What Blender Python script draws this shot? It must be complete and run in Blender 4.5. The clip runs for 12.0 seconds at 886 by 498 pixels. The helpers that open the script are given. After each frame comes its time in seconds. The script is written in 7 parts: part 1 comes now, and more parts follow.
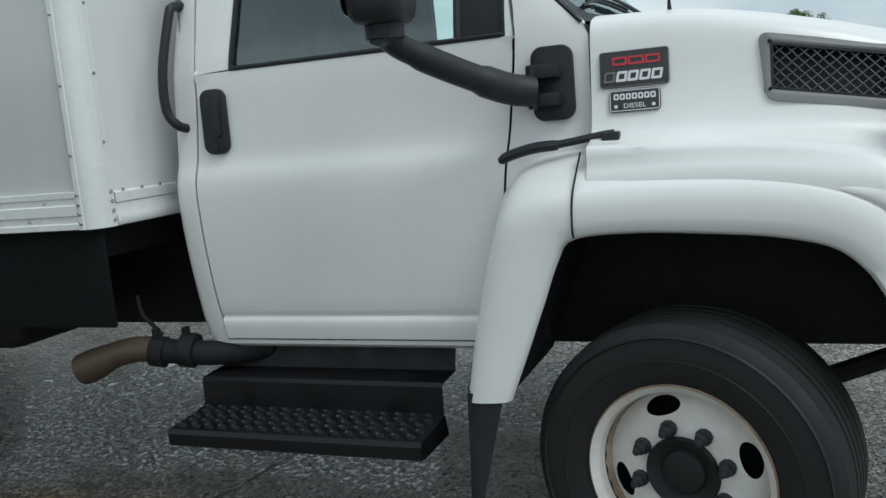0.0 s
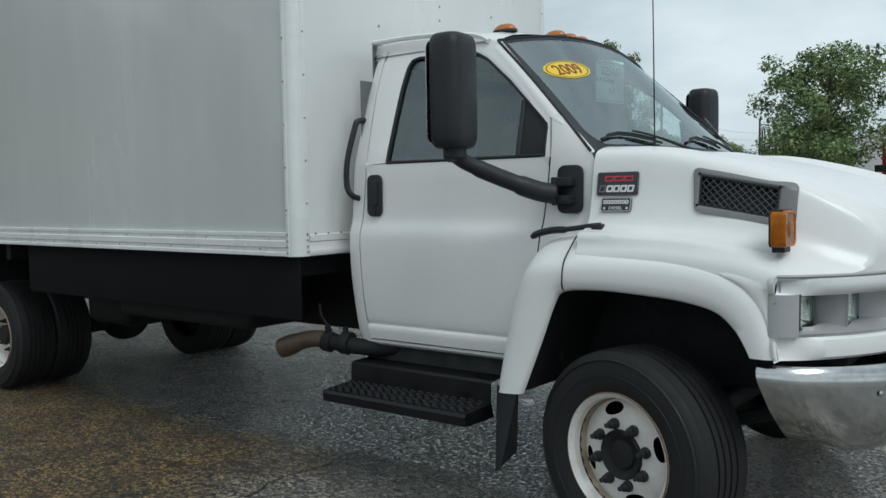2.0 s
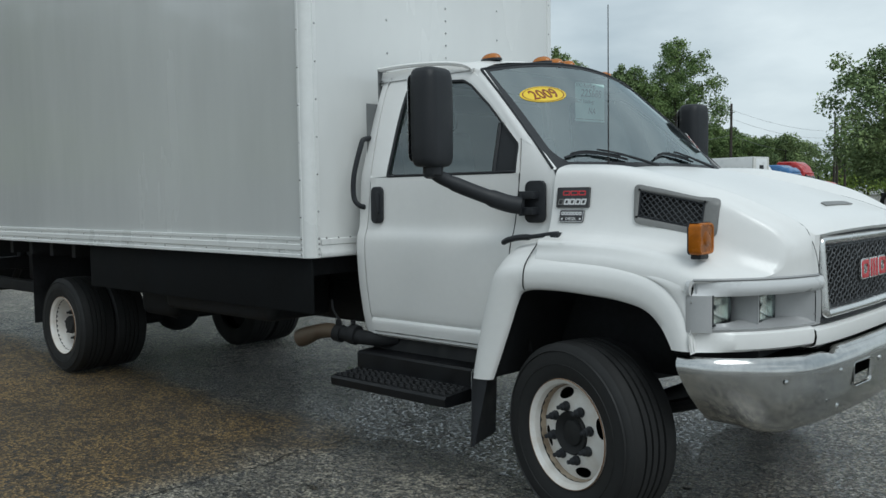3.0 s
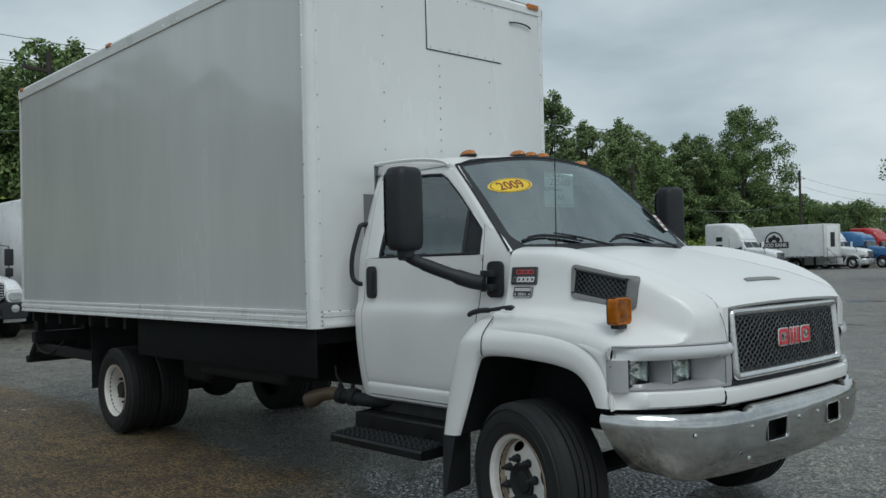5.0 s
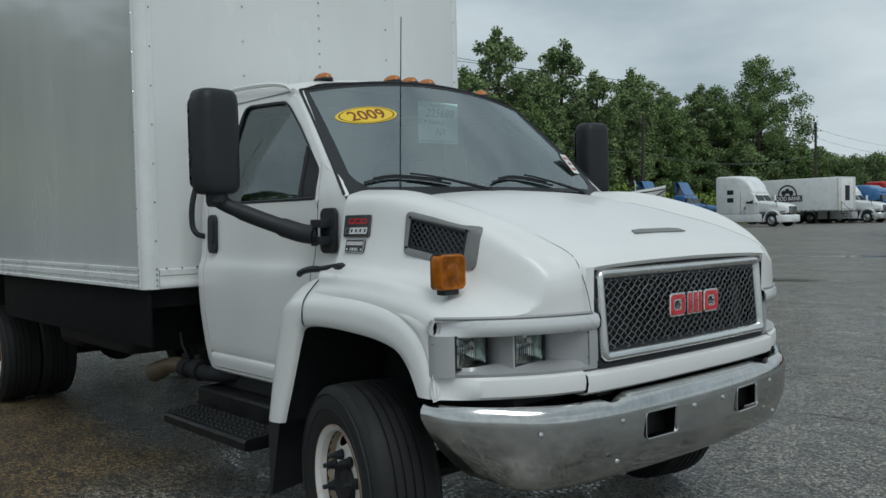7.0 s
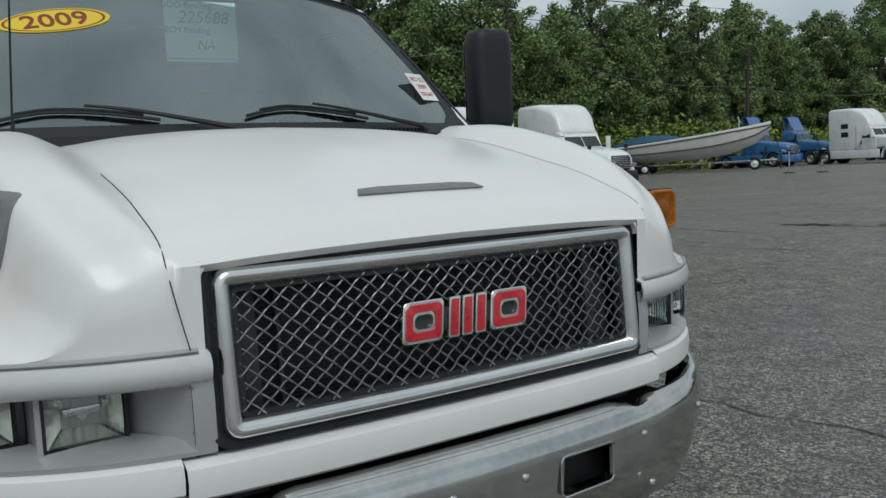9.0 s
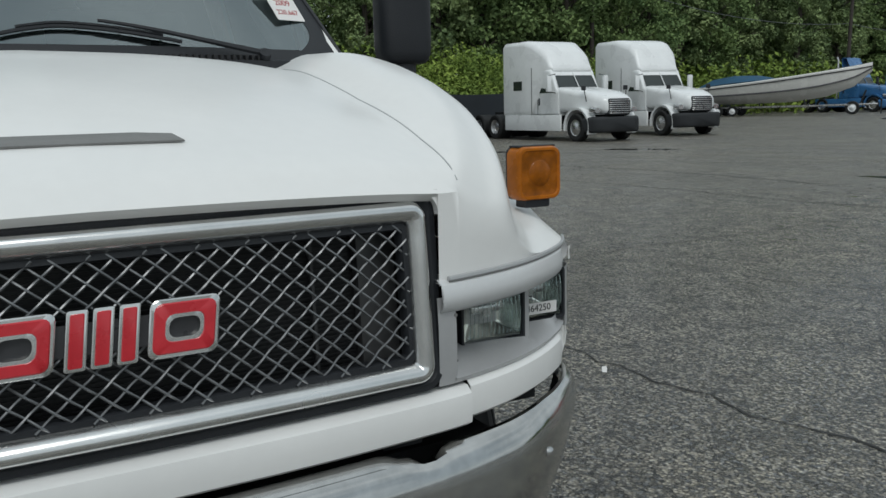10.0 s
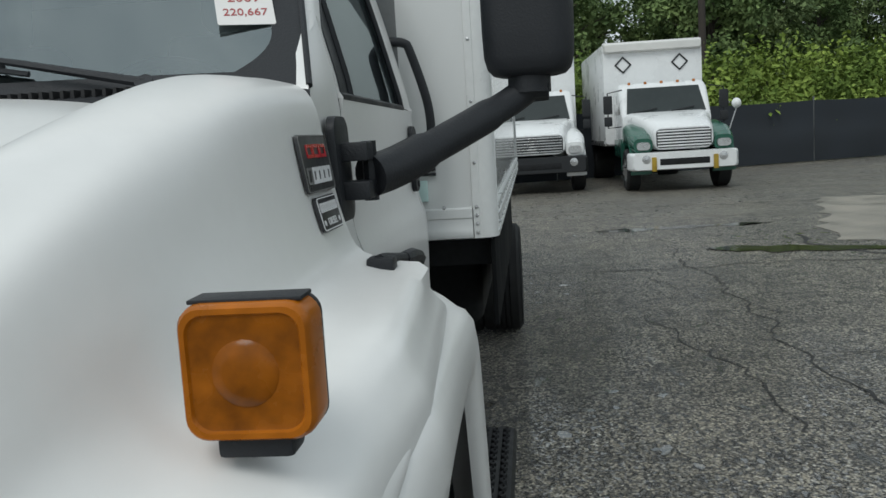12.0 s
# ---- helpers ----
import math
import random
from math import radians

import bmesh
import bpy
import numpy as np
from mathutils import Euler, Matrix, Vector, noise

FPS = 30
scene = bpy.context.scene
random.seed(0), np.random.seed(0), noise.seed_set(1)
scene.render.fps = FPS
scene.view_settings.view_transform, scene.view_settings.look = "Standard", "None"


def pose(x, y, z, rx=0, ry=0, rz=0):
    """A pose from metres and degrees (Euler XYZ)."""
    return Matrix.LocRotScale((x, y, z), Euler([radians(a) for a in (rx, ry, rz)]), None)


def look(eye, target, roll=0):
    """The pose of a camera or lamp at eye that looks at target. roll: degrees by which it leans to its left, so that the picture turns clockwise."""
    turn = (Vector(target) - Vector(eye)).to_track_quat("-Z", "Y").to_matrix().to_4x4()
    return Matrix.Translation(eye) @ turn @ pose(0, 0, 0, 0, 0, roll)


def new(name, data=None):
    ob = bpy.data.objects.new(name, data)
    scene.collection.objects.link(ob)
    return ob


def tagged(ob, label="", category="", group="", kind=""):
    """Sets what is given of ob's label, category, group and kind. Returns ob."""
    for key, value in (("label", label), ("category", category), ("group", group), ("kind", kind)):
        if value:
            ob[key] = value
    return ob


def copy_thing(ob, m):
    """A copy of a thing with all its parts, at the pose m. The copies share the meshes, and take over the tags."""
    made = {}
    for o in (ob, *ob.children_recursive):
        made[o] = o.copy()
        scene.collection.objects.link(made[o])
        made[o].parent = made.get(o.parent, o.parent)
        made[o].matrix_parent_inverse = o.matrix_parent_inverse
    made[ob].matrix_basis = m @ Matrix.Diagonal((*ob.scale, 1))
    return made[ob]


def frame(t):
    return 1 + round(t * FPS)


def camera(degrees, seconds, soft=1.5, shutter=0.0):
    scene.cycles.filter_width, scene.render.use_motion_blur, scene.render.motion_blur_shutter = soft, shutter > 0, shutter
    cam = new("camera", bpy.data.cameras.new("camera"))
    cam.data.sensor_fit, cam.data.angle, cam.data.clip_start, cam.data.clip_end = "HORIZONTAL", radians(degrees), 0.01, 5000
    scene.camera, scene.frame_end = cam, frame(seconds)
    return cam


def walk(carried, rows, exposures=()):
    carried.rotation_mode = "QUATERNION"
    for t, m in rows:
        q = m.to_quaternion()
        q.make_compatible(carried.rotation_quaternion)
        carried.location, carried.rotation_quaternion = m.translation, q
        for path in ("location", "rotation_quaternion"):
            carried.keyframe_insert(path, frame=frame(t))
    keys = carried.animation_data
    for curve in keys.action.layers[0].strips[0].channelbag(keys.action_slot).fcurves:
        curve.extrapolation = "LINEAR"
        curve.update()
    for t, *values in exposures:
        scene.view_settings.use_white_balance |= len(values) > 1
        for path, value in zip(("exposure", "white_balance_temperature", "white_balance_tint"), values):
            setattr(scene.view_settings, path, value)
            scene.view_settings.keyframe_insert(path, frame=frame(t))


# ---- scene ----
cam = camera(54.0, 12.0)
PATH = [
    (0, (0.284, -3.119, 1.295), (-0.447, -1.281, 1.002), -5.2),
    (0.5, (0.509, -3.313, 1.306), (-0.377, -1.542, 1.024), -5.5),
    (1, (0.72, -3.631, 1.34), (-0.29, -1.919, 1.123), -3.6),
    (1.5, (1.127, -3.699, 1.339), (-0.04, -2.079, 1.219), -1.8),
    (2, (1.468, -3.894, 1.35), (0.232, -2.326, 1.225), -1.0),
    (2.5, (1.772, -4.016, 1.4), (0.47, -2.503, 1.281), -1.0),
    (3, (2.096, -4.054, 1.403), (0.741, -2.588, 1.277), -0.9),
    (3.5, (2.353, -4.193, 1.369), (0.968, -2.752, 1.289), -0.4),
    (3.7, (2.399, -4.287, 1.365), (1.025, -2.834, 1.326), -0.2),
    (5.3, (2.92, -4.077, 1.447), (1.444, -2.728, 1.49), -1.6),
    (5.5, (2.911, -4.008, 1.414), (1.442, -2.651, 1.455), -1.4),
    (6, (2.81, -3.766, 1.417), (1.417, -2.332, 1.435), -1.2),
    (6.5, (2.773, -3.393, 1.392), (1.359, -1.979, 1.376), -0.9),
    (6.7, (2.771, -3.215, 1.398), (1.322, -1.837, 1.352), -1.0),
    (8.3, (2.589, -1.765, 1.386), (1.025, -0.524, 1.276), -1.3),
    (8.5, (2.525, -1.568, 1.359), (0.942, -0.354, 1.215), -1.4),
    (9, (2.43, -1.103, 1.377), (0.79, 0.027, 1.193), -2.8),
    (9.5, (2.384, -0.634, 1.386), (0.679, 0.389, 1.173), -3.0),
    (10, (2.21, -0.155, 1.371), (0.483, 0.801, 1.05), -1.5),
    (10.5, (2.09, 0.293, 1.37), (0.278, 1.075, 1.049), -2.0),
    (11, (1.893, 0.662, 1.376), (-0.033, 1.097, 1.063), -3.6),
    (11.5, (1.588, 0.955, 1.41), (-0.38, 1.128, 1.1), -2.6),
    (12, (1.302, 1.23, 1.406), (-0.671, 1.023, 1.154), -3.5),
]
walk(cam, [(t, look(eye, target, roll)) for t, eye, target, roll in PATH], [(0, 0.44, 6150, 6), (1, 0.48, 6150, 6), (1.5, 0.40, 6150, 6), (2, 0.28, 6150, 6), (2.5, 0.27, 6150, 6), (3.5, 0.24, 6150, 6), (5.5, 0.0, 6150, 6), (7.5, 0.0, 6200, 6), (9, 0.03, 6300, 7), (10, 0.10, 6350, 8), (10.5, 0.18, 6400, 8), (11.5, 0.16, 6400, 8), (12, 0.24, 6400, 8)])

# ---------- world and light: a bright overcast sky ----------
world = bpy.data.worlds.new("sky")
scene.world = world
world.use_nodes = True
wn, wl = world.node_tree.nodes, world.node_tree.links
wn.clear()
w_out = wn.new("ShaderNodeOutputWorld")
w_bg = wn.new("ShaderNodeBackground")
w_sky = wn.new("ShaderNodeTexSky")
w_sky.sky_type = "NISHITA"
w_sky.sun_disc = False
w_sky.sun_elevation = radians(50)
w_sky.sun_rotation = radians(110)
w_sky.dust_density = 2.0
w_co = wn.new("ShaderNodeTexCoord")
w_map = wn.new("ShaderNodeMapping")
w_map.inputs["Scale"].default_value = (1.6, 1.6, 4.5)
w_noise = wn.new("ShaderNodeTexNoise")
w_noise.inputs["Scale"].default_value = 1.35
w_noise.inputs["Detail"].default_value = 7
w_noise.inputs["Roughness"].default_value = 0.52
w_ramp = wn.new("ShaderNodeValToRGB")
w_ramp.color_ramp.elements[0].position, w_ramp.color_ramp.elements[0].color = 0.37, (4.7, 5.4, 5.8, 1)
w_ramp.color_ramp.elements[1].position, w_ramp.color_ramp.elements[1].color = 0.62, (7.8, 8.4, 8.55, 1)
w_mix = wn.new("ShaderNodeMix")
w_mix.data_type = "RGBA"
w_mix.inputs["Factor"].default_value = 0.93
wl.new(w_co.outputs["Generated"], w_map.inputs["Vector"])
wl.new(w_map.outputs["Vector"], w_noise.inputs["Vector"])
wl.new(w_noise.outputs["Fac"], w_ramp.inputs["Fac"])
wl.new(w_sky.outputs["Color"], w_mix.inputs["A"])
wl.new(w_ramp.outputs["Color"], w_mix.inputs["B"])
wl.new(w_mix.outputs["Result"], w_bg.inputs["Color"])
w_bg.inputs["Strength"].default_value = 0.084
wl.new(w_bg.outputs["Background"], w_out.inputs["Surface"])

sun_data = bpy.data.lights.new("sun", "SUN")
sun_data.energy, sun_data.angle, sun_data.color = 1.05, radians(30), (1.0, 1.0, 0.97)
sun = new("sun", sun_data)
sun.matrix_world = look((30, -12, 40), (0, 0, 0))


# ---------- materials ----------
def material(name, base, rough=0.5, metal=0.0, vary=0.12, scale=6.0, fine=60.0, bump=0.0, tint=None, coat=0.0, spec=0.5, rvar=0.12, stretch=(1, 1, 1), coat_rough=0.06):
    """A surface whose colour and gloss vary at two scales, with a fine relief."""
    m = bpy.data.materials.new(name)
    m.use_nodes = True
    n, l = m.node_tree.nodes, m.node_tree.links
    b = n["Principled BSDF"]
    co, mp = n.new("ShaderNodeTexCoord"), n.new("ShaderNodeMapping")
    mp.inputs["Scale"].default_value = stretch
    l.new(co.outputs["Object"], mp.inputs["Vector"])
    big, small = n.new("ShaderNodeTexNoise"), n.new("ShaderNodeTexNoise")
    big.inputs["Scale"].default_value, big.inputs["Detail"].default_value = scale, 5
    small.inputs["Scale"].default_value, small.inputs["Detail"].default_value = fine, 3
    for tex in (big, small):
        l.new(mp.outputs["Vector"], tex.inputs["Vector"])
    add = n.new("ShaderNodeMath")
    add.operation = "MULTIPLY_ADD"
    add.inputs[1].default_value = 0.35
    l.new(small.outputs["Fac"], add.inputs[0])
    l.new(big.outputs["Fac"], add.inputs[2])
    ramp = n.new("ShaderNodeValToRGB")
    lo, hi = ramp.color_ramp.elements
    lo.position, hi.position = 0.42, 0.95
    other = tint or [c * (1 - 2 * vary) for c in base]
    lo.color, hi.color = (*other, 1), (*base, 1)
    if not tint:
        hi.color = (*[min(1, c * (1 + vary * 0.4)) for c in base], 1)
    l.new(add.outputs[0], ramp.inputs["Fac"])
    l.new(ramp.outputs["Color"], b.inputs["Base Color"])
    rr = n.new("ShaderNodeMapRange")
    rr.inputs["To Min"].default_value, rr.inputs["To Max"].default_value = max(0.02, rough - rvar), min(1, rough + rvar)
    rr.inputs["From Min"].default_value, rr.inputs["From Max"].default_value = 0.3, 0.7
    l.new(big.outputs["Fac"], rr.inputs["Value"])
    l.new(rr.outputs["Result"], b.inputs["Roughness"])
    b.inputs["Metallic"].default_value = metal
    b.inputs["Coat Weight"].default_value = coat
    b.inputs["Coat Roughness"].default_value = coat_rough
    b.inputs["Specular IOR Level"].default_value = spec
    if bump:
        bp = n.new("ShaderNodeBump")
        bp.inputs["Strength"].default_value, bp.inputs["Distance"].default_value = bump, 0.004
        l.new(small.outputs["Fac"], bp.inputs["Height"])
        l.new(bp.outputs["Normal"], b.inputs["Normal"])
    return m


def glass_material(name, colour, alpha_mix, rough=0.02):
    """Thin glass: it mirrors by Fresnel and lets tinted light through."""
    m = bpy.data.materials.new(name)
    m.use_nodes = True
    n, l = m.node_tree.nodes, m.node_tree.links
    n.clear()
    out, mix = n.new("ShaderNodeOutputMaterial"), n.new("ShaderNodeMixShader")
    clear, gloss, fr = n.new("ShaderNodeBsdfTransparent"), n.new("ShaderNodeBsdfGlossy"), n.new("ShaderNodeFresnel")
    clear.inputs["Color"].default_value = (*colour, 1)
    gloss.inputs["Roughness"].default_value = rough
    gloss.inputs["Color"].default_value = (0.88, 0.98, 1, 1)
    fr.inputs["IOR"].default_value = alpha_mix
    l.new(fr.outputs["Fac"], mix.inputs["Fac"])
    l.new(clear.outputs["BSDF"], mix.inputs[1])
    l.new(gloss.outputs["BSDF"], mix.inputs[2])
    l.new(mix.outputs["Shader"], out.inputs["Surface"])
    return m


PAINT = material("white_paint", (0.79, 0.785, 0.77), 0.34, vary=0.03, scale=2.5, fine=35, coat=0.35, rvar=0.06, coat_rough=0.20)
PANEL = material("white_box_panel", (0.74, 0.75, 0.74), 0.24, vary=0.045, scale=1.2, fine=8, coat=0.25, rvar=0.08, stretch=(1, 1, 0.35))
ALU = material("white_painted_aluminium", (0.76, 0.77, 0.76), 0.35, vary=0.06, scale=3, fine=40)
SILVER = material("silver_paint", (0.43, 0.432, 0.437), 0.36, metal=0.25, vary=0.05, scale=5, fine=90)
BROW = material("pale_silver_paint", (0.64, 0.645, 0.65), 0.32, metal=0.05, vary=0.04, scale=5, fine=90, coat=0.3)
GREY = material("grey_vent_plastic", (0.19, 0.19, 0.185), 0.45, vary=0.1, scale=12, fine=120, bump=0.1)
CHROME = material("worn_chrome", (0.76, 0.76, 0.75), 0.22, metal=1.0, vary=0.08, scale=4, fine=30, rvar=0.07, bump=0.02)
BUMPER_CHROME = material("dull_worn_chrome", (0.60, 0.60, 0.59), 0.16, metal=1.0, vary=0.14, scale=5, fine=40, rvar=0.08, bump=0.03)
STEEL = material("bright_steel", (0.62, 0.62, 0.62), 0.25, metal=1.0, vary=0.1, scale=20, fine=80)
WOVEN = material("weathered_steel_weave", (0.20, 0.205, 0.21), 0.38, metal=0.7, vary=0.15, scale=20, fine=80)
VENTWIRE = material("dark_vent_wire", (0.06, 0.064, 0.07), 0.55, metal=0.2, vary=0.15, scale=20, fine=80)
# blacker than the chassis: the shade beneath the box is put into this colour
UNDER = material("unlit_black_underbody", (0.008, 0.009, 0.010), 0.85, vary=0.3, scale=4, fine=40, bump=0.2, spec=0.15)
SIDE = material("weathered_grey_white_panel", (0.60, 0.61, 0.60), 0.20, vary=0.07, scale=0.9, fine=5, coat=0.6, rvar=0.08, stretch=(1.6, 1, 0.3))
PLASTIC = material("black_textured_plastic", (0.021, 0.023, 0.027), 0.50, vary=0.15, scale=8, fine=220, bump=0.25, spec=0.35)
RUBBER = material("tyre_rubber", (0.010, 0.0105, 0.011), 0.72, vary=0.25, scale=7, fine=70, bump=0.15)
CHASSIS = material("black_chassis", (0.017, 0.018, 0.020), 0.7, vary=0.4, scale=5, fine=40, bump=0.25, spec=0.3)
SEAM = material("dark_seam", (0.012, 0.012, 0.013), 0.7, vary=0.2)
WHEEL = material("white_wheel_paint", (0.76, 0.75, 0.73), 0.4, vary=0.10, scale=9, fine=50, tint=(0.62, 0.57, 0.51))
STAINED = material("rust_stained_wheel_paint", (0.52, 0.44, 0.34), 0.55, vary=0.2, scale=9, fine=60, tint=(0.20, 0.125, 0.07))
STEP = material("black_step_plastic", (0.007, 0.0075, 0.009), 0.45, vary=0.2, scale=10, fine=160, bump=0.15, spec=0.3)
RUST = material("rusty_steel", (0.16, 0.085, 0.045), 0.75, vary=0.3, scale=25, fine=120, tint=(0.30, 0.20, 0.13), bump=0.4)
PIPE = material("weathered_exhaust", (0.11, 0.088, 0.062), 0.55, metal=0.4, vary=0.3, scale=14, fine=60, tint=(0.09, 0.06, 0.04))
AMBER = material("amber_lens", (0.46, 0.135, 0.006), 0.30, vary=0.20, scale=14, fine=50, spec=0.25)
AMBER_DEEP = material("deep_amber_lens", (0.36, 0.105, 0.003), 0.26, vary=0.30, scale=22, fine=60, spec=0.25)
AMBER_DARK = material("dark_amber_lens", (0.50, 0.16, 0.015), 0.3, vary=0.2, scale=20, fine=80, coat=0.3)
RED = material("red_badge_paint", (0.55, 0.018, 0.03), 0.3, vary=0.08, scale=20, fine=80, coat=0.4)
BADGE = material("dark_badge_plate", (0.03, 0.03, 0.033), 0.35, vary=0.1, scale=20, fine=90)
BADGE_WHITE = material("badge_white", (0.75, 0.75, 0.76), 0.35, vary=0.05)
INSIDE = material("dark_grey_cab_trim", (0.16, 0.168, 0.17), 0.7, vary=0.15, scale=6, fine=90)
SEATCLOTH = material("grey_seat_cloth", (0.20, 0.21, 0.215), 0.85, vary=0.2, scale=8, fine=120)
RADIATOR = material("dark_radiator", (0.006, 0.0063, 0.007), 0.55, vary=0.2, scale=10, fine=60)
RADGREY = material("grey_radiator_tank", (0.052, 0.052, 0.053), 0.5, vary=0.15, scale=10, fine=60)
YELLOW = material("yellow_sticker", (0.78, 0.55, 0.03), 0.5, vary=0.04)
BROWN_INK = material("brown_ink", (0.22, 0.045, 0.02), 0.6, vary=0.05)
PAPER = material("pale_blue_paper", (0.62, 0.82, 0.79), 0.7, vary=0.04)
LABEL = material("white_label", (0.76, 0.74, 0.72), 0.6, vary=0.03)
INK = material("black_ink", (0.03, 0.03, 0.03), 0.6, vary=0.05)
RED_INK = material("red_ink", (0.42, 0.09, 0.09), 0.6, vary=0.05)
WINDOW = glass_material("tinted_window_glass", (0.78, 0.90, 0.88), 2.1)
SCREEN = glass_material("windscreen_glass", (0.74, 0.83, 0.82), 3.2)
LENS = glass_material("clear_lamp_glass", (0.98, 0.99, 0.98), 1.5, rough=0.04)
REFLECTOR = material("lamp_reflector", (0.90, 0.90, 0.85), 0.20, metal=1.0, vary=0.06, scale=30, fine=60, bump=0.08, rvar=0.05)


# ---------- mesh helpers ----------
def finish(name, bm, mat, angle=38):
    me = bpy.data.meshes.new(name)
    bmesh.ops.recalc_face_normals(bm, faces=bm.faces)
    bm.to_mesh(me)
    bm.free()
    me.materials.append(mat)
    me.shade_smooth()
    me.set_sharp_from_angle(angle=radians(angle))
    return me


def part(name, bm, mat, parent=None, label="", angle=38, at=None):
    """Links a bmesh as one mesh object, under a thing or a part."""
    ob = new(name, finish(name, bm, mat, angle))
    if parent is not None:
        ob.parent = parent
    if at is not None:
        ob.matrix_basis = at
    if label:
        ob["label"] = label
    return ob


def thing(name, label, category, group="", at=None):
    ob = new(name)
    ob.empty_display_size = 0.2
    tagged(ob, label, category, group)
    if at is not None:
        ob.matrix_basis = at
    return ob


def smooth_line(pts, n, closed=False):
    """n points at even steps along a Catmull-Rom curve through pts."""
    p = np.array(pts, float)
    k = len(p)
    idx = (lambda i: p[i % k]) if closed else (lambda i: p[0] * 2 - p[1] if i < 0 else (p[-1] * 2 - p[-2] if i >= k else p[i]))
    dense = []
    for i in range(k if closed else k - 1):
        a, b, c, d = idx(i - 1), idx(i), idx(i + 1), idx(i + 2)
        for u in np.linspace(0, 1, 12, endpoint=False):
            dense.append(0.5 * (2 * b + (c - a) * u + (2 * a - 5 * b + 4 * c - d) * u * u + (3 * b - a - 3 * c + d) * u ** 3))
    dense.append(p[0] if closed else p[-1])
    dense = np.array(dense)
    s = np.concatenate([[0], np.cumsum(np.linalg.norm(np.diff(dense, axis=0), axis=1))])
    at = np.linspace(0, s[-1], n, endpoint=not closed)
    return np.stack([np.interp(at, s, dense[:, j]) for j in range(p.shape[1])], axis=1)


def even_line(pts, n):
    p = np.array(pts, float)
    s = np.concatenate([[0], np.cumsum(np.linalg.norm(np.diff(p, axis=0), axis=1))])
    at = np.linspace(0, s[-1], n)
    return np.stack([np.interp(at, s, p[:, j]) for j in range(p.shape[1])], axis=1)


def soft(xs, ys):
    """A smooth function through a few values."""
    line = smooth_line(list(zip(xs, ys)), 200)
    return lambda x: float(np.interp(x, line[:, 0], line[:, 1]))


def sheet(rows, closed=False, bm=None):
    """A grid of faces through rows of points."""
    bm = bm or bmesh.new()
    vs = [[bm.verts.new(tuple(p)) for p in row] for row in rows]
    for a, b in zip(vs, vs[1:]):
        m = len(a)
        for i in range(m if closed else m - 1):
            q = [a[i], a[(i + 1) % m], b[(i + 1) % m], b[i]]
            try:
                bm.faces.new(q)
            except ValueError:
                pass
    return bm


def weld(bm, d=0.0004):
    bmesh.ops.remove_doubles(bm, verts=bm.verts, dist=d)
    return bm


def thicken(bm, d):
    bmesh.ops.recalc_face_normals(bm, faces=bm.faces)
    bmesh.ops.solidify(bm, geom=bm.faces[:], thickness=d)
    return bm


def block(x0, x1, y0, y1, z0, z1, bevel=0.0, seg=2, bm=None):
    own = bmesh.new()
    bmesh.ops.create_cube(own, size=1, matrix=Matrix.Translation(((x0 + x1) / 2, (y0 + y1) / 2, (z0 + z1) / 2)) @ Matrix.Diagonal((x1 - x0, y1 - y0, z1 - z0, 1)))
    if bevel:
        bmesh.ops.bevel(own, geom=own.edges[:], offset=bevel, segments=seg, profile=0.6, affect="EDGES")
    return join(bm, own)


def join(bm, own, m=None):
    if m is not None:
        own.transform(m)
    if bm is None:
        return own
    tmp = bpy.data.meshes.new("tmp")
    own.to_mesh(tmp)
    own.free()
    bm.from_mesh(tmp)
    bpy.data.meshes.remove(tmp)
    return bm


def tube(pts, r, n=10, bm=None, caps=True):
    """A round bar along a line; r may be one radius or one for each point."""
    bm = bm or bmesh.new()
    p = [Vector(q) for q in pts]
    rr = [r] * len(p) if np.isscalar(r) else r
    rows, up = [], None
    for i, q in enumerate(p):
        d = (p[min(i + 1, len(p) - 1)] - p[max(i - 1, 0)]).normalized()
        if up is None:
            up = d.orthogonal().normalized()
        up = (up - d * up.dot(d)).normalized()
        side = d.cross(up)
        rows.append([bm.verts.new(q + (up * math.cos(a) + side * math.sin(a)) * rr[i]) for a in np.linspace(0, 2 * math.pi, n, endpoint=False)])
    for a, b in zip(rows, rows[1:]):
        for i in range(n):
            bm.faces.new([a[i], a[(i + 1) % n], b[(i + 1) % n], b[i]])
    if caps:
        bm.faces.new(rows[0][::-1])
        bm.faces.new(rows[-1])
    return bm


def lathe(profile, n=48, bm=None, axis="y"):
    """Turns (along, radius) pairs round the y axis (or z)."""
    rows = []
    for a, r in profile:
        ring = []
        for t in np.linspace(0, 2 * math.pi, n, endpoint=False):
            c, s = r * math.cos(t), r * math.sin(t)
            ring.append((c, a, s) if axis == "y" else (c, s, a))
        rows.append(ring)
    return sheet(rows, closed=True, bm=bm)


def rounded(w, h, r, n=6):
    """A rounded rectangle, centred, as (u, v) pairs."""
    out = []
    for cx, cy, a0 in ((w / 2 - r, h / 2 - r, 0), (-w / 2 + r, h / 2 - r, 90), (-w / 2 + r, -h / 2 + r, 180), (w / 2 - r, -h / 2 + r, 270)):
        for a in np.linspace(a0, a0 + 90, n):
            out.append((cx + r * math.cos(radians(a)), cy + r * math.sin(radians(a))))
    return out


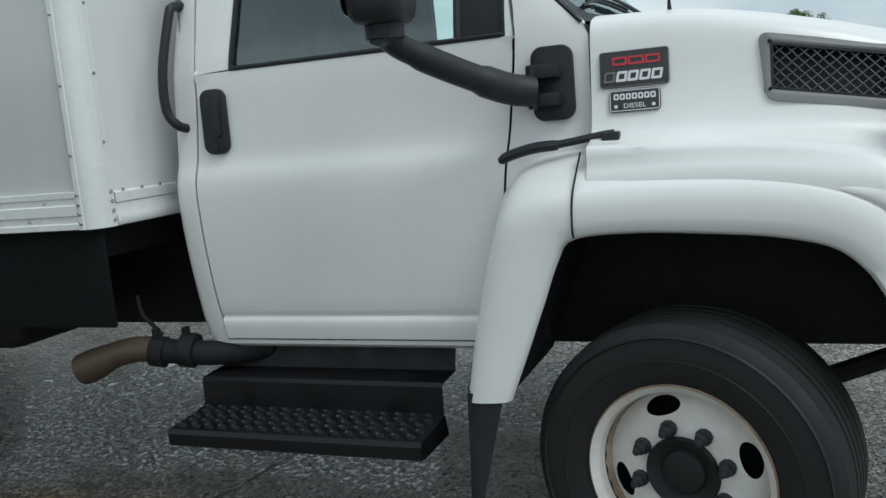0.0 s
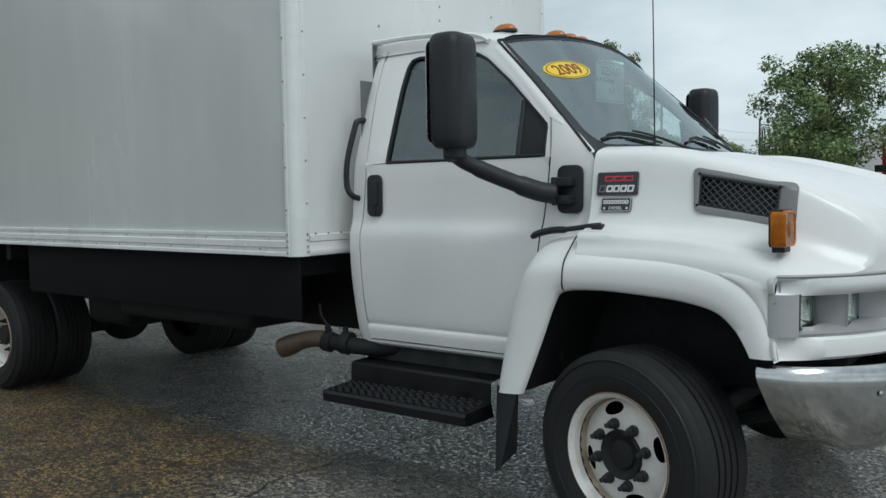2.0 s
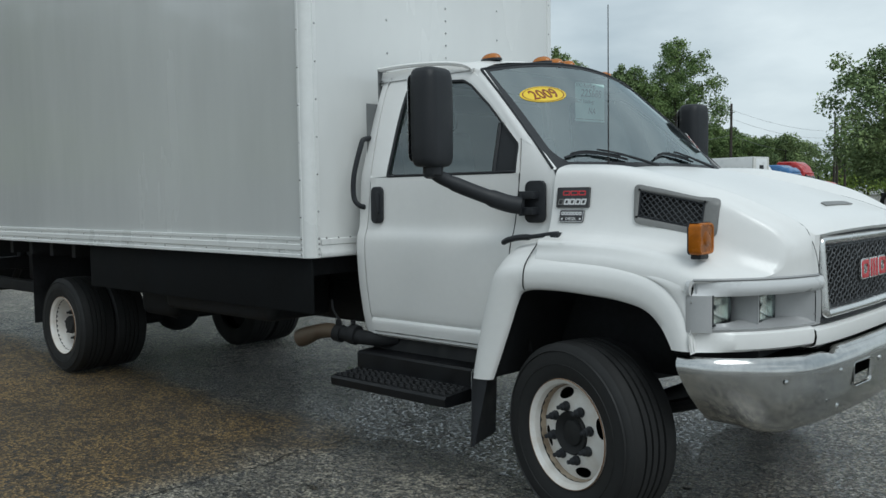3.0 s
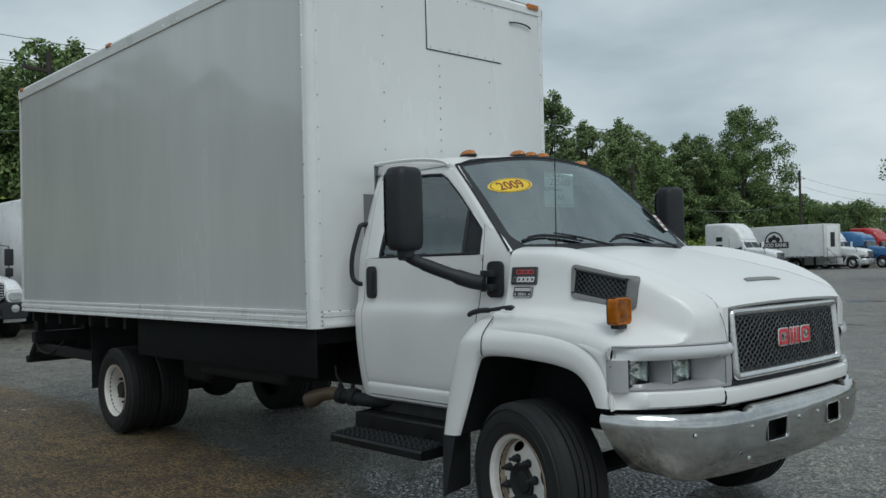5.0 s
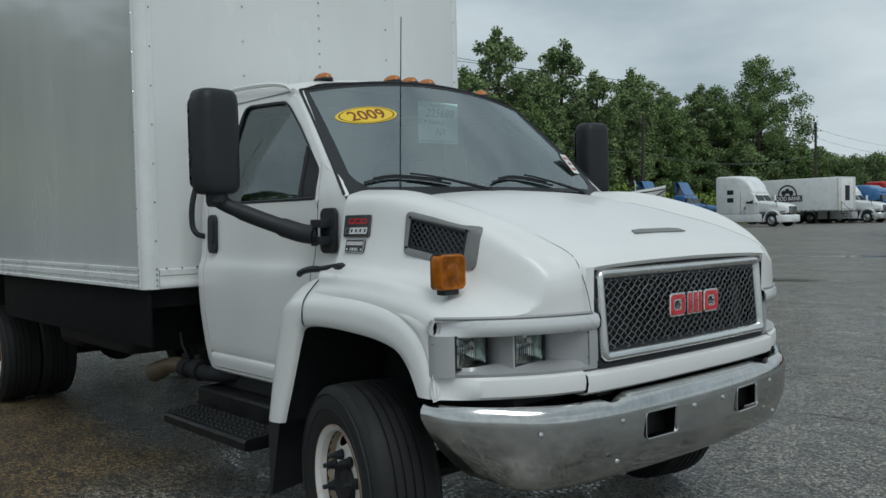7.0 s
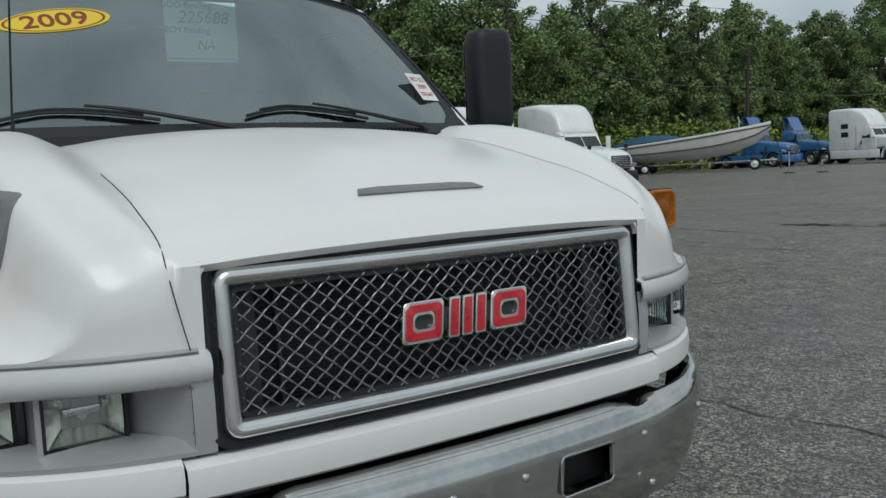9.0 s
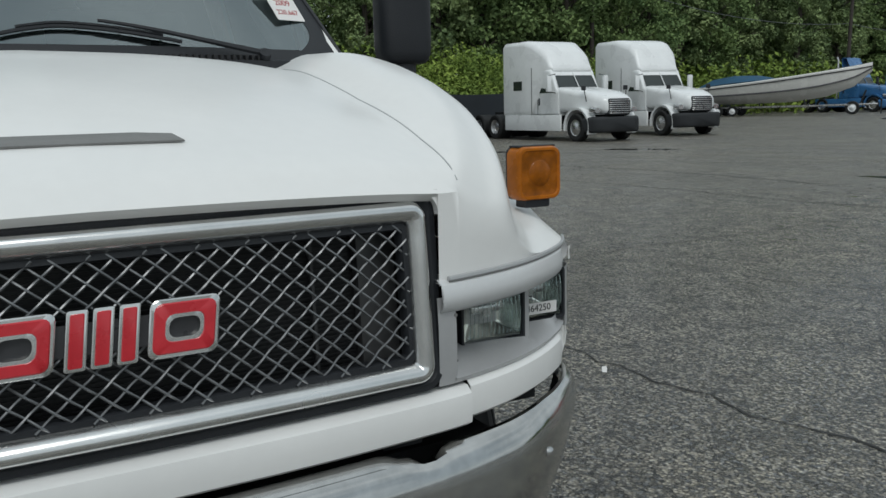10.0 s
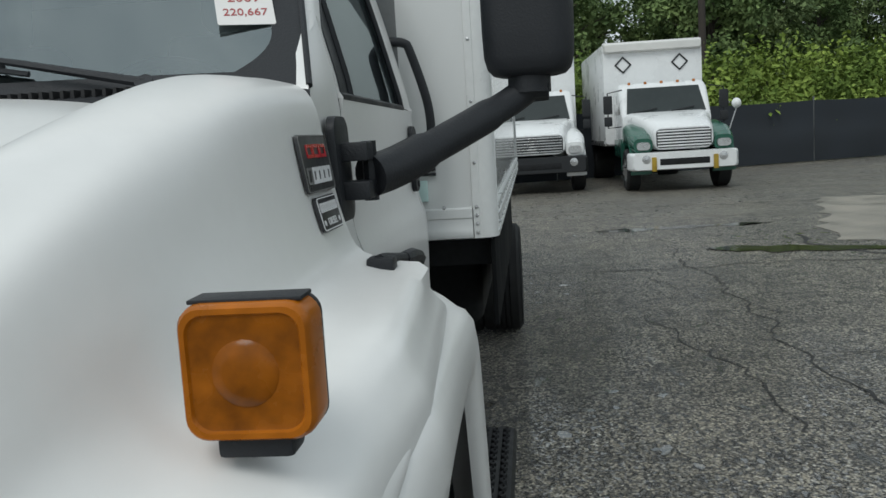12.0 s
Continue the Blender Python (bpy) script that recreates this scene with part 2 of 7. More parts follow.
def prism(outline, depth, bevel=0.0, bm=None, seg=2):
    """A flat outline in (u, v), given depth along +w and soft edges; u, v, w are x, y, z."""
    own = bmesh.new()
    f = own.faces.new([own.verts.new((u, v, 0)) for u, v in outline])
    ext = bmesh.ops.extrude_face_region(own, geom=[f])
    bmesh.ops.translate(own, verts=[v for v in ext["geom"] if isinstance(v, bmesh.types.BMVert)], vec=(0, 0, depth))
    if bevel:
        top = [e for e in own.edges if all(abs(v.co.z - depth) < 1e-6 for v in e.verts)]
        bmesh.ops.bevel(own, geom=top, offset=bevel, segments=seg, profile=0.6, affect="EDGES")
    return join(bm, own)


def mirrored(bm):
    """A copy on the other side of the truck."""
    out = bm.copy()
    bmesh.ops.transform(out, matrix=Matrix.Diagonal((1, -1, 1, 1)), verts=out.verts)
    bmesh.ops.reverse_faces(out, faces=out.faces)
    return out


def both(bm):
    """The mesh and its mirror image in one."""
    return join(bm, mirrored(bm))


def pair(name, bm, mat, parent, label="", angle=38):
    """One part on the right side and its twin on the left side."""
    twin = mirrored(bm)
    return part(name, bm, mat, parent, label, angle), part(name, twin, mat, parent, label, angle)


def facing(o, right, up):
    """A pose whose x runs along right, y along up and z out of the surface."""
    r, u = Vector(right).normalized(), Vector(up)
    n = r.cross(u).normalized()
    u = n.cross(r)
    return Matrix(((r.x, u.x, n.x, o[0]), (r.y, u.y, n.y, o[1]), (r.z, u.z, n.z, o[2]), (0, 0, 0, 1)))


def words(name, text, size, mat, parent, m, depth=0.0006, squeeze=1.0, italic=0.0, bold=0.0):
    """Lettering as a thin mesh, centred at the pose m."""
    cu = bpy.data.curves.new(name, "FONT")
    cu.body, cu.size, cu.align_x, cu.align_y, cu.extrude, cu.shear, cu.resolution_u = text, size, "CENTER", "CENTER", depth, italic, 3
    cu.offset = size * bold
    tmp = bpy.data.objects.new("tmp", cu)
    me = bpy.data.meshes.new_from_object(tmp)
    bpy.data.objects.remove(tmp)
    me.transform(Matrix.Diagonal((squeeze, 1, 1, 1)))
    me.materials.clear()
    me.materials.append(mat)
    ob = new(name, me)
    if parent is not None:
        ob.parent = parent
    ob.matrix_basis = m
    return ob


# ---------- the white box truck: x ahead from the front axle, right side at -y ----------
truck = thing("box_truck", "white medium-duty box truck with chrome bumper parked on wet asphalt", "truck")

# half width of the cab's side by height
side_w = soft((0.60, 0.68, 0.80, 0.95, 1.10, 1.18, 1.24, 1.36, 1.50, 1.62, 1.80, 1.98, 2.06), (0.835, 0.862, 0.882, 0.896, 0.900, 0.896, 0.880, 0.876, 0.872, 0.846, 0.800, 0.745, 0.715))


def on_side(x, z, out=0.0):
    """A point of the right side of the cab."""
    return (x, -(side_w(z) + out), z)


# outlines in x and z
seam_rear = smooth_line([(-1.350, 2.045), (-1.362, 1.90), (-1.368, 1.70), (-1.366, 1.46), (-1.392, 1.20), (-1.394, 1.08), (-1.386, 0.88), (-1.378, 0.74), (-1.372, 0.668)], 40)
seam_front = smooth_line([(-0.375, 1.66), (-0.358, 1.50), (-0.382, 1.28), (-0.400, 1.15), (-0.43, 0.9), (-0.46, 0.668)], 30)
front_x = lambda z: float(np.interp(z, seam_front[::-1, 1], seam_front[::-1, 0]))
rear_x = lambda z: float(np.interp(z, seam_rear[::-1, 1], seam_rear[::-1, 0]))
cab_rear = soft((0.60, 0.69, 0.85, 1.08, 1.25, 1.69, 2.0, 2.10), (-1.43, -1.457, -1.468, -1.480, -1.476, -1.446, -1.420, -1.41))


def door_meshes():
    """The door skin below the glass and round it, its glass, sail panel and seals."""
    skin = bmesh.new()
    rows = []
    for z in np.concatenate([np.linspace(0.672, 0.728, 4), np.linspace(0.734, 0.752, 5), np.linspace(0.765, 1.10, 10), np.linspace(1.13, 1.27, 10), np.linspace(1.3, 1.495, 6)]):
        a, b = front_x(z) - 0.003, rear_x(z) + 0.003
        row = []
        for u in np.linspace(0, 1, 22):
            dent = 0.008 * math.exp(-((z - 0.742) / 0.010) ** 2)
            row.append(on_side(a + (b - a) * u, z, -dent + (0.007 if z < 0.742 else 0.0)))
        rows.append(row)
    sheet(rows, bm=skin)
    outer = even_line([(front_x(1.495) - 0.003, 1.495), (-0.378, 1.655), (-0.46, 1.745), (-0.60, 1.885), (-0.72, 1.990), (-0.78, 2.022), (-0.90, 2.036), (-1.25, 2.052), (-1.325, 2.035), (-1.352, 1.98), (-1.362, 1.85), (rear_x(1.495) + 0.003, 1.495)], 80)
    inner = even_line([(-0.385, 1.495), (-0.386, 1.625), (-0.47, 1.705), (-0.60, 1.825), (-0.74, 1.935), (-0.80, 1.968), (-0.90, 1.975), (-1.14, 1.985), (-1.178, 1.975), (-1.196, 1.94), (-1.21, 1.85), (-1.240, 1.50)], 80)
    rows = []
    for u in (0, 0.12, 0.5, 0.85, 1):
        rows.append([on_side(*(outer[i] * (1 - u) + inner[i] * u), -0.004 * (u == 1)) for i in range(80)])
    sheet(rows, bm=skin)
    # returns inwards at the shut line and at the glass
    for line in (outer, inner):
        sheet([[on_side(*p) for p in line], [on_side(*p, -0.03) for p in line]], bm=skin)
    weld(skin, 0.002)
    glass = bmesh.new()
    rows = []
    for u in np.linspace(0, 1, 14):
        rows.append([on_side(*(inner[79 - i] * (1 - u) + np.array([inner[79 - i][0], 1.497]) * u), -0.014) for i in range(0, 72)])
    sheet(rows, bm=glass)
    weld(glass)
    # black seal round the glass
    loop = [on_side(*p, -0.006) for p in inner] + [on_side(x, 1.500, -0.004) for x in np.linspace(-1.235, -0.39, 30)]
    seal = tube(loop + loop[:1], 0.0085, 6, caps=False)
    # fixed sail panel ahead of the glass, with the divider bar
    sail = bmesh.new()
    rows = []
    for u in np.linspace(0, 1, 10):
        x = -0.515 + 0.13 * u
        top = float(np.interp(x, inner[:40, 0][::-1], inner[:40, 1][::-1]))
        rows.append([on_side(x, 1.50 + (top - 1.50) * v, -0.008) for v in np.linspace(0, 1, 6)])
    sheet(rows, bm=sail)
    tube([on_side(-0.518, z, -0.009) for z in np.linspace(1.5, 1.735, 6)], 0.011, 6, bm=sail)
    return skin, glass, seal, sail


def cab_shell():
    """Rear corner, back wall, roof, windscreen pillars, cowl side and sill of the cab, right half."""
    bm = bmesh.new()
    # strip behind the door, round the corner to the back wall
    rows = []
    for z in np.concatenate([np.linspace(0.655, 0.74, 4), np.linspace(0.76, 1.1, 9), np.linspace(1.13, 1.27, 8), np.linspace(1.3, 2.04, 16)]):
        a, b = rear_x(min(z, 2.04)) - 0.004, cab_rear(z)
        row = [on_side(a + 0.001, z, -0.03)]
        for u in np.linspace(0, 1, 6):
            row.append(on_side(a + (b + 0.03 - a) * u, z, -0.004 * u * u))
        w = side_w(z)
        for t in np.linspace(15, 90, 5):
            row.append((b + 0.03 - 0.035 * math.sin(radians(t)), -(w - 0.039 + 0.035 * math.cos(radians(t))), z))
        row.append((b - 0.005, -w * 0.5, z))
        row.append((b - 0.005, 0, z))
        rows.append(row)
    sheet(rows, bm=bm)
    # roof: crown and soft shoulders
    rows = []
    for x in np.linspace(-1.425, -0.70, 14):
        t = (x + 1.425) / 0.725
        lift = 0.014 * math.sin(math.pi * min(1, t * 1.1)) - 0.035 * max(0, t - 0.85) / 0.15 * 0.6
        row = []
        for y, z in ((0, 2.108), (0.2, 2.106), (0.4, 2.096), (0.55, 2.083), (0.64, 2.069), (0.69, 2.052), (0.712, 2.034), (0.722, 2.015), (0.725, 2.00)):
            row.append((x + 0.062 * (1 - (y / 0.725) ** 2) * max(0.0, (t - 0.4) / 0.6), -y, z + lift))
        rows.append(row)
    sheet(rows, bm=bm)
    # rail over the door, drip channel
    tube(smooth_line([(-1.43, -0.735, 2.088), (-1.2, -0.742, 2.086), (-0.95, -0.744, 2.070), (-0.80, -0.744, 2.045), (-0.74, -0.745, 2.015)], 20), 0.012, 6, bm=bm)
    rows = [[on_side(x, z, -0.004) for x, z in line] for line in (
        even_line([(-1.43, 2.075), (-1.2, 2.075), (-0.95, 2.06), (-0.77, 2.038), (-0.70, 2.005)], 20),
        even_line([(-1.43, 2.03), (-1.2, 2.045), (-0.95, 2.03), (-0.77, 2.01), (-0.70, 1.965)], 20))]
    sheet(rows, bm=bm)
    # windscreen pillar, from the roof down to the cowl
    door_edge = even_line([(-0.712, 1.980), (-0.605, 1.884), (-0.465, 1.744), (-0.379, 1.656)], 24)
    screen_edge = even_line([(-0.692, 2.013), (-0.566, 1.895), (-0.372, 1.705), (-0.268, 1.60)], 24)
    rows = []
    for u in np.linspace(0, 1, 7):
        row = []
        for d, s in zip(door_edge, screen_edge):
            p = d * (1 - u) + s * u
            q = on_side(p[0], p[1], 0.001)
            row.append((q[0], q[1] + 0.020 * u ** 3, q[2]))
        rows.append(row)
    sheet(rows, bm=bm)
    # cowl side between the door and the bonnet
    rows = []
    for z in np.concatenate([np.linspace(0.64, 1.0, 7), np.linspace(1.02, 1.3, 8), np.linspace(1.33, 1.66, 10)]):
        a = front_x(max(0.67, min(z, 1.66))) + 0.004
        b = float(np.interp(z, (0.60, 0.80, 0.95, 1.02, 1.50, 1.56, 1.60, 1.66), (-0.400, -0.320, -0.26, -0.168, -0.165, -0.228, -0.268, -0.330)))
        row = [on_side(a, z, -0.03)] + [on_side(a + (b - a) * u, z, -0.010 * u * u) for u in np.linspace(0, 1, 8)]
        row.append((b + 0.002, row[-1][1] + 0.02, z))
        rows.append(row)
    sheet(rows, bm=bm)
    # sill
    rows = []
    for z, o in ((0.668, -0.03), (0.664, -0.004), (0.652, 0.0), (0.640, -0.01), (0.632, -0.035), (0.632, -0.10)):
        rows.append([on_side(x, z, o) for x in np.linspace(-1.42, -0.44, 12)])
    sheet(rows, bm=bm)
    rows = [[on_side(x, z, -0.03) for z in (0.632, 0.7, 0.8)] for x in (-0.44, -0.445)]
    return bm


part("cab_shell", both(cab_shell()), PAINT, truck, "white painted cab")
skin, glass, seal, sail = door_meshes()
for k, side in enumerate(("right", "left")):
    m = (lambda b: b.copy()) if k == 0 else mirrored
    door = part("door", thicken(m(skin), 0.002), PAINT, truck, "white painted cab door, shut")
    part("window", m(glass), WINDOW, door, "tinted side window")
    part("window_seal", m(seal), PLASTIC, door)
    part("sail_panel", m(sail), PLASTIC, door)
    h = prism(rounded(0.088, 0.195, 0.030), 0.014, 0.006)
    cup = prism(rounded(0.030, 0.120, 0.014), 0.012, 0.005)
    join(h, cup, Matrix.Translation((0.012, 0.012, 0.010)))
    lock = tube([(0.0, -0.075, 0.010), (0.0, -0.075, 0.018)], 0.010, 12)
    join(h, lock)
    h.transform(facing((-1.305, -0.879, 1.350), (1, 0, 0), (0, 0.02, 1)))
    part("door_handle", m(h), PLASTIC, door, "black recessed pull handle")
for bm in (tube(smooth_line([on_side(-1.425, 1.712, -0.01), on_side(-1.425, 1.705, 0.034), on_side(-1.428, 1.68, 0.046), on_side(-1.442, 1.52, 0.052), on_side(-1.445, 1.40, 0.050), on_side(-1.425, 1.352, 0.034), on_side(-1.418, 1.338, -0.01)], 40), 0.0145, 10),):
    pair("grab_handle", bm, PLASTIC, truck, "black grab handle behind the door")
# dark gap backing behind the doors
gap = bmesh.new()
sheet([[on_side(x, z, -0.034) for x in np.linspace(-1.40, -0.33, 12)] for z in np.linspace(0.66, 1.49, 20)], bm=gap)
pair("door_gap", gap, SEAM, truck)

# ----- front end: bonnet, cheeks, shelf -----
front_plan = soft((0, 0.30, 0.55, 0.66, 0.78, 0.90, 1.00, 1.06), (0.900, 0.898, 0.882, 0.862, 0.820, 0.750, 0.665, 0.585))
nose_x = (-0.158, 0.10, 0.35, 0.60, 0.76, 0.85, 0.90)
z_mid = soft(nose_x, (1.528, 1.510, 1.460, 1.390, 1.328, 1.285, 1.238))
z_ridge = soft(nose_x, (1.530, 1.516, 1.468, 1.402, 1.334, 1.278, 1.214))
w_ridge = soft(nose_x, (0.735, 0.735, 0.735, 0.725, 0.690, 0.650, 0.615))
w_cheek = soft(nose_x, (0.900, 0.898, 0.890, 0.866, 0.836, 0.800, 0.770))
z_shelf = soft(nose_x, (1.205, 1.198, 1.188, 1.160, 1.124, 1.094, 1.077))
w_out = soft(nose_x, (1.030, 1.045, 1.052, 1.055, 1.056, 1.057, 1.058))
z_lip = soft(nose_x, (1.135, 1.139, 1.127, 1.103, 1.080, 1.065, 1.054))


def nose_section(x, n=80):
    """One line across the right half of the front end, from the middle out to the shelf's edge."""
    zm, zr, wr, wc, zs, wo, zl = (f(x) for f in (z_mid, z_ridge, w_ridge, w_cheek, z_shelf, w_out, z_lip))
    t = max(0.0, (x - 0.45) / 0.45)
    drop = 0.040 * (1 - 0.6 * t)
    low = zs + (zr - zs) * 0.40
    pts = [(0, zm), (0.25, zm - 0.15 * drop), (0.45, zm - 0.5 * drop), (0.575, zm - 0.95 * drop), (0.625, zm - drop), (wr - 0.01 + 0.015 * t, zr - 0.003), (0.5 * (wr + wc), zr - 0.012 - 0.02 * t), (wc - 0.030, zr - 0.045 * (1 - 0.3 * t)),
           (wc - 0.006, low + 0.02), (wc + 0.010, zs + 0.075 * (1 - 0.5 * t)), (wc + 0.032, zs + 0.022), (wc + 0.070, zs), (0.5 * (wc + wo) + 0.045, zs - 0.010), (wo - 0.016, zl + 0.016), (wo, zl - 0.010), (wo + 0.004, zl - 0.045)]
    line = smooth_line(pts, n)
    bend = max(0.0, min(1.0, (x - 0.05) / 0.85)) ** 1.6
    rear = 0.085 * max(0.0, min(1.0, (0.20 - x) / 0.358))
    return [(x + rear * max(0.0, 1 - (w / 0.80) ** 2) - bend * (0.90 - front_plan(min(1.06, w))), -w, z) for w, z in line]


body = bmesh.new()
stations = np.concatenate([np.linspace(-0.158, 0.6, 26), np.linspace(0.625, 0.90, 18)])
sheet([nose_section(x) for x in stations], bm=body)
# lip of the bonnet over the grille
end = nose_section(0.90)
sheet([end[:42], [(p[0] - 0.012, p[1], p[2] - 0.014) for p in end[:42]], [(p[0] - 0.06, p[1], p[2] - 0.016) for p in end[:42]]], bm=body)
first = nose_section(-0.158)
sheet([first, [(p[0] - 0.004, p[1] * 0.985, p[2] - 0.018) for p in first]], bm=body)
k0 = min(i for i, p in enumerate(end) if -p[1] > 0.565)
sheet([end[k0:], [(p[0] - 0.002, p[1], min(p[2], 1.07) * 0.5 + p[2] * 0.5) for p in end[k0:]], [(p[0] - 0.004, p[1], min(p[2], 1.056)) for p in end[k0:]]], bm=body)
weld(body, 0.0006)


def in_outline(x, z, pts):
    """Whether a point of the side view lies inside an outline."""
    inside = False
    for (x0, z0), (x1, z1) in zip(pts, pts[1:] + pts[:1]):
        if (z0 > z) != (z1 > z) and x < (x1 - x0) * (z - z0) / (z1 - z0) + x0:
            inside = not inside
    return inside


skin_points = np.array([q for x in np.linspace(-0.158, 0.86, 90) for q in nose_section(x, 120) if -q[1] > 0.72])


def cheek(x, z, out=0.0):
    """A point of the right cheek at this x and height, pushed outwards."""
    d = (skin_points[:, 0] - x) ** 2 + (skin_points[:, 2] - z) ** 2
    near = np.argsort(d)[:6]
    w = 1.0 / (d[near] + 2e-5)
    return (x, float((skin_points[near, 1] * w).sum() / w.sum()) - out, z)


body = both(body)
for v in body.verts:
    if v.co.y > 0.93:
        v.co.y += 0.045 * min(1.0, (v.co.y - 0.93) / 0.10) * max(0.0, min(1.0, (0.56 - v.co.x) / 0.25))
vent_hole = [(0.252, 1.416), (0.552, 1.358), (0.550, 1.240), (0.252, 1.292)]
bmesh.ops.delete(body, geom=[f for f in body.faces if f.calc_center_median().y < -0.7 and in_outline(f.calc_center_median().x, f.calc_center_median().z, vent_hole)], context="FACES")
bonnet = part("bonnet", body, PAINT, truck, "white painted bonnet with side cheeks", angle=50)

# shut line of the cheek beside the grille
sec = np.array(nose_section(0.888))
top = Vector(tuple(np.interp(0.630, -sec[:, 1], sec[:, j]) for j in range(3)))
line = []
for x in np.linspace(0.42, 0.880, 22):
    sec = np.array(nose_section(x))
    line.append(tuple(np.interp(0.614 + 0.018 * x, -sec[:, 1], sec[:, j]) + (0.0004 if j == 2 else 0) for j in range(3)))
line += [tuple(top.lerp(Vector((0.8895, -0.606, 1.072)), float(t)) + Vector((0.010 * math.sin(math.pi * t), -0.004 * math.sin(math.pi * t), 0))) for t in np.linspace(0, 1, 10)]
part("bonnet_seam", tube(line, 0.0013, 5), SEAM, bonnet)
line = []
for x in np.linspace(-0.10, 0.880, 40):
    sec = np.array(nose_section(x))
    line.append(tuple(np.interp(0.614 + 0.018 * x, -sec[:, 1], sec[:, j]) + (0.0002 if j == 2 else 0) for j in range(3)))
part("bonnet_seam", mirrored(tube(line, 0.0014, 5)), SILVER, bonnet)

# wheel-arch flares
arch_edge = smooth_line([(-0.388, 0.562), (-0.336, 0.690), (-0.288, 0.811), (-0.240, 0.930), (-0.197, 0.980), (-0.05, 0.991), (0.13, 0.983), (0.270, 0.970), (0.385, 0.942), (0.450, 0.890), (0.488, 0.830), (0.503, 0.798)], 70)
arch_top = smooth_line([(-0.510, 0.556), (-0.472, 0.735), (-0.412, 0.955), (-0.350, 1.070), (-0.21, 1.104), (0.09, 1.112), (0.320, 1.097), (0.460, 1.055), (0.535, 0.985), (0.575, 0.90), (0.598, 0.798)], 70)


def flare():
    bm = bmesh.new()
    rows = []
    for u, out in ((-0.03, 1.046), (-0.02, 1.050), (0.0, 1.058), (0.06, 1.068), (0.3, 1.073), (0.6, 1.073), (0.82, 1.066), (0.95, 1.052), (1.0, 1.040), (1.04, 1.022), (1.10, 0.985), (1.16, 0.93), (1.18, 0.88)):
        row = []
        for i in range(70):
            p = arch_edge[i] * (1 - u) + arch_top[i] * u
            front = max(0.0, (i - 46) / 23.0)
            o = out
            if u > 0.98:
                o = out + (1.055 - out) * front ** 2
            x, z = p
            if u > 1.0:
                k = i / 69
                x = arch_top[i][0] - (0.015 if k < 0.3 else 0) * (u - 1) / 0.18
                z = arch_top[i][1] + 0.48 * (u - 1) * max(0.0, min(1.0, (k - 0.12) / 0.2)) * (1 - front)
            row.append((x, -o, z))
        rows.append(row)
    sheet(rows, bm=bm)
    return bm


def fender_tip(bm):
    """The skin between the flare's front leg, the shelf's edge and the lamp surround."""
    i0 = min(i for i in range(70) if arch_top[i][0] > 0.26)
    low = even_line([(*(arch_edge[i] * 0.10 + arch_top[i] * 0.90), 1.062) for i in range(i0, 70)], 34)
    lip = [nose_section(x)[-2] for x in np.linspace(0.28, 0.90, 16)]
    lip = [(x, z, -y) for x, y, z in lip if x < 0.560] + [(0.578, 1.040, 1.050), (0.579, 0.98, 1.050), (0.582, 0.90, 1.052), (0.592, 0.798, 1.054)]
    high = even_line(lip, 34)
    return sheet([[(p[0], -p[2] - 0.003 * math.sin(math.pi * u) + 0.045 * max(0.0, 1 - i / 14) ** 2 + 0.004 * (u == 0), p[1]) for i, p in enumerate(low * (1 - u) + high * u)] for u in np.linspace(0, 1, 7)], bm=bm)


part("wheel_arch_flare", fender_tip(flare()), PAINT, truck, "white flared wheel arch", angle=45)
left_flare = mirrored(fender_tip(flare()))
for v in left_flare.verts:
    v.co.y += 0.045 * max(0.0, min(1.0, (v.co.y - 0.90) / 0.15)) * max(0.0, min(1.0, (0.56 - v.co.x) / 0.25))
part("wheel_arch_flare", left_flare, PAINT, truck, "white flared wheel arch", angle=45)
# seam between the bonnet's flare and the fixed rear leg
line = [(-0.192, -1.060, 0.984), (-0.191, -1.0745, 1.000), (-0.190, -1.0745, 1.045), (-0.188, -1.069, 1.080), (-0.186, -1.056, 1.105), (-0.184, -1.036, 1.128), (-0.182, -1.008, 1.156), (-0.180, -0.978, 1.184)]
pair("flare_seam", tube(smooth_line(line, 18), 0.0028, 6), SEAM, truck)
# dark inner wheel housing
house = bmesh.new()
sheet([[(x, -y, z) for x, z in even_line([(-0.398, 0.565), (-0.344, 0.700), (-0.296, 0.815), (-0.248, 0.938), (-0.203, 0.988), (-0.05, 0.999), (0.13, 0.991), (0.276, 0.978), (0.393, 0.949), (0.458, 0.895), (0.496, 0.832), (0.515, 0.78)], 24)] for y in (1.050, 0.55)], bm=house)
sheet([[(x, -0.56, z) for x in np.linspace(-0.5, 0.6, 4)] for z in (0.585, 0.75, 1.03)], bm=house)
sheet([[(-0.44, -y, z) for y in (0.85, 0.5)] for z in (0.55, 1.1)], bm=house)
pair("wheel_housing", house, CHASSIS, truck)


# ----- lamps, grille and bumper -----
def across(y, back=0.0):
    return front_plan(min(1.06, abs(y))) - back


def wrap(y0, y1, profile, n=26, back=0.0):
    """A strip that follows the plan of the front: profile holds (set back, height) pairs."""
    rows = []
    for b, z in profile:
        row = []
        for y in np.linspace(y0, y1, n):
            end = max(0.0, min(1.0, (abs(y) - 0.97) / 0.09))
            row.append((across(y, (b + back) * (1 - end)), -(y - math.copysign((b + back) * end, y)), z))
        rows.append(row)
    return rows


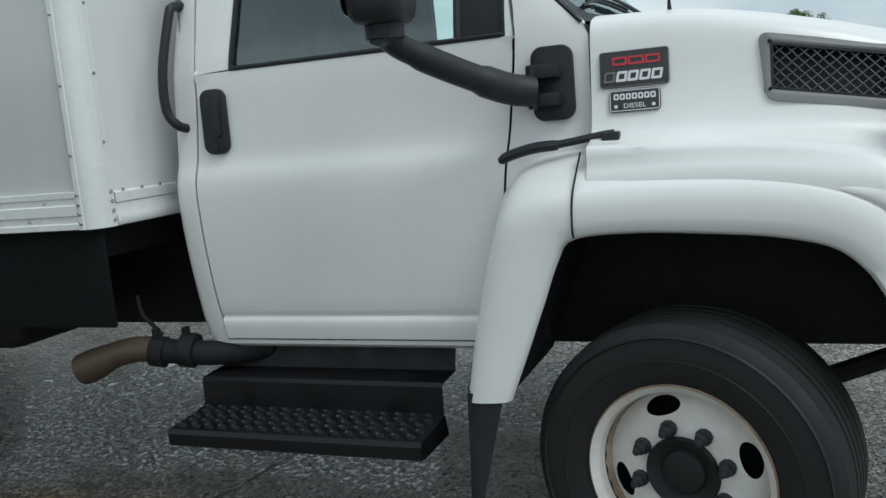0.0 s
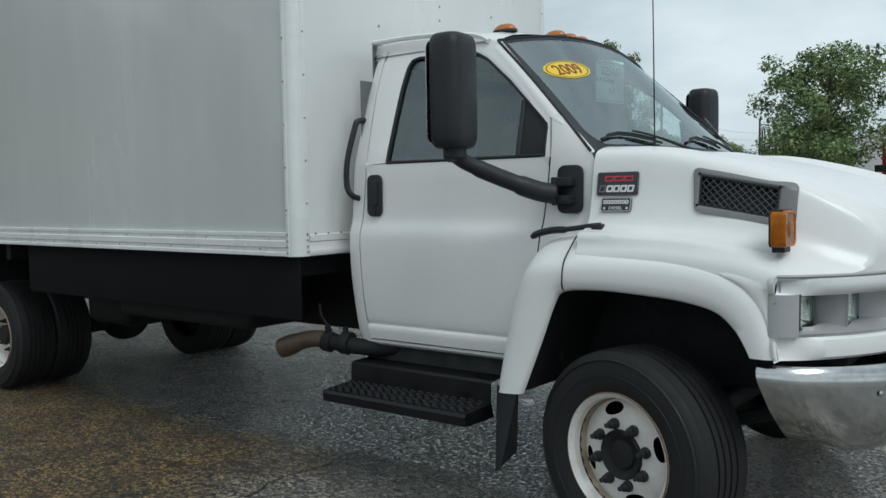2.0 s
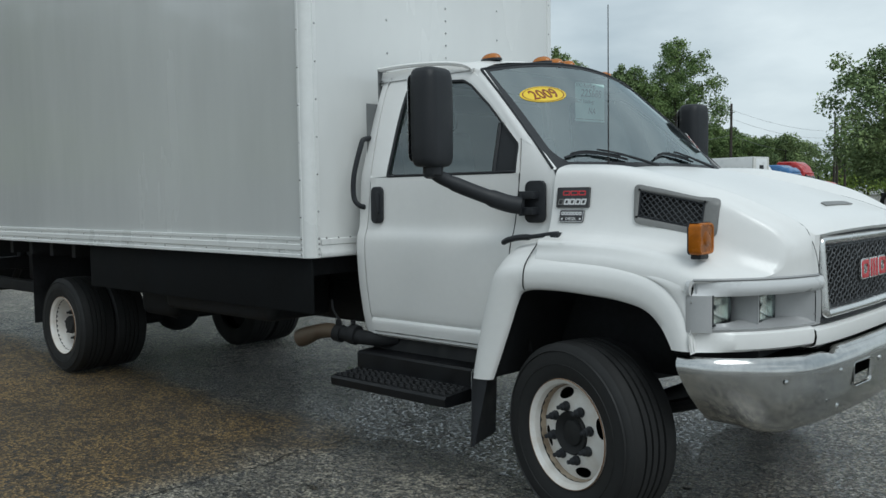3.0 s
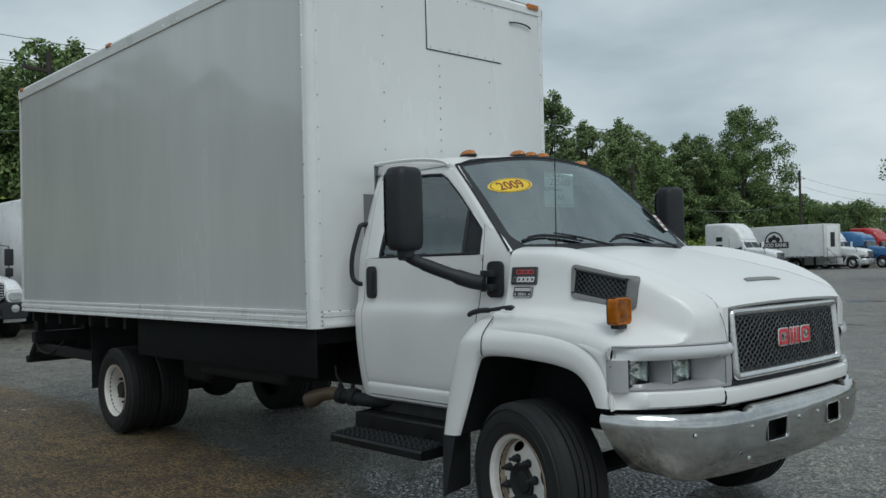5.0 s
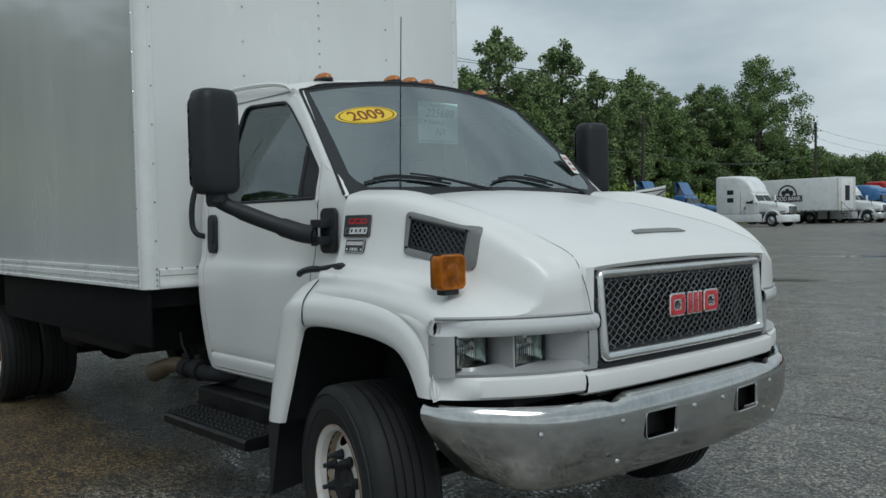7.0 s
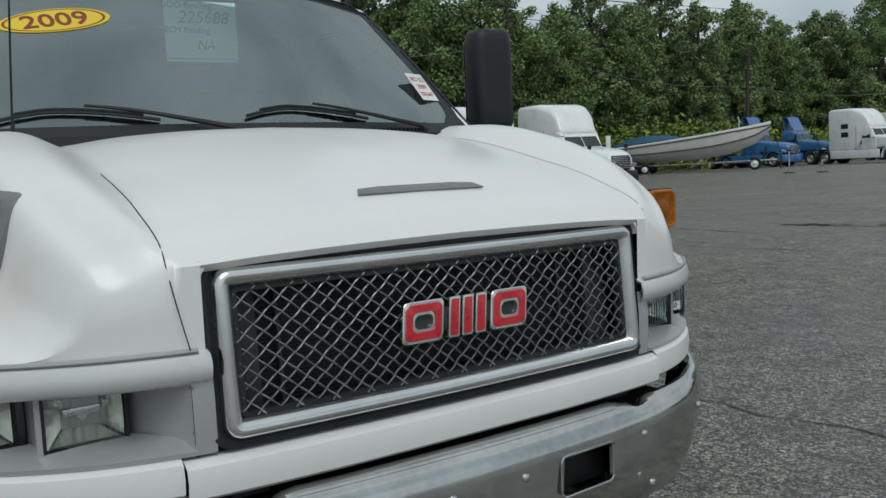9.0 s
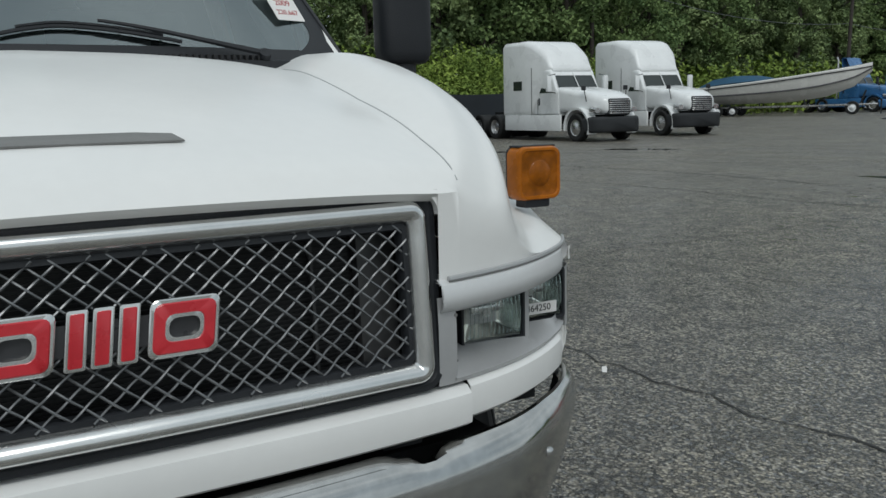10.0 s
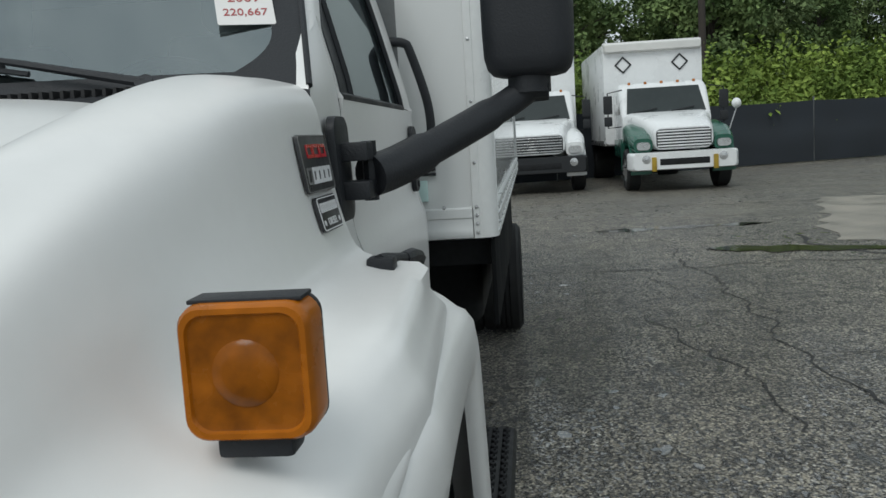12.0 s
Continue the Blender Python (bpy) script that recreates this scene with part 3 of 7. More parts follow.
def frame_ring(w, h, r, profile):
    """A frame swept round a rounded rectangle: (inset, height) pairs."""
    bm = bmesh.new()
    rows = []
    for inset, up in profile:
        rows.append([(u, v, up) for u, v in rounded(w - 2 * inset, h - 2 * inset, max(0.004, r - inset), 7)])
    return sheet(rows, closed=True, bm=bm)


brow = bmesh.new()
sheet(wrap(0.570, 1.060, [(0.05, 1.068), (0.006, 1.067), (-0.012, 1.060), (-0.020, 1.040), (-0.016, 1.020), (0.0, 1.006), (0.05, 1.000), (0.10, 1.000)]), bm=brow)
sheet([[(across(0.585, b), -y, z) for b, z in ((0.05, 1.068), (-0.012, 1.060), (-0.018, 1.030), (0.0, 1.006), (0.05, 1.000))] for y in (0.570, 0.585)], bm=brow)
tail = [[(across(1.06) - dx, -1.06 + b + dy, z) for b, z in ((0.0, 1.067), (-0.012, 1.060), (-0.020, 1.040), (-0.016, 1.020), (0.0, 1.006))] for dx, dy in ((0, 0), (0.012, 0.003), (0.020, 0.010))]
tail.append([(across(1.06) - 0.024, -1.052, 1.036 + 0.0002 * k) for k in range(5)])
sheet(tail, bm=brow)
weld(brow)
tab = part("brow_label", prism(rounded(0.020, 0.030, 0.002, 2), 0.0008), LABEL, truck, "small white label on the lamp brow", at=facing((across(1.035) + 0.0070, 1.0508, 1.036), (-0.9, 1, 0), (0, 0, 1)))
part("print", prism(rounded(0.004, 0.016, 0.001, 2), 0.0004), INK, tab, at=Matrix.Translation((0.004, 0, 0.001)))
pair("lamp_brow", brow, BROW, truck, "pale silver brow over the headlamps")

bezel = bmesh.new()
# flush inner panel, outer post, ledge below, and the recessed back wall in two steps
sheet(wrap(0.566, 0.606, [(0.0, 1.036), (-0.004, 0.98), (-0.004, 0.90), (0.0, 0.872)], 8), bm=bezel)
sheet([[(x, y, z) for x, y in ((0.560, -1.040), (0.564, -1.062), (0.580, -1.064), (0.606, -1.056), (0.632, -1.041), (0.648, -1.026), (0.650, -1.0215), (0.62, -1.0215))] for z in (1.010, 0.98, 0.90, 0.872)], bm=bezel)
ys = np.linspace(0.603, 1.04, 36)
back_x = lambda y: float(np.interp(y, (0.603, 0.690, 0.846, 0.8461), (0.862, 0.735, 0.735, 0.675)))
sheet([[(across(y), -y, 0.872) for y in ys], [(across(y, -0.006), -y, 0.882) for y in ys], [(across(y, 0.015), -y, 0.890) for y in ys], [(min(across(y, 0.02), back_x(y)), -y, 0.903) for y in ys]], bm=bezel)
for y0, y1, x in ((0.685, 0.846, 0.725), (0.846, 1.045, 0.618)):
    sheet([[(x - 0.02, -y, z) for y in np.linspace(y0, y1, 4)] for z in (0.86, 1.05)], bm=bezel)
sheet([[(across(0.606), -0.606, z), (0.845, -0.618, z), (0.72, -0.688, z), (0.69, -0.689, z)] for z in (0.880, 1.04)], bm=bezel)
sheet([[(x, -0.848, z) for x in (0.62, 0.752)] for z in (0.872, 1.04)], bm=bezel)
sheet([[(0.7525, -y, z) for y in (0.842, 0.852)] for z in (0.872, 1.04)], bm=bezel)
pair("lamp_bezel", bezel, SILVER, truck, "silver headlamp surround")
for z in (1.00, 0.915):
    pair("bezel_screw", tube([(across(0.605) - 0.004, -0.605, z), (across(0.605) + 0.004, -0.605, z)], 0.0035, 8), GREY, truck)
pair("bezel_screw", tube([(0.588, -1.056, 0.985), (0.588, -1.0655, 0.985)], 0.004, 8), STEEL, truck)
# thin groove between body and brow, its shadow put in as a grey strip
groove = [(across(y, -0.004), -y, 1.069) for y in np.linspace(0.59, 1.058, 30)]
pair("brow_seam", tube(groove, 0.0050, 6), SILVER, truck)
pair("brow_groove", tube([(x + 0.003, y, z - 0.004) for x, y, z in groove], 0.0018, 5), GREY, truck)

lamp_places = ((0.690, 0.842, 0.738), (0.868, 1.020, 0.638))
for s in (1, -1):
    for a, b, x in lamp_places:
        yc, w, h = -s * (a + b) / 2, b - a, 0.104
        at = facing((x, yc, 0.952), (0, 1, 0), (0, 0, 1))
        lamp = part("headlamp", frame_ring(w, h + 0.012, 0.008, [(-0.001, -0.01), (-0.001, 0.026), (0.0, 0.029), (0.005, 0.029), (0.007, 0.024), (0.008, -0.008)]), PLASTIC, truck, "rectangular glass headlamp in a black rim", at=at)
        lamp.matrix_basis = at @ Matrix.Translation((0, 0, -0.014))
        bowl = bmesh.new()
        rows = []
        for k in np.linspace(0.0, 1, 12):
            rows.append([(u * k, v * k, -0.030 + 0.052 * k ** 2.2) for u, v in rounded(w - 0.010, h + 0.004, 0.010)])
        sheet(rows, closed=True, bm=bowl)
        part("reflector", bowl, REFLECTOR, lamp)
        lens = bmesh.new()
        rows = []
        for k in np.linspace(0.02, 1, 6):
            rows.append([(u * k, v * k, 0.036 - 0.010 * k * k) for u, v in rounded(w - 0.014, h - 0.002, 0.012)])
        sheet(rows, closed=True, bm=lens)
        lens_ob = part("lens", lens, LENS, lamp)
        flutes = bmesh.new()
        for u in np.linspace(-w / 2 + 0.016, w / 2 - 0.016, 13):
            tube([(u, v, 0.0345 - 0.008 * (v / h * 2) ** 2) for v in np.linspace(-h / 2 + 0.012, h / 2 - 0.012, 7)], 0.0016, 4, bm=flutes)
        part("lens_flute", flutes, LENS, lens_ob)["kind"] = "stuff"
        bulb = tube([(0, 0, -0.028), (0, 0.0, 0.002)], 0.010, 10)
        block(-0.034, 0.034, 0.000, 0.014, -0.012, 0.0, 0.003, bm=bulb)
        part("bulb_shield", bulb, STEEL, lamp)
        if s == -1 and x < 0.7:
            st = part("stock_sticker", prism(rounded(0.106, 0.026, 0.001, 2), 0.0006), LABEL, lamp, "white stock number sticker")
            st.matrix_basis = Matrix.Translation((-0.008, -0.026, 0.038))
            words("number", "464250", 0.022, INK, st, Matrix.Translation((0.004, 0, 0.0009)))

# white valance under lamps and grille
val = bmesh.new()
prof = [(0.05, 0.874), (0.002, 0.872), (-0.012, 0.862), (-0.016, 0.835), (-0.012, 0.806), (0.002, 0.796), (0.05, 0.794)]
sheet(wrap(0.632, 1.060, prof, 30), bm=val)
sheet([[(across(1.06) - dx, -1.06 + b + dy, z) for b, z in prof[1:-1]] for dx, dy in ((0, 0), (0.006, 0.002), (0.010, 0.008), (0.012, 0.03))], bm=val)
weld(val)
pair("valance_end", thicken(val, 0.002), PAINT, truck, "white painted valance under the headlamps")
val = bmesh.new()
prof = [(0.04, 0.866), (-0.004, 0.864), (-0.020, 0.853), (-0.024, 0.826), (-0.018, 0.796), (-0.002, 0.786), (0.04, 0.784)]
sheet(wrap(-0.629, 0.629, prof, 48), bm=val)
part("valance", thicken(val, 0.002), PAINT, truck, "white painted valance under the grille")

# grille: frame, woven bars, core behind
GR_W, GR_H = 1.100, 0.318
gr_at = facing((0.893, 0, 1.052), (0, 1, 0), (-0.075, 0, 1))


def bowed(bm, amount=0.020, half=0.55):
    """Bends a flat front so that its ends fall back with the plan of the nose."""
    for v in bm.verts:
        v.co.z -= amount * (v.co.x / half) ** 2
    return bm


def lay(bm, cell=0.05):
    bmesh.ops.subdivide_edges(bm, edges=[e for e in bm.edges if e.calc_length() > 0.2], cuts=8, use_grid_fill=False)
    return bowed(bm)


ring = frame_ring(GR_W, GR_H, 0.030, [(-0.004, -0.02), (-0.002, 0.010), (0.003, 0.018), (0.010, 0.022), (0.018, 0.0215), (0.027, 0.015), (0.034, 0.004), (0.037, -0.006), (0.038, -0.02)])
grille = part("grille", lay(ring), CHROME, truck, "worn chrome grille frame with woven bright bars", at=gr_at)
ring = frame_ring(GR_W - 0.064, GR_H - 0.064, 0.012, [(0, -0.010), (0.003, 0.002), (0.012, 0.003), (0.016, -0.004), (0.017, -0.02)])
part("inner_frame", lay(ring), PLASTIC, grille)
ring = frame_ring(GR_W + 0.050, GR_H + 0.040, 0.040, [(0, -0.012), (0.0, 0.0), (0.012, 0.002), (0.030, -0.012), (0.03, -0.03)])
part("rubber_surround", lay(ring), PLASTIC, grille)
# rounded upper corners of the bonnet's opening
for s in (1, -1):
    cx, cy, r = GR_W / 2 + 0.026, GR_H / 2 + 0.020, 0.044
    arc = [(s * (cx - r + r * math.sin(a)), cy - r + r * math.cos(a)) for a in np.linspace(0, math.pi / 2, 9)]
    outline = [(s * cx, cy)] + arc[::-1]
    part("bonnet_corner", prism(outline if s < 0 else outline[::-1], 0.026), PAINT, bonnet, at=gr_at @ Matrix.Translation((0, 0, -0.032)))
W2, H2 = (GR_W - 0.085) / 2, (GR_H - 0.085) / 2


def woven(w2, h2, step, r, wave, slope=1.0, seg=0.011):
    """Diagonal bars in two directions that pass over and under one another."""
    bm = bmesh.new()
    for sgn in (1, -1):
        span = w2 + h2 / slope
        for k in range(int(-span / step) - 1, int(span / step) + 2):
            c = (k + 0.25) * step
            a, b = max(-w2, c - h2 / slope), min(w2, c + h2 / slope)
            if b - a < step * 0.3:
                continue
            n = max(3, int((b - a) / seg))
            pts = []
            for u in np.linspace(a, b, n):
                v = sgn * (u - c) * slope
                pts.append((u, v, wave * math.sin(math.pi * ((u - c) / step) * 2 + (0 if k % 2 else math.pi) + (0 if sgn > 0 else math.pi / 2))))
            tube(pts, r, 5, bm=bm, caps=False)
    return bm


part("woven_mesh", bowed(woven(W2 + 0.006, H2 + 0.006, 0.0390, 0.0022, 0.0026, 0.84, 0.005)), WOVEN, grille, "diamond weave of bright steel bars", at=Matrix.Translation((0, 0, 0.0)))["kind"] = "stuff"
core = bmesh.new()
block(-0.56, 0.56, -0.165, 0.165, -0.14, -0.11, bm=core)
for k in range(40):
    v = -0.16 + k * 0.008
    block(-0.44, 0.44, v, v + 0.003, -0.11, -0.104, bm=core)
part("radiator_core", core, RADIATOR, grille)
for a, b in ((-0.52, -0.445), (0.445, 0.52)):
    part("radiator_tank", block(a, b, -0.165, 0.165, -0.108, -0.080, 0.006), RADGREY, grille)
for a in (-0.40, 0.36):
    part("radiator_strut", block(a, a + 0.007, -0.165, 0.165, -0.100, -0.088, 0.003), RADGREY, grille)
# emblem: plain red rings and bars in chrome rims
emblem = part("emblem", lay(prism(rounded(0.322, 0.046, 0.006, 2), 0.004)), BADGE, grille, "red and chrome maker's emblem", at=Matrix.Translation((0.003, 0.004, 0.004)))


def slanted(w, h, r, x=0.0, lean=0.14):
    return [(x + a + lean * b, b) for a, b in rounded(w, h, r, 4)]


for u, w in ((-0.116, 0.104), (0.116, 0.104)):
    for name, mat, grow, z0, z1 in (("emblem_rim", CHROME, 0.0, 0.002, 0.013), ("emblem_face", RED, 0.006, 0.006, 0.0155)):
        rows = []
        for inset, z in ((0.0, z0), (0.0, z1 - 0.002), (0.002, z1), (0.029 - 2 * grow, z1), (0.031 - 2 * grow, z0)):
            rows.append([(a, b, z) for a, b in slanted(w - 2 * (grow + inset), 0.088 - 2 * (grow + inset), 0.012, u)])
        part(name, sheet(rows, closed=True), mat, emblem)
for u in (-0.036, 0.0, 0.036):
    part("emblem_rim", prism(slanted(0.030, 0.088, 0.004, u), 0.013, 0.002), CHROME, emblem)
    part("emblem_face", prism(slanted(0.020, 0.078, 0.003, u), 0.0155, 0.002), RED, emblem)
# bonnet slot
slot = prism([(-0.172, -0.020), (0.172, -0.020), (0.158, 0.010), (0.10, 0.019), (-0.10, 0.019), (-0.158, 0.010)], 0.004, 0.002)
part("bonnet_slot", slot, GREY, bonnet, "grey slot in the bonnet", at=facing((0.744, 0, 1.3345), (0, 1, 0), (-1, 0, 0.39)))

# side vent on the right cheek: a frame that follows the skin, screws, weave and dark duct
def soft_corners(pts, r, n=5):
    """Rounds the corners of an outline."""
    out = []
    for k, q in enumerate(pts):
        q, a, b = np.array(q), np.array(pts[k - 1]), np.array(pts[(k + 1) % len(pts)])
        p0, p1 = q + (a - q) / np.linalg.norm(a - q) * r, q + (b - q) / np.linalg.norm(b - q) * r
        out += [tuple((1 - t) ** 2 * p0 + 2 * t * (1 - t) * q + t * t * p1) for t in np.linspace(0, 1, n)]
    return out


vent_rim = soft_corners([(0.240, 1.434), (0.592, 1.366), (0.590, 1.216), (0.254, 1.272)], 0.026)
vent_mid = soft_corners([(0.256, 1.415), (0.566, 1.356), (0.565, 1.236), (0.262, 1.287)], 0.014)
vent_gap = soft_corners([(0.268, 1.404), (0.536, 1.352), (0.534, 1.250), (0.268, 1.299)], 0.004)
vent_gap2 = soft_corners([(0.273, 1.400), (0.531, 1.349), (0.529, 1.254), (0.273, 1.303)], 0.004)
rows = []
for loop, out in ((vent_rim, -0.004), (vent_rim, 0.004), ([tuple(0.94 * np.array(a) + 0.06 * np.array(c)) for a, c in zip(vent_rim, vent_mid)], 0.009), (vent_mid, 0.010), ([tuple(0.4 * np.array(a) + 0.6 * np.array(c)) for a, c in zip(vent_mid, vent_gap)], 0.007), (vent_gap, 0.002), (vent_gap, -0.004)):
    rows.append([cheek(x, z, out) for x, z in loop])
side_vent = part("side_vent", sheet(rows, closed=True), GREY, bonnet, "grey side vent with a woven grille")
rows = [[cheek(x, z, out) for x, z in loop] for loop, out in ((vent_gap, 0.001), (vent_gap, 0.006), (vent_gap2, 0.006), (vent_gap2, -0.03))]
part("vent_rim", sheet(rows, closed=True), PLASTIC, side_vent)
rows = [[cheek(x, z, out) for x, z in loop] for loop, out in ((vent_rim, 0.0005), ([tuple(np.array(a) * 1.02 - 0.02 * np.array(c)) for a, c in zip(vent_rim, vent_gap)], 0.0015), ([tuple(np.array(a) * 1.035 - 0.035 * np.array(c)) for a, c in zip(vent_rim, vent_gap)], -0.002))]
part("vent_gasket", sheet(rows, closed=True), BROW, side_vent)
for x, z in ((0.266, 1.409), (0.537, 1.357), (0.535, 1.251), (0.264, 1.298)):
    q, out = cheek(x, z, 0.004), cheek(x, z, 0.012)
    part("vent_screw", tube([q, out], 0.0045, 8), CHASSIS, side_vent)
grid = woven(0.132, 0.050, 0.027, 0.0020, 0.0014, 0.9, seg=0.009)
for v in grid.verts:
    k, out = (v.co.x + 0.132) / 0.264, v.co.z
    v.co = cheek(0.269 + 0.266 * k, 1.3515 - 0.050 * k + v.co.y * (1.04 - 0.04 * k), out - 0.002)
part("vent_mesh", grid, VENTWIRE, side_vent)["kind"] = "stuff"
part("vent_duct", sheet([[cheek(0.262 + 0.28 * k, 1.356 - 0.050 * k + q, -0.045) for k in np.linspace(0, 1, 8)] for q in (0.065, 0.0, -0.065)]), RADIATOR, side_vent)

# badges on the cheeks: dark plates with bars in place of the maker's words
def hollow(w, h, wall, lean=0.0):
    """A flat slanted bar with an open middle."""
    rows = []
    for inset, up in ((0.0, 0.0), (0.0, 0.0015), (wall, 0.0015), (wall, 0.0)):
        rows.append([(u + lean * v, v, up) for u, v in rounded(w - 2 * inset, h - 2 * inset, max(0.0008, 0.003 - inset), 3)])
    return sheet(rows, closed=True)


def cheek_pose(x, z, s):
    """A pose on the cheek of one side (s = 1: right) at this x and height."""
    low, high = cheek(x, z - 0.04), cheek(x, z + 0.04)
    fore, aft = cheek(x + 0.06, z), cheek(x - 0.06, z)
    right = (1, s * (fore[1] - aft[1]) / 0.12, 0) if s > 0 else (-1, (fore[1] - aft[1]) / 0.12, 0)
    return facing((x, s * cheek(x, z, 0.003)[1], z), right, (0, s * (high[1] - low[1]) / 0.08, 1))


for s in (1, -1):
    b1 = part("model_badge", prism(rounded(0.170, 0.090, 0.007, 3), 0.005, 0.0015), BADGE, bonnet, "dark badge with red and white bars", at=cheek_pose(-0.050, 1.379, s))
    part("badge_rim", frame_ring(0.170, 0.090, 0.007, [(0.001, 0.004), (0.001, 0.0058), (0.0024, 0.0058), (0.0024, 0.004)]), GREY, b1)
    for u, w in ((-0.034, 0.036), (0.006, 0.040), (0.046, 0.036)):
        part("red_bar", hollow(w, 0.021, 0.0052), RED, b1, at=Matrix.Translation((u, 0.019, 0.005)))
    for u in (-0.030, -0.002, 0.027, 0.056):
        part("white_bar", hollow(0.026, 0.026, 0.0062, 0.2), BADGE_WHITE, b1, at=Matrix.Translation((u, -0.019, 0.005)))
    part("grey_bar", hollow(0.026, 0.026, 0.0040, 0.2), GREY, b1, at=Matrix.Translation((-0.060, -0.019, 0.005)))
    b2 = part("engine_badge", prism(rounded(0.126, 0.056, 0.009, 3), 0.005, 0.0015), BADGE, bonnet, "dark engine badge with white lettering", at=cheek_pose(-0.050, 1.318 - 0.018, s))
    part("badge_rim", frame_ring(0.126, 0.056, 0.009, [(0.002, 0.005), (0.002, 0.0062), (0.0038, 0.0062), (0.0038, 0.005)]), BADGE_WHITE, b2)
    for u in (-0.045, -0.030, -0.015, 0.0, 0.015, 0.030, 0.045):
        part("white_bar", hollow(0.0125, 0.0150, 0.0036), BADGE_WHITE, b2, at=Matrix.Translation((u, 0.010, 0.005)))
    words("lettering", "DIESEL", 0.0165, BADGE_WHITE, b2, Matrix.Translation((0, -0.014, 0.0062)), squeeze=1.15)
    for u in (-0.046, 0.046):
        part("badge_stud", lathe([(0.005, 0.0045), (0.0062, 0.0045), (0.0062, 0.0)], 10, axis="z"), BADGE_WHITE, b2, at=Matrix.Translation((u, -0.014, 0)))

# turn signals on the shelf: deep amber lens on a black back
for s in (1, -1):
    sig = part("turn_signal", prism(rounded(0.114, 0.120, 0.018), 0.008, 0.002), PLASTIC, truck, "square amber turn signal on a black foot", at=facing((0.558, -s * 0.984, 1.220), (0, 1, 0), (0, 0, 1)))
    part("top_cap", block(-0.050, 0.050, 0.0585, 0.0625, 0.004, 0.042, 0.0015), PLASTIC, sig)
    case = bmesh.new()
    rows = []
    for k, d in ((0.99, 0.006), (1.0, 0.012), (1.0, 0.042), (0.98, 0.050), (0.94, 0.054), (0.86, 0.054), (0.83, 0.051)):
        rows.append([(u * k, v * k, d) for u, v in rounded(0.116, 0.120, 0.020)])
    sheet(rows, closed=True, bm=case)
    part("lens", case, AMBER, sig, "amber plastic lens")
    rows = [[(u * k, v * k, d) for u, v in rounded(0.116, 0.120, 0.020)] for k, d in ((0.835, 0.051), (0.81, 0.0505), (0.5, 0.052), (0.0, 0.053))]
    face = part("lens_face", sheet(rows, closed=True), AMBER_DEEP, sig)
    part("lens_bull", lathe([(0.0515, 0.030), (0.0535, 0.028), (0.0560, 0.018), (0.0565, 0.0)], 24, axis="z"), AMBER_DEEP, face)
    part("foot", block(-0.034, 0.034, -0.078, -0.054, 0.002, 0.044, 0.006), PLASTIC, sig)

# hood latches on the shelf's rear end
latch = bmesh.new()
tube(smooth_line([(-0.395, -0.955, 1.176), (-0.36, -0.965, 1.190), (-0.30, -0.962, 1.203), (-0.24, -0.955, 1.206)], 14), [0.010] + [0.014] * 12 + [0.012], 8, bm=latch)
tube(smooth_line([(-0.25, -0.955, 1.206), (-0.20, -0.95, 1.212), (-0.13, -0.94, 1.222), (-0.10, -0.935, 1.224)], 12), 0.010, 8, bm=latch)
block(-0.130, -0.085, -0.960, -0.915, 1.195, 1.229, 0.006, bm=latch)
part("bonnet_latch", mirrored(latch), PLASTIC, truck, "black rubber bonnet latch", at=Matrix.Translation((0.02, 0.045, -0.008)))
part("bonnet_latch", latch, PLASTIC, truck, "black rubber bonnet latch")

# chrome bumper
bump_plan = soft((0, 0.30, 0.55, 0.75, 0.88, 0.97, 1.03, 1.065, 1.080), (0.966, 0.957, 0.935, 0.888, 0.818, 0.745, 0.680, 0.610, 0.530))


def bumper():
    bm = bmesh.new()
    ys = np.concatenate([np.linspace(0, 0.95, 40), np.linspace(0.97, 1.080, 26)])
    rows = []
    prof = ((0.060, 0.742), (0.056, 0.758), (0.047, 0.766), (0.034, 0.767), (0.020, 0.760), (0.008, 0.746), (0.0, 0.728), (-0.004, 0.712), (-0.004, 0.696), (0.004, 0.604), (0.014, 0.57), (0.034, 0.515), (0.052, 0.485), (0.072, 0.472), (0.10, 0.470))
    for back, z in prof:
        row = []
        for y in ys:
            t = max(0.0, (y - 0.72) / 0.368)
            low = max(0.0, (0.74 - z) / 0.27)
            pull = 0.125 * low ** 1.3 * t ** 1.5
            side = max(0.0, min(1.0, (y - 0.86) / 0.18))
            notch = 0.020 * math.exp(-((y - 0.525) / 0.030) ** 4) * max(0.0, min(1.0, (back - 0.01) / 0.025)) * (z > 0.74)
            row.append((bump_plan(y) - back * (1 - side) + 0.06 * low * t ** 3, -(y - pull - back * side * 0.8), z - notch + 0.036 * low * t ** 2 + 0.012 * t * (1 - low)))
        rows.append(row)
    sheet(rows, bm=bm)
    # the two tow openings
    bm.faces.ensure_lookup_table()
    kill = [f for f in bm.faces if 0.210 < -f.calc_center_median().y < 0.385 and 0.604 < f.calc_center_median().z < 0.696 and f.calc_center_median().x > 0.93]
    bmesh.ops.delete(bm, geom=kill, context="FACES")
    return bm


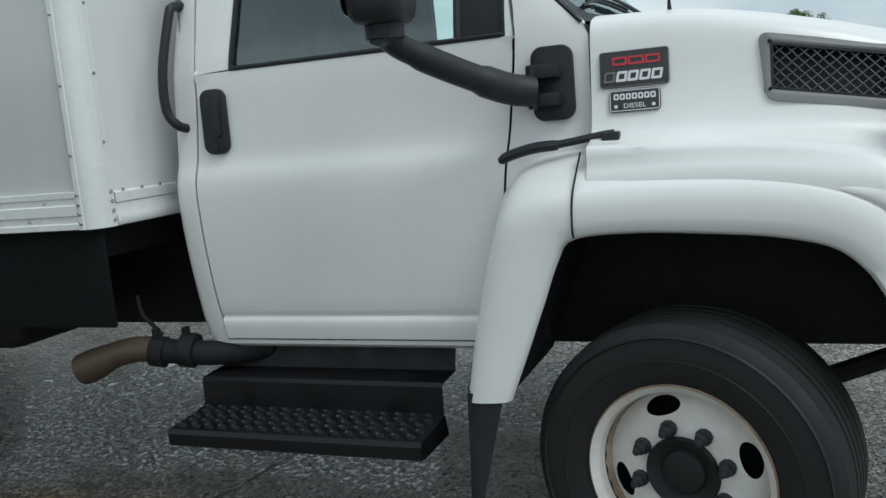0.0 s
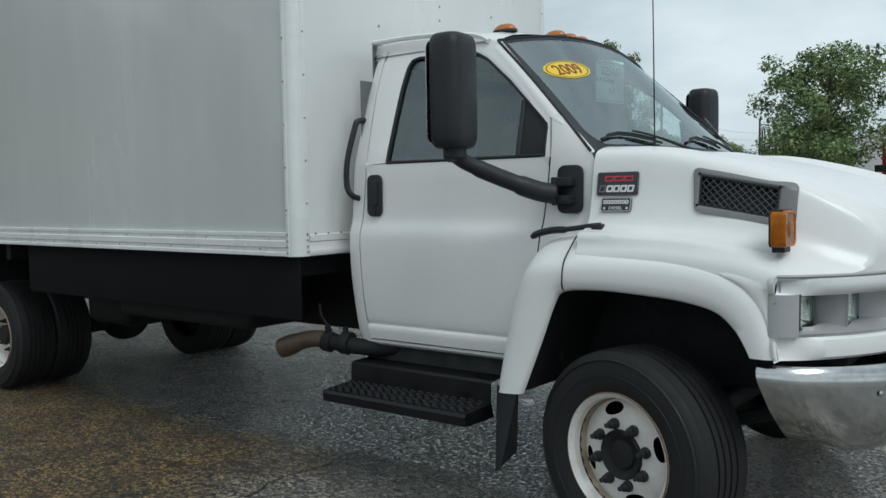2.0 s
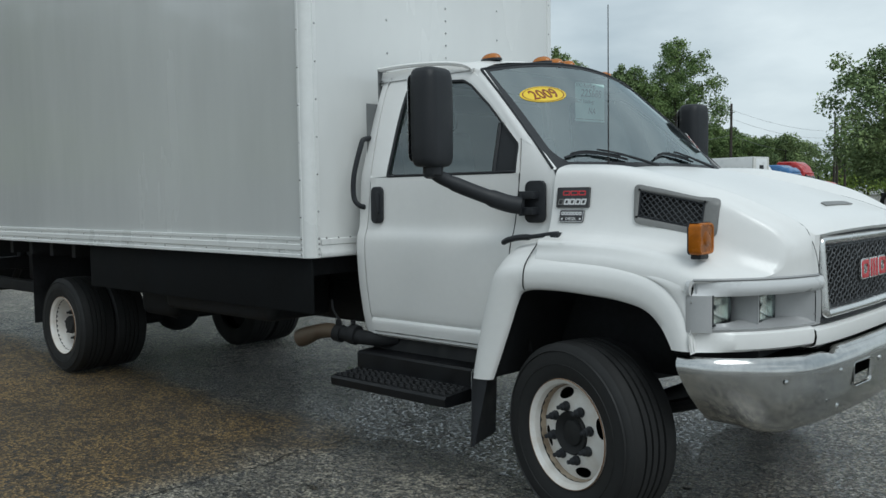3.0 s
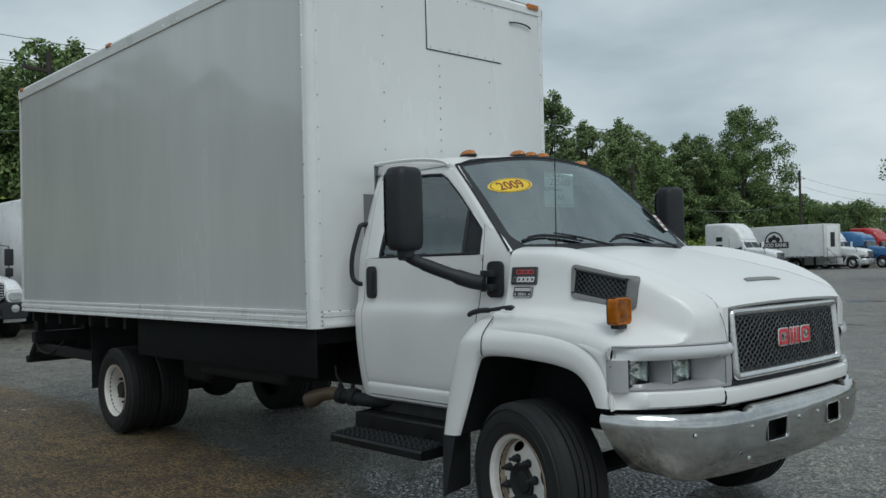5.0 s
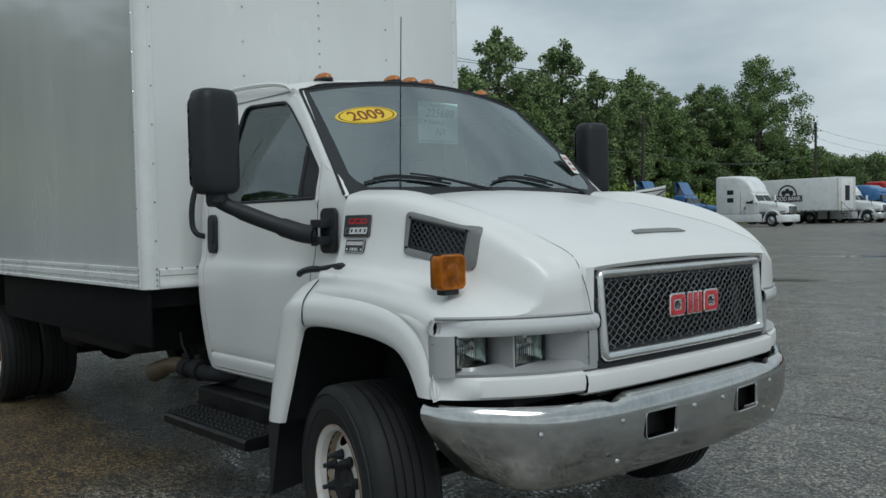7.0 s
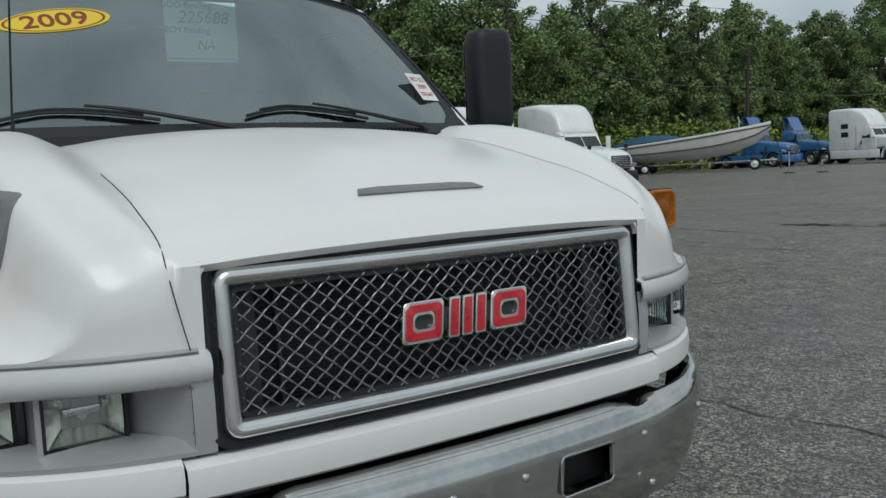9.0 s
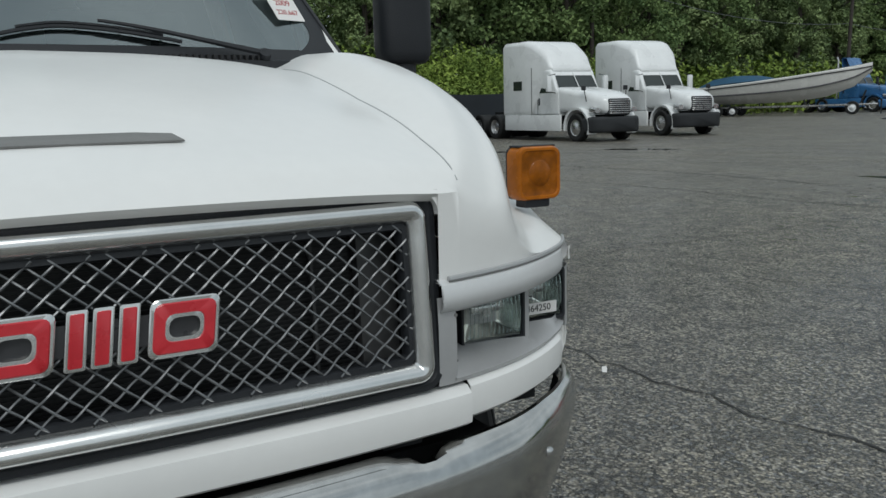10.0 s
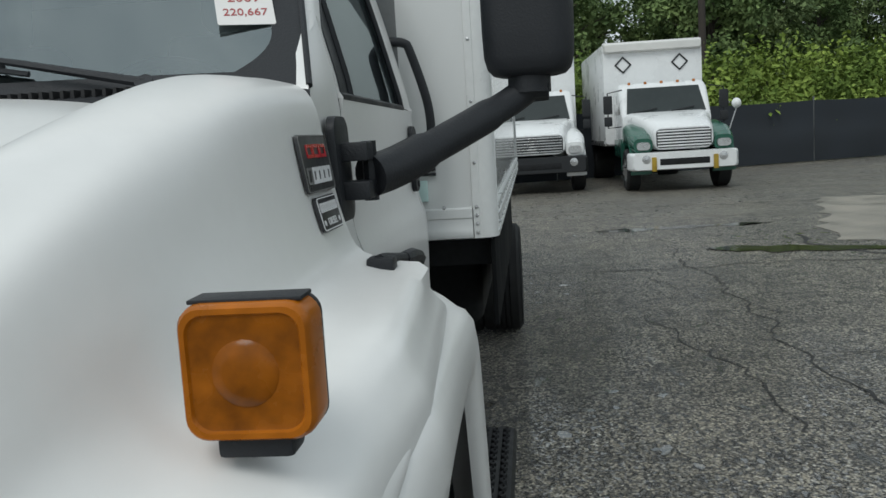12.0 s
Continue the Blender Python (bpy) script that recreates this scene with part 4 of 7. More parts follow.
part("bumper", thicken(weld(both(bumper())), 0.004), BUMPER_CHROME, truck, "worn chrome front bumper with water spots", angle=30)
lip = bmesh.new()
ys = np.linspace(0, 0.475, 20)
sheet([[(bump_plan(y) - back, -y, z - 0.012 * max(0.0, (y - 0.44) / 0.035)) for y in ys] for back, z in ((0.024, 0.764), (0.036, 0.773), (0.050, 0.777), (0.060, 0.773), (0.062, 0.758))], bm=lip)
part("bumper_lip", thicken(weld(both(lip)), 0.003), BUMPER_CHROME, truck, "raised middle lip of the chrome bumper")
tow = bmesh.new()
own = frame_ring(0.180, 0.098, 0.018, [(-0.003, 0.000), (0.0, 0.002), (0.003, 0.0), (0.005, -0.008)])
join(tow, own, facing((bump_plan(0.298) + 0.003, -0.298, 0.651), (0.06, 1, 0), (0, 0, 1)))
pair("tow_opening", tow, BUMPER_CHROME, truck)
# near-black block added behind each tow opening for the shade inside
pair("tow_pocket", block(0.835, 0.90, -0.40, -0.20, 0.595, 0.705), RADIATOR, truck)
part("front_crossmember", block(0.66, 0.82, -0.72, 0.72, 0.56, 0.74), CHASSIS, truck)
part("bumper_backing", block(0.50, 0.76, -0.86, 0.86, 0.765, 0.80), CHASSIS, truck)
for y in (-0.40, 0.40):
    part("bumper_bracket", block(-0.3, 0.86, y - 0.05, y + 0.05, 0.56, 0.72), CHASSIS, truck)
part("lower_radiator_panel", block(0.66, 0.86, -0.60, 0.60, 0.80, 0.90), CHASSIS, truck)
for y, z in ((0.10, 0.68), (0.51, 0.687), (0.54, 0.552), (0.83, 0.680)):
    d = Vector((1, -0.15 * y, 0)).normalized()
    o = Vector((bump_plan(y) + 0.002, -y, z))
    bolt = join(None, lathe([(0, 0.011), (0.004, 0.010), (0.007, 0.006), (0.0075, 0.0)], 10, axis="z"), facing(o, (0.1 * y, 1, 0), (0, 0, 1)))
    pair("bumper_bolt", bolt, STEEL, truck)
hook = bmesh.new()
tube([(0.80, -0.56, 0.775), (0.80, -0.44, 0.780)], 0.022, 10, bm=hook)
block(0.80, 0.86, -0.54, -0.46, 0.765, 0.792, 0.004, bm=hook)
pair("bonnet_hinge", hook, CHASSIS, truck)


# ----- windscreen, roof lamps, wipers, mirrors -----
def screen_point(y, u, out=0.0):
    """A point of the windscreen: y across, u from the foot (0) to the head (1)."""
    k = abs(y)
    half = 0.862 + (0.728 - 0.862) * u
    bow = (k / half) ** 2
    xf, zf = -0.090 - 0.092 * bow, 1.508
    xh, zh = -0.640 - 0.064 * bow, 2.092 - 0.078 * bow
    n = Vector((0.74, 0.0, 0.67))
    p = Vector((xf + (xh - xf) * u, y, zf + (zh - zf) * u))
    p += n * (0.018 * math.sin(math.pi * u) * (1 - 0.6 * bow) + out)
    return tuple(p)


def screen_part(y0, y1, u0, u1, out, ny, nu):
    rows = []
    for u in np.linspace(u0, u1, nu):
        half = 0.862 + (0.728 - 0.862) * u
        rows.append([screen_point(half * t, u, out) for t in np.linspace(y0, y1, ny)])
    return sheet(rows)


screen = part("windscreen", screen_part(-1, 1, 0, 1, 0, 40, 20), SCREEN, truck, "windscreen with a yellow year sticker and paper notes")
band = screen_part(-1, 1, 0.965, 1, 0.0012, 40, 3)
join(band, screen_part(-1, 1, -0.08, 0.060, 0.0012, 40, 3))
rows = {1: [], -1: []}
for u in np.concatenate([np.linspace(0, 0.25, 14), np.linspace(0.3, 1, 14)]):
    inner = 0.948 - 0.020 * (1 - u) - 0.16 * max(0.0, 1 - u / 0.20) ** 2.2
    for k in rows:
        rows[k].append([screen_point(k * (0.862 - 0.134 * u) * t, u, 0.0015) for t in np.linspace(inner, 1.0, 4)])
for k in rows:
    sheet(rows[k], bm=band)
part("black_border", band, PLASTIC, screen)
edge = [screen_point((0.862 - 0.134 * u) * -1, u, 0.002) for u in np.linspace(0, 1, 20)] + [screen_point(0.728 * t, 1, 0.002) for t in np.linspace(-1, 1, 24)] + [screen_point((0.862 - 0.134 * u), u, 0.002) for u in np.linspace(1, 0, 20)]
part("rubber_seal", tube(edge, 0.0065, 6), PLASTIC, screen)

# cowl panel with its air slots
cowl = bmesh.new()
sheet([[(x + 0.085 * (1 - (y / 0.84) ** 2), y, z) for y in np.linspace(-0.84, 0.84, 30)] for x, z in ((-0.26, 1.518), (-0.20, 1.516), (-0.152, 1.508), (-0.148, 1.47))], bm=cowl)
cowl_ob = part("cowl_panel", cowl, PLASTIC, truck, "black cowl panel below the windscreen")
slots = bmesh.new()
for k in range(34):
    y = 0.02 + k * 0.0175
    fore = 0.085 * (1 - (y / 0.84) ** 2)
    block(-0.215 + fore, -0.160 + fore, y, y + 0.006, 1.505, 1.523, bm=slots)
part("cowl_slats", slots, SEAM, cowl_ob)["kind"] = "stuff"


def sticker_pose(y, u, right_drop=0.0, lift=0.003):
    o, a, b = Vector(screen_point(y, u, lift)), Vector(screen_point(y + 0.06, u + right_drop, lift)), Vector(screen_point(y, u + 0.05, lift))
    return facing(o, a - o, b - o)


def onto_screen(ob, y0, u0, tilt, lift):
    """Presses a flat mesh against the bowed windscreen, turned a little in its plane."""
    for v in ob.data.vertices:
        p = ob.matrix_basis @ v.co
        a, b = p.x * math.cos(tilt) - p.y * math.sin(tilt), p.x * math.sin(tilt) + p.y * math.cos(tilt)
        v.co = screen_point(y0 + a, u0 + b / 0.80, lift + p.z)
    ob.matrix_basis = Matrix()


oval = part("year_sticker", sheet([[(r * 0.163 * math.cos(a), r * 0.062 * math.sin(a), 0.0012 * (r < 1.001)) for a in np.linspace(0, 2 * math.pi, 40, endpoint=False)] for r in (1.003, 1.0, 0.8, 0.6, 0.4, 0.2, 0.01)], closed=True), YELLOW, screen, "yellow oval year sticker")
part("sticker_rim", sheet([[(r * 0.160 * math.cos(a), r * 0.062 * math.sin(a), 0.002) for a in np.linspace(0, 2 * math.pi, 40, endpoint=False)] for r in (0.88, 0.93)], closed=True), BROWN_INK, oval)
words("year", "2009", 0.098, BROWN_INK, oval, Matrix.Translation((0, -0.003, 0.0022)), squeeze=1.0, bold=0.012)
onto_screen(oval, -0.505, 0.680, 0.060, 0.0010)
for ob in oval.children:
    onto_screen(ob, -0.505, 0.680, 0.060, 0.0010)
note = part("paper_note", prism(rounded(0.246, 0.205, 0.002, 2), 0.0010), PAPER, screen, "pale blue paper note with handwriting", at=facing((-0.528, -0.027, 1.884), (0.10, 1, 0), (0, 0, 1)))
words("line", "ODO Reading:", 0.030, INK, note, Matrix.Translation((-0.045, 0.088, 0.0016)))
words("figure", "225688", 0.058, INK, note, Matrix.Translation((0.008, 0.047, 0.0016)), squeeze=1.0, italic=0.2)
words("line", "ECM Reading:", 0.028, INK, note, Matrix.Translation((-0.045, 0.004, 0.0016)))
words("figure", "NA", 0.046, INK, note, Matrix.Translation((0.012, -0.046, 0.0016)), squeeze=0.9, italic=0.25)
part("rule", block(-0.115, 0.115, -0.092, -0.090, 0.0010, 0.0016), INK, note)
decal = part("stock_decal", prism(rounded(0.104, 0.132, 0.003, 2), 0.0010), LABEL, screen, "white stock decal with red figures", at=facing((-0.304, 0.720, 1.683), (-0.42, 1, 0), (-0.62, 0.0, 0.75)))
for text, v, size in (("RD 52", 0.036, 0.031), ("2009", 0.0, 0.030), ("220,667", -0.036, 0.025)):
    words("figure", text, size, RED_INK, decal, Matrix.Translation((0, v, 0.0015)))
# small dark clip in the upper corner
part("corner_mark", prism(rounded(0.05, 0.13, 0.02), 0.001), SEAM, screen, at=sticker_pose(-0.74, 0.72, 0.0, -0.004))

for y in (-0.530, -0.115, 0.0, 0.115, 0.530):
    x, z = (-0.790, 2.086) if abs(y) > 0.3 else (-0.772, 2.110)
    lamp = part("roof_lamp", prism([(u, v) for u, v in smooth_line([(0.055, 0), (0.03, 0.030), (-0.04, 0.034), (-0.075, 0), (-0.04, -0.034), (0.03, -0.030)], 24, closed=True)], 0.012, 0.003), PLASTIC, truck, "amber roof marker lamp", at=Matrix.Translation((x, y, z)))
    dome = bmesh.new()
    rows = []
    for k in np.linspace(0, 1, 7):
        rows.append([(u * math.cos(k * 1.5), v * math.cos(k * 1.5) * 1.0, 0.010 + 0.030 * math.sin(k * 1.57)) for u, v in smooth_line([(0.050, 0), (0.026, 0.027), (-0.04, 0.031), (-0.070, 0), (-0.04, -0.031), (0.026, -0.027)], 24, closed=True)])
    sheet(rows, closed=True, bm=dome)
    part("lens", dome, AMBER_DARK, lamp)


def wiper(tip, apex, foot):
    """A wiper lying along the foot of the screen: blade from the tip past the apex, arm down to the spindle."""
    path = smooth_line([(tip, 0.085), (0.55 * tip + 0.45 * apex, 0.112), (apex, 0.125), (0.62 * apex + 0.38 * foot, 0.095), (foot, 0.005)], 40)
    blade = tube([screen_point(y, u, 0.010) for y, u in path[:27]], 0.0055, 5)
    tube([screen_point(y, u + 0.007, 0.016) for y, u in path[3:24]], 0.0042, 5, bm=blade)
    for k in (4, 11, 17, 23):
        tube([screen_point(*path[k], 0.006), screen_point(path[k][0], path[k][1] + 0.009, 0.018)], 0.006, 5, bm=blade)
    arm = tube([screen_point(y, u + 0.014 * (1 - k / 26.0), 0.026) for k, (y, u) in enumerate(path[14:])], [0.0045 + 0.0045 * k / 25 for k in range(26)], 6)
    tube([Vector(screen_point(foot, 0.0, 0.0)), Vector(screen_point(foot, 0.0, 0.034))], 0.016, 10, bm=arm)
    return blade, arm


for ends in ((-0.745, -0.575, -0.10), (-0.050, 0.12, 0.60)):
    blade_bm, arm_bm = wiper(*ends)
    arm_ob = part("wiper", arm_bm, PLASTIC, truck, "black windscreen wiper")
    part("wiper_blade", blade_bm, PLASTIC, arm_ob)
part("aerial", tube([(0.025, -0.730, 1.505), (0.024, -0.729, 1.56), (0.010, -0.706, 1.9), (-0.006, -0.680, 2.228)], [0.008, 0.0032, 0.0026, 0.0020], 6), SEAM, truck, "thin black aerial")

for s in (1, -1):
    head = bmesh.new()
    rows = []
    for z, k in ((-0.216, 0.0), (-0.216, 0.60), (-0.212, 0.78), (-0.200, 0.90), (-0.175, 0.97), (-0.12, 0.99), (0.10, 1.0), (0.17, 0.985), (0.195, 0.94), (0.209, 0.85), (0.216, 0.70), (0.217, 0.0)):
        rows.append([(v * k, u * k, z) for u, v in rounded(0.190, 0.140, 0.048, 6)])
    sheet(rows, closed=True, bm=head)
    weld(head)
    mir = part("mirror", head, PLASTIC, truck, "black towing mirror on a long arm", at=pose(-0.560, -s * 1.240, 1.739, 0, 0, s * 6))
    g = prism(rounded(0.160, 0.385, 0.035), 0.002)
    part("mirror_glass", g, STEEL, mir, at=facing((-0.0705, 0, 0), (0, -1, 0), (0, 0, 1)))
    arm = tube(smooth_line([(-0.300, -0.935, 1.345), (-0.36, -0.98, 1.360), (-0.46, -1.09, 1.415), (-0.54, -1.19, 1.470), (-0.560, -1.235, 1.50)], 20), [0.040] * 7 + [0.034] * 8 + [0.030] * 5, 18)
    tube([(-0.556, -1.20, 1.496), (-0.562, -1.275, 1.500)], 0.028, 8, bm=arm)
    tube([(-0.560, -1.238, 1.490), (-0.560, -1.238, 1.532)], 0.046, 12, bm=arm)
    for z in (1.322, 1.392):
        block(-0.315, -0.232, -0.945, -0.895, z - 0.017, z + 0.017, 0.005, bm=arm)
    tube([(-0.300, -0.935, 1.30), (-0.300, -0.935, 1.41)], 0.014, 8, bm=arm)
    plate = prism(rounded(0.110, 0.190, 0.030), 0.016, 0.006)
    plate.transform(facing((-0.258, -0.882, 1.362), (1, 0.02, 0), (0, 0.03, 1)))
    for b, nm in ((arm, "mirror_arm"), (plate, "mirror_plate")):
        part(nm, b if s > 0 else mirrored(b), PLASTIC, truck)

# ----- cab inside: dashboard, wheel, seats, back wall -----
dash = bmesh.new()
sheet([[(x, y, z) for y in np.linspace(-0.80, 0.80, 12)] for x, z in ((-0.20, 1.46), (-0.42, 1.475), (-0.56, 1.47), (-0.62, 1.40), (-0.60, 1.15), (-0.55, 0.9))], bm=dash)
part("dashboard", dash, INSIDE, truck, "dark grey dashboard")
rim = bmesh.new()
ringpts = [(0.205 * math.cos(a), 0.205 * math.sin(a), 0) for a in np.linspace(0, 2 * math.pi, 33)]
tube(ringpts, 0.016, 8, bm=rim, caps=False)
for a in (90, 210, 330):
    tube([(0, 0, -0.02), (0.2 * math.cos(radians(a)), 0.2 * math.sin(radians(a)), 0)], 0.014, 6, bm=rim)
lathe([(-0.03, 0.0), (-0.03, 0.06), (0.0, 0.065), (0.01, 0.0)], 16, bm=rim, axis="z")
part("steering_wheel", rim, PLASTIC, truck, "black steering wheel", at=facing((-0.72, 0.42, 1.43), (0, 1, 0), (0.45, 0, 0.9)))
for y in (-0.42, 0.42):
    seat = bmesh.new()
    block(-1.18, -0.72, y - 0.25, y + 0.25, 1.02, 1.18, 0.05, 3, bm=seat)
    own = block(-0.07, 0.07, -0.25, 0.25, 0.0, 0.62, 0.05, 3)
    join(seat, own, pose(-1.20, y, 1.14, 0, -10, 0))
    own = block(-0.05, 0.05, -0.14, 0.14, 0.0, 0.20, 0.04, 3)
    join(seat, own, pose(-1.29, y, 1.76, 0, -8, 0))
    part("seat", seat, SEATCLOTH, truck, "grey cloth cab seat")
lining = bmesh.new()
sheet([[(x, y, 1.0) for y in (-0.8, 0.8)] for x in (-1.42, -0.4)], bm=lining)
for y0, y1, z0, z1 in ((-0.84, 0.84, 0.7, 1.50), (-0.75, 0.75, 1.89, 2.085), (-0.84, -0.42, 1.5, 1.9), (0.42, 0.84, 1.5, 1.9)):
    sheet([[(-1.425, y, z) for y in (y0, y1)] for z in (z0, z1)], bm=lining)
sheet([[(x, y, 2.046 - 0.03 * (abs(y) > 0.5)) for y in (-0.74, -0.45, 0.45, 0.74)] for x in (-1.43, -0.76)], bm=lining)
part("cab_lining", lining, INSIDE, truck, "dark cab lining")
part("sun_visor", block(-0.80, -0.74, -0.62, -0.08, 1.96, 2.03, 0.01), INSIDE, truck)

# ----- wheels -----
R = 0.387


def tyre_mesh(outer):
    """Tyre section with a flat tread cut by grooves, the outer face at -y."""
    w = 0.225
    prof = [(0.02, 0.226), (-0.010, 0.230), (-0.020, 0.250), (-0.030, 0.295), (-0.028, 0.345), (-0.018, 0.368), (-0.004, 0.382)]
    prof = [(y, r) for y, r in prof]
    tread = [(0.008, R - 0.006), (0.020, R - 0.003)]
    for c in (0.052, 0.088, 0.124, 0.160):
        tread += [(c - 0.006, R), (c - 0.005, R - 0.010), (c + 0.005, R - 0.010), (c + 0.006, R)]
    tread += [(w - 0.020, R - 0.003), (w - 0.008, R - 0.006)]
    back = [(w - y, r) for y, r in reversed(prof)]
    bm = lathe(prof + tread + back, 72)
    return bm


def rim_mesh(dish, holes=4, hole_r=0.205):
    """A stamped steel disc wheel with oval hand holes; dish: how far the disc lies behind the flange."""
    bm = bmesh.new()
    prof = [(0.02, 0.240), (-0.004, 0.246), (-0.016, 0.262), (-0.020, 0.268), (-0.016, 0.272), (-0.006, 0.270)]
    lathe(prof, 64, bm=bm)
    rows = []
    nr, na = 34, 240
    for i, r in enumerate(np.linspace(0.232, 0.085, nr)):
        y = dish - 0.030 * math.sin((0.232 - r) / 0.147 * math.pi * 0.62)
        rows.append([(r * math.cos(a), y, r * math.sin(a)) for a in np.linspace(0, 2 * math.pi, na, endpoint=False)])
    disc = sheet(rows, closed=True)
    kill = []
    for f in disc.faces:
        c = f.calc_center_median()
        rad, ang = math.hypot(c.x, c.z), math.degrees(math.atan2(c.z, c.x))
        off = abs((ang - 15 + 360 / holes / 2) % (360 / holes) - 360 / holes / 2)
        if (off / 15.5) ** 2 + ((rad - 0.196) / 0.027) ** 2 < 1:
            kill.append(f)
    bmesh.ops.delete(disc, geom=kill, context="FACES")
    # round off the rims of the holes
    for v in disc.verts:
        rad, ang = math.hypot(v.co.x, v.co.z), math.degrees(math.atan2(v.co.z, v.co.x))
        if v.is_boundary and 0.15 < rad < 0.229:
            mid = 15 + round((ang - 15) * holes / 360) * 360 / holes
            da, dr = (ang - mid) / 15.5, (rad - 0.196) / 0.027
            q = math.hypot(da, dr)
            a2, r2 = radians(mid + da / q * 15.5), 0.196 + dr / q * 0.027
            v.co.x, v.co.z = r2 * math.cos(a2), r2 * math.sin(a2)
    return join(bm, disc)


STEER = -13.0


def wheel(front, side, x, y, turn=0):
    w = part("wheel", tyre_mesh(True), RUBBER, truck, "black tyre on a white steel wheel" if front else "black rear tyre on a white dished wheel", angle=45)
    w.matrix_basis = pose(x, y, 0.39, 0, turn, (0 if side > 0 else 180) + (STEER if front else 0))
    shrink = Matrix.Diagonal((0.86, 1, 0.86, 1))
    dish = 0.050 if front else 0.135
    part("rim", rim_mesh(dish), WHEEL, w, "white painted steel rim, rust at its edge").matrix_basis = shrink
    part("rim_barrel", lathe([(0.02, 0.240), (0.05, 0.2365), (dish + 0.01, 0.2345), (dish, 0.232)] if not front else [(0.02, 0.2405), (dish, 0.2345), (dish + 0.002, 0.231)], 64), STAINED if front else WHEEL, w, "rust-stained inner wall of the rim").matrix_basis = shrink
    part("rim_back", lathe([(0.16, 0.0), (0.16, 0.235), (0.02, 0.240)], 32), CHASSIS, w).matrix_basis = shrink
    part("rust_ring", lathe([(-0.0165, 0.2655), (-0.0215, 0.2685), (-0.0165, 0.2725)], 64), RUST, w).matrix_basis = shrink
    for r in (0.296, 0.352):
        part("sidewall_ring", lathe([(-0.026, r - 0.004), (-0.0325, r), (-0.026, r + 0.004)], 72), RUBBER, w)
    nuts = 8
    c = dish - 0.028
    hub = lathe([(c + 0.02, 0.108), (c - 0.010, 0.107), (c - 0.016, 0.103), (c - 0.014, 0.096), (c - 0.002, 0.080), (c + 0.004, 0.066), (c - 0.004, 0.060), (c - 0.008, 0.045), (c - 0.010, 0.0)] if front else [(c + 0.02, 0.085), (c - 0.06, 0.082), (c - 0.075, 0.070), (c - 0.078, 0.0)], 36)
    part("hub", hub, RUBBER, w, "black hub").matrix_basis = shrink
    for k in range(nuts):
        a = 2 * math.pi * (k + 0.3) / nuts
        nut = lathe([(0.0, 0.024), (-0.010, 0.0235), (-0.013, 0.019), (-0.030, 0.0175), (-0.033, 0.0105), (-0.052, 0.010), (-0.054, 0.0)], 10)
        part("wheel_nut", nut, PLASTIC, w, at=Matrix.Translation((0.114 * math.cos(a), dish - 0.030, 0.114 * math.sin(a))) @ Matrix.Diagonal((0.9, 1, 0.9, 1)))
    return w


wheel(True, 1, 0.032, -1.062, -2)
wheel(True, -1, 0.032, 1.062, 40)
for s in (1, -1):
    wheel(False, s, -4.93, -0.995 if s > 0 else 1.105, 20)
    inner_tyre = part("inner_tyre", tyre_mesh(False), RUBBER, truck, "black inner rear tyre", angle=45)
    inner_tyre.matrix_basis = pose(-4.93, -0.72 if s > 0 else 0.83, 0.39, 0, 0, 0 if s > 0 else 180)
    part("inner_rim", lathe([(0.02, 0.262), (0.03, 0.23), (0.12, 0.22), (0.12, 0.0)], 32), CHASSIS, inner_tyre)

# ----- steps, exhaust, flaps, chassis -----
step = bmesh.new()
sheet([[(x + dx * s, -y, z) for x in np.linspace(-1.455, -0.635, 30)] for y, z, dx, s in ((1.098, 0.400, 0, 0), (1.105, 0.405, 0, 0), (1.108, 0.440, 0, 0), (1.098, 0.452, 0, 0), (0.93, 0.463, 0, 0), (0.918, 0.468, 0, 0), (0.915, 0.545, 0, 0), (0.905, 0.556, 0, 0), (0.80, 0.560, 0, 0), (0.78, 0.63, 0, 0))], bm=step)
for x in (-1.455, -0.635):
    sheet([[(x, -y, z) for y, z in ((1.105, 0.405), (1.108, 0.44), (1.098, 0.452), (0.918, 0.463))], [(x, -y, z) for y, z in ((1.09, 0.400), (1.09, 0.40), (1.08, 0.40), (0.90, 0.40))]], bm=step)
thicken(step, 0.004)
left_step = mirrored(step)
bmesh.ops.translate(left_step, verts=left_step.verts, vec=(0, 0.04, 0))
steps = part("side_step", step, STEP, truck, "black side step with a cleated tread"), part("side_step", left_step, STEP, truck, "black side step with a cleated tread")
cleats = bmesh.new()
for i in range(17):
    for j in range(5):
        own = lathe([(-0.001, 0.0155), (0.007, 0.0135), (0.0085, 0.010), (0.004, 0.0065), (0.003, 0.0)], 10, axis="z")
        join(cleats, own, Matrix.Translation((-1.425 + i * 0.047 + 0.012 * (j % 2), -1.075 + j * 0.034, 0.455 + j * 0.002)) @ Matrix.Diagonal((1.25, 0.8, 1, 1)))
for k, ob in enumerate(steps):
    part("tread_cleat", cleats.copy() if k == 0 else mirrored(cleats), STEP, ob, at=Matrix.Translation((0, 0.04 * k, 0)))["kind"] = "stuff"
cleats.free()
line = smooth_line([(-1.885, -0.972, 0.588), (-1.84, -0.962, 0.604), (-1.76, -0.945, 0.634), (-1.68, -0.925, 0.648), (-1.61, -0.905, 0.640)], 16)
tip = tube(line, [0.051, 0.053, 0.053, 0.052, 0.050, 0.047, 0.044] + [0.042] * 9, 16, caps=False)
tube(line[:5], 0.045, 16, bm=tip)
part("exhaust_tip", tip, PIPE, truck, "weathered tan flared exhaust tip")
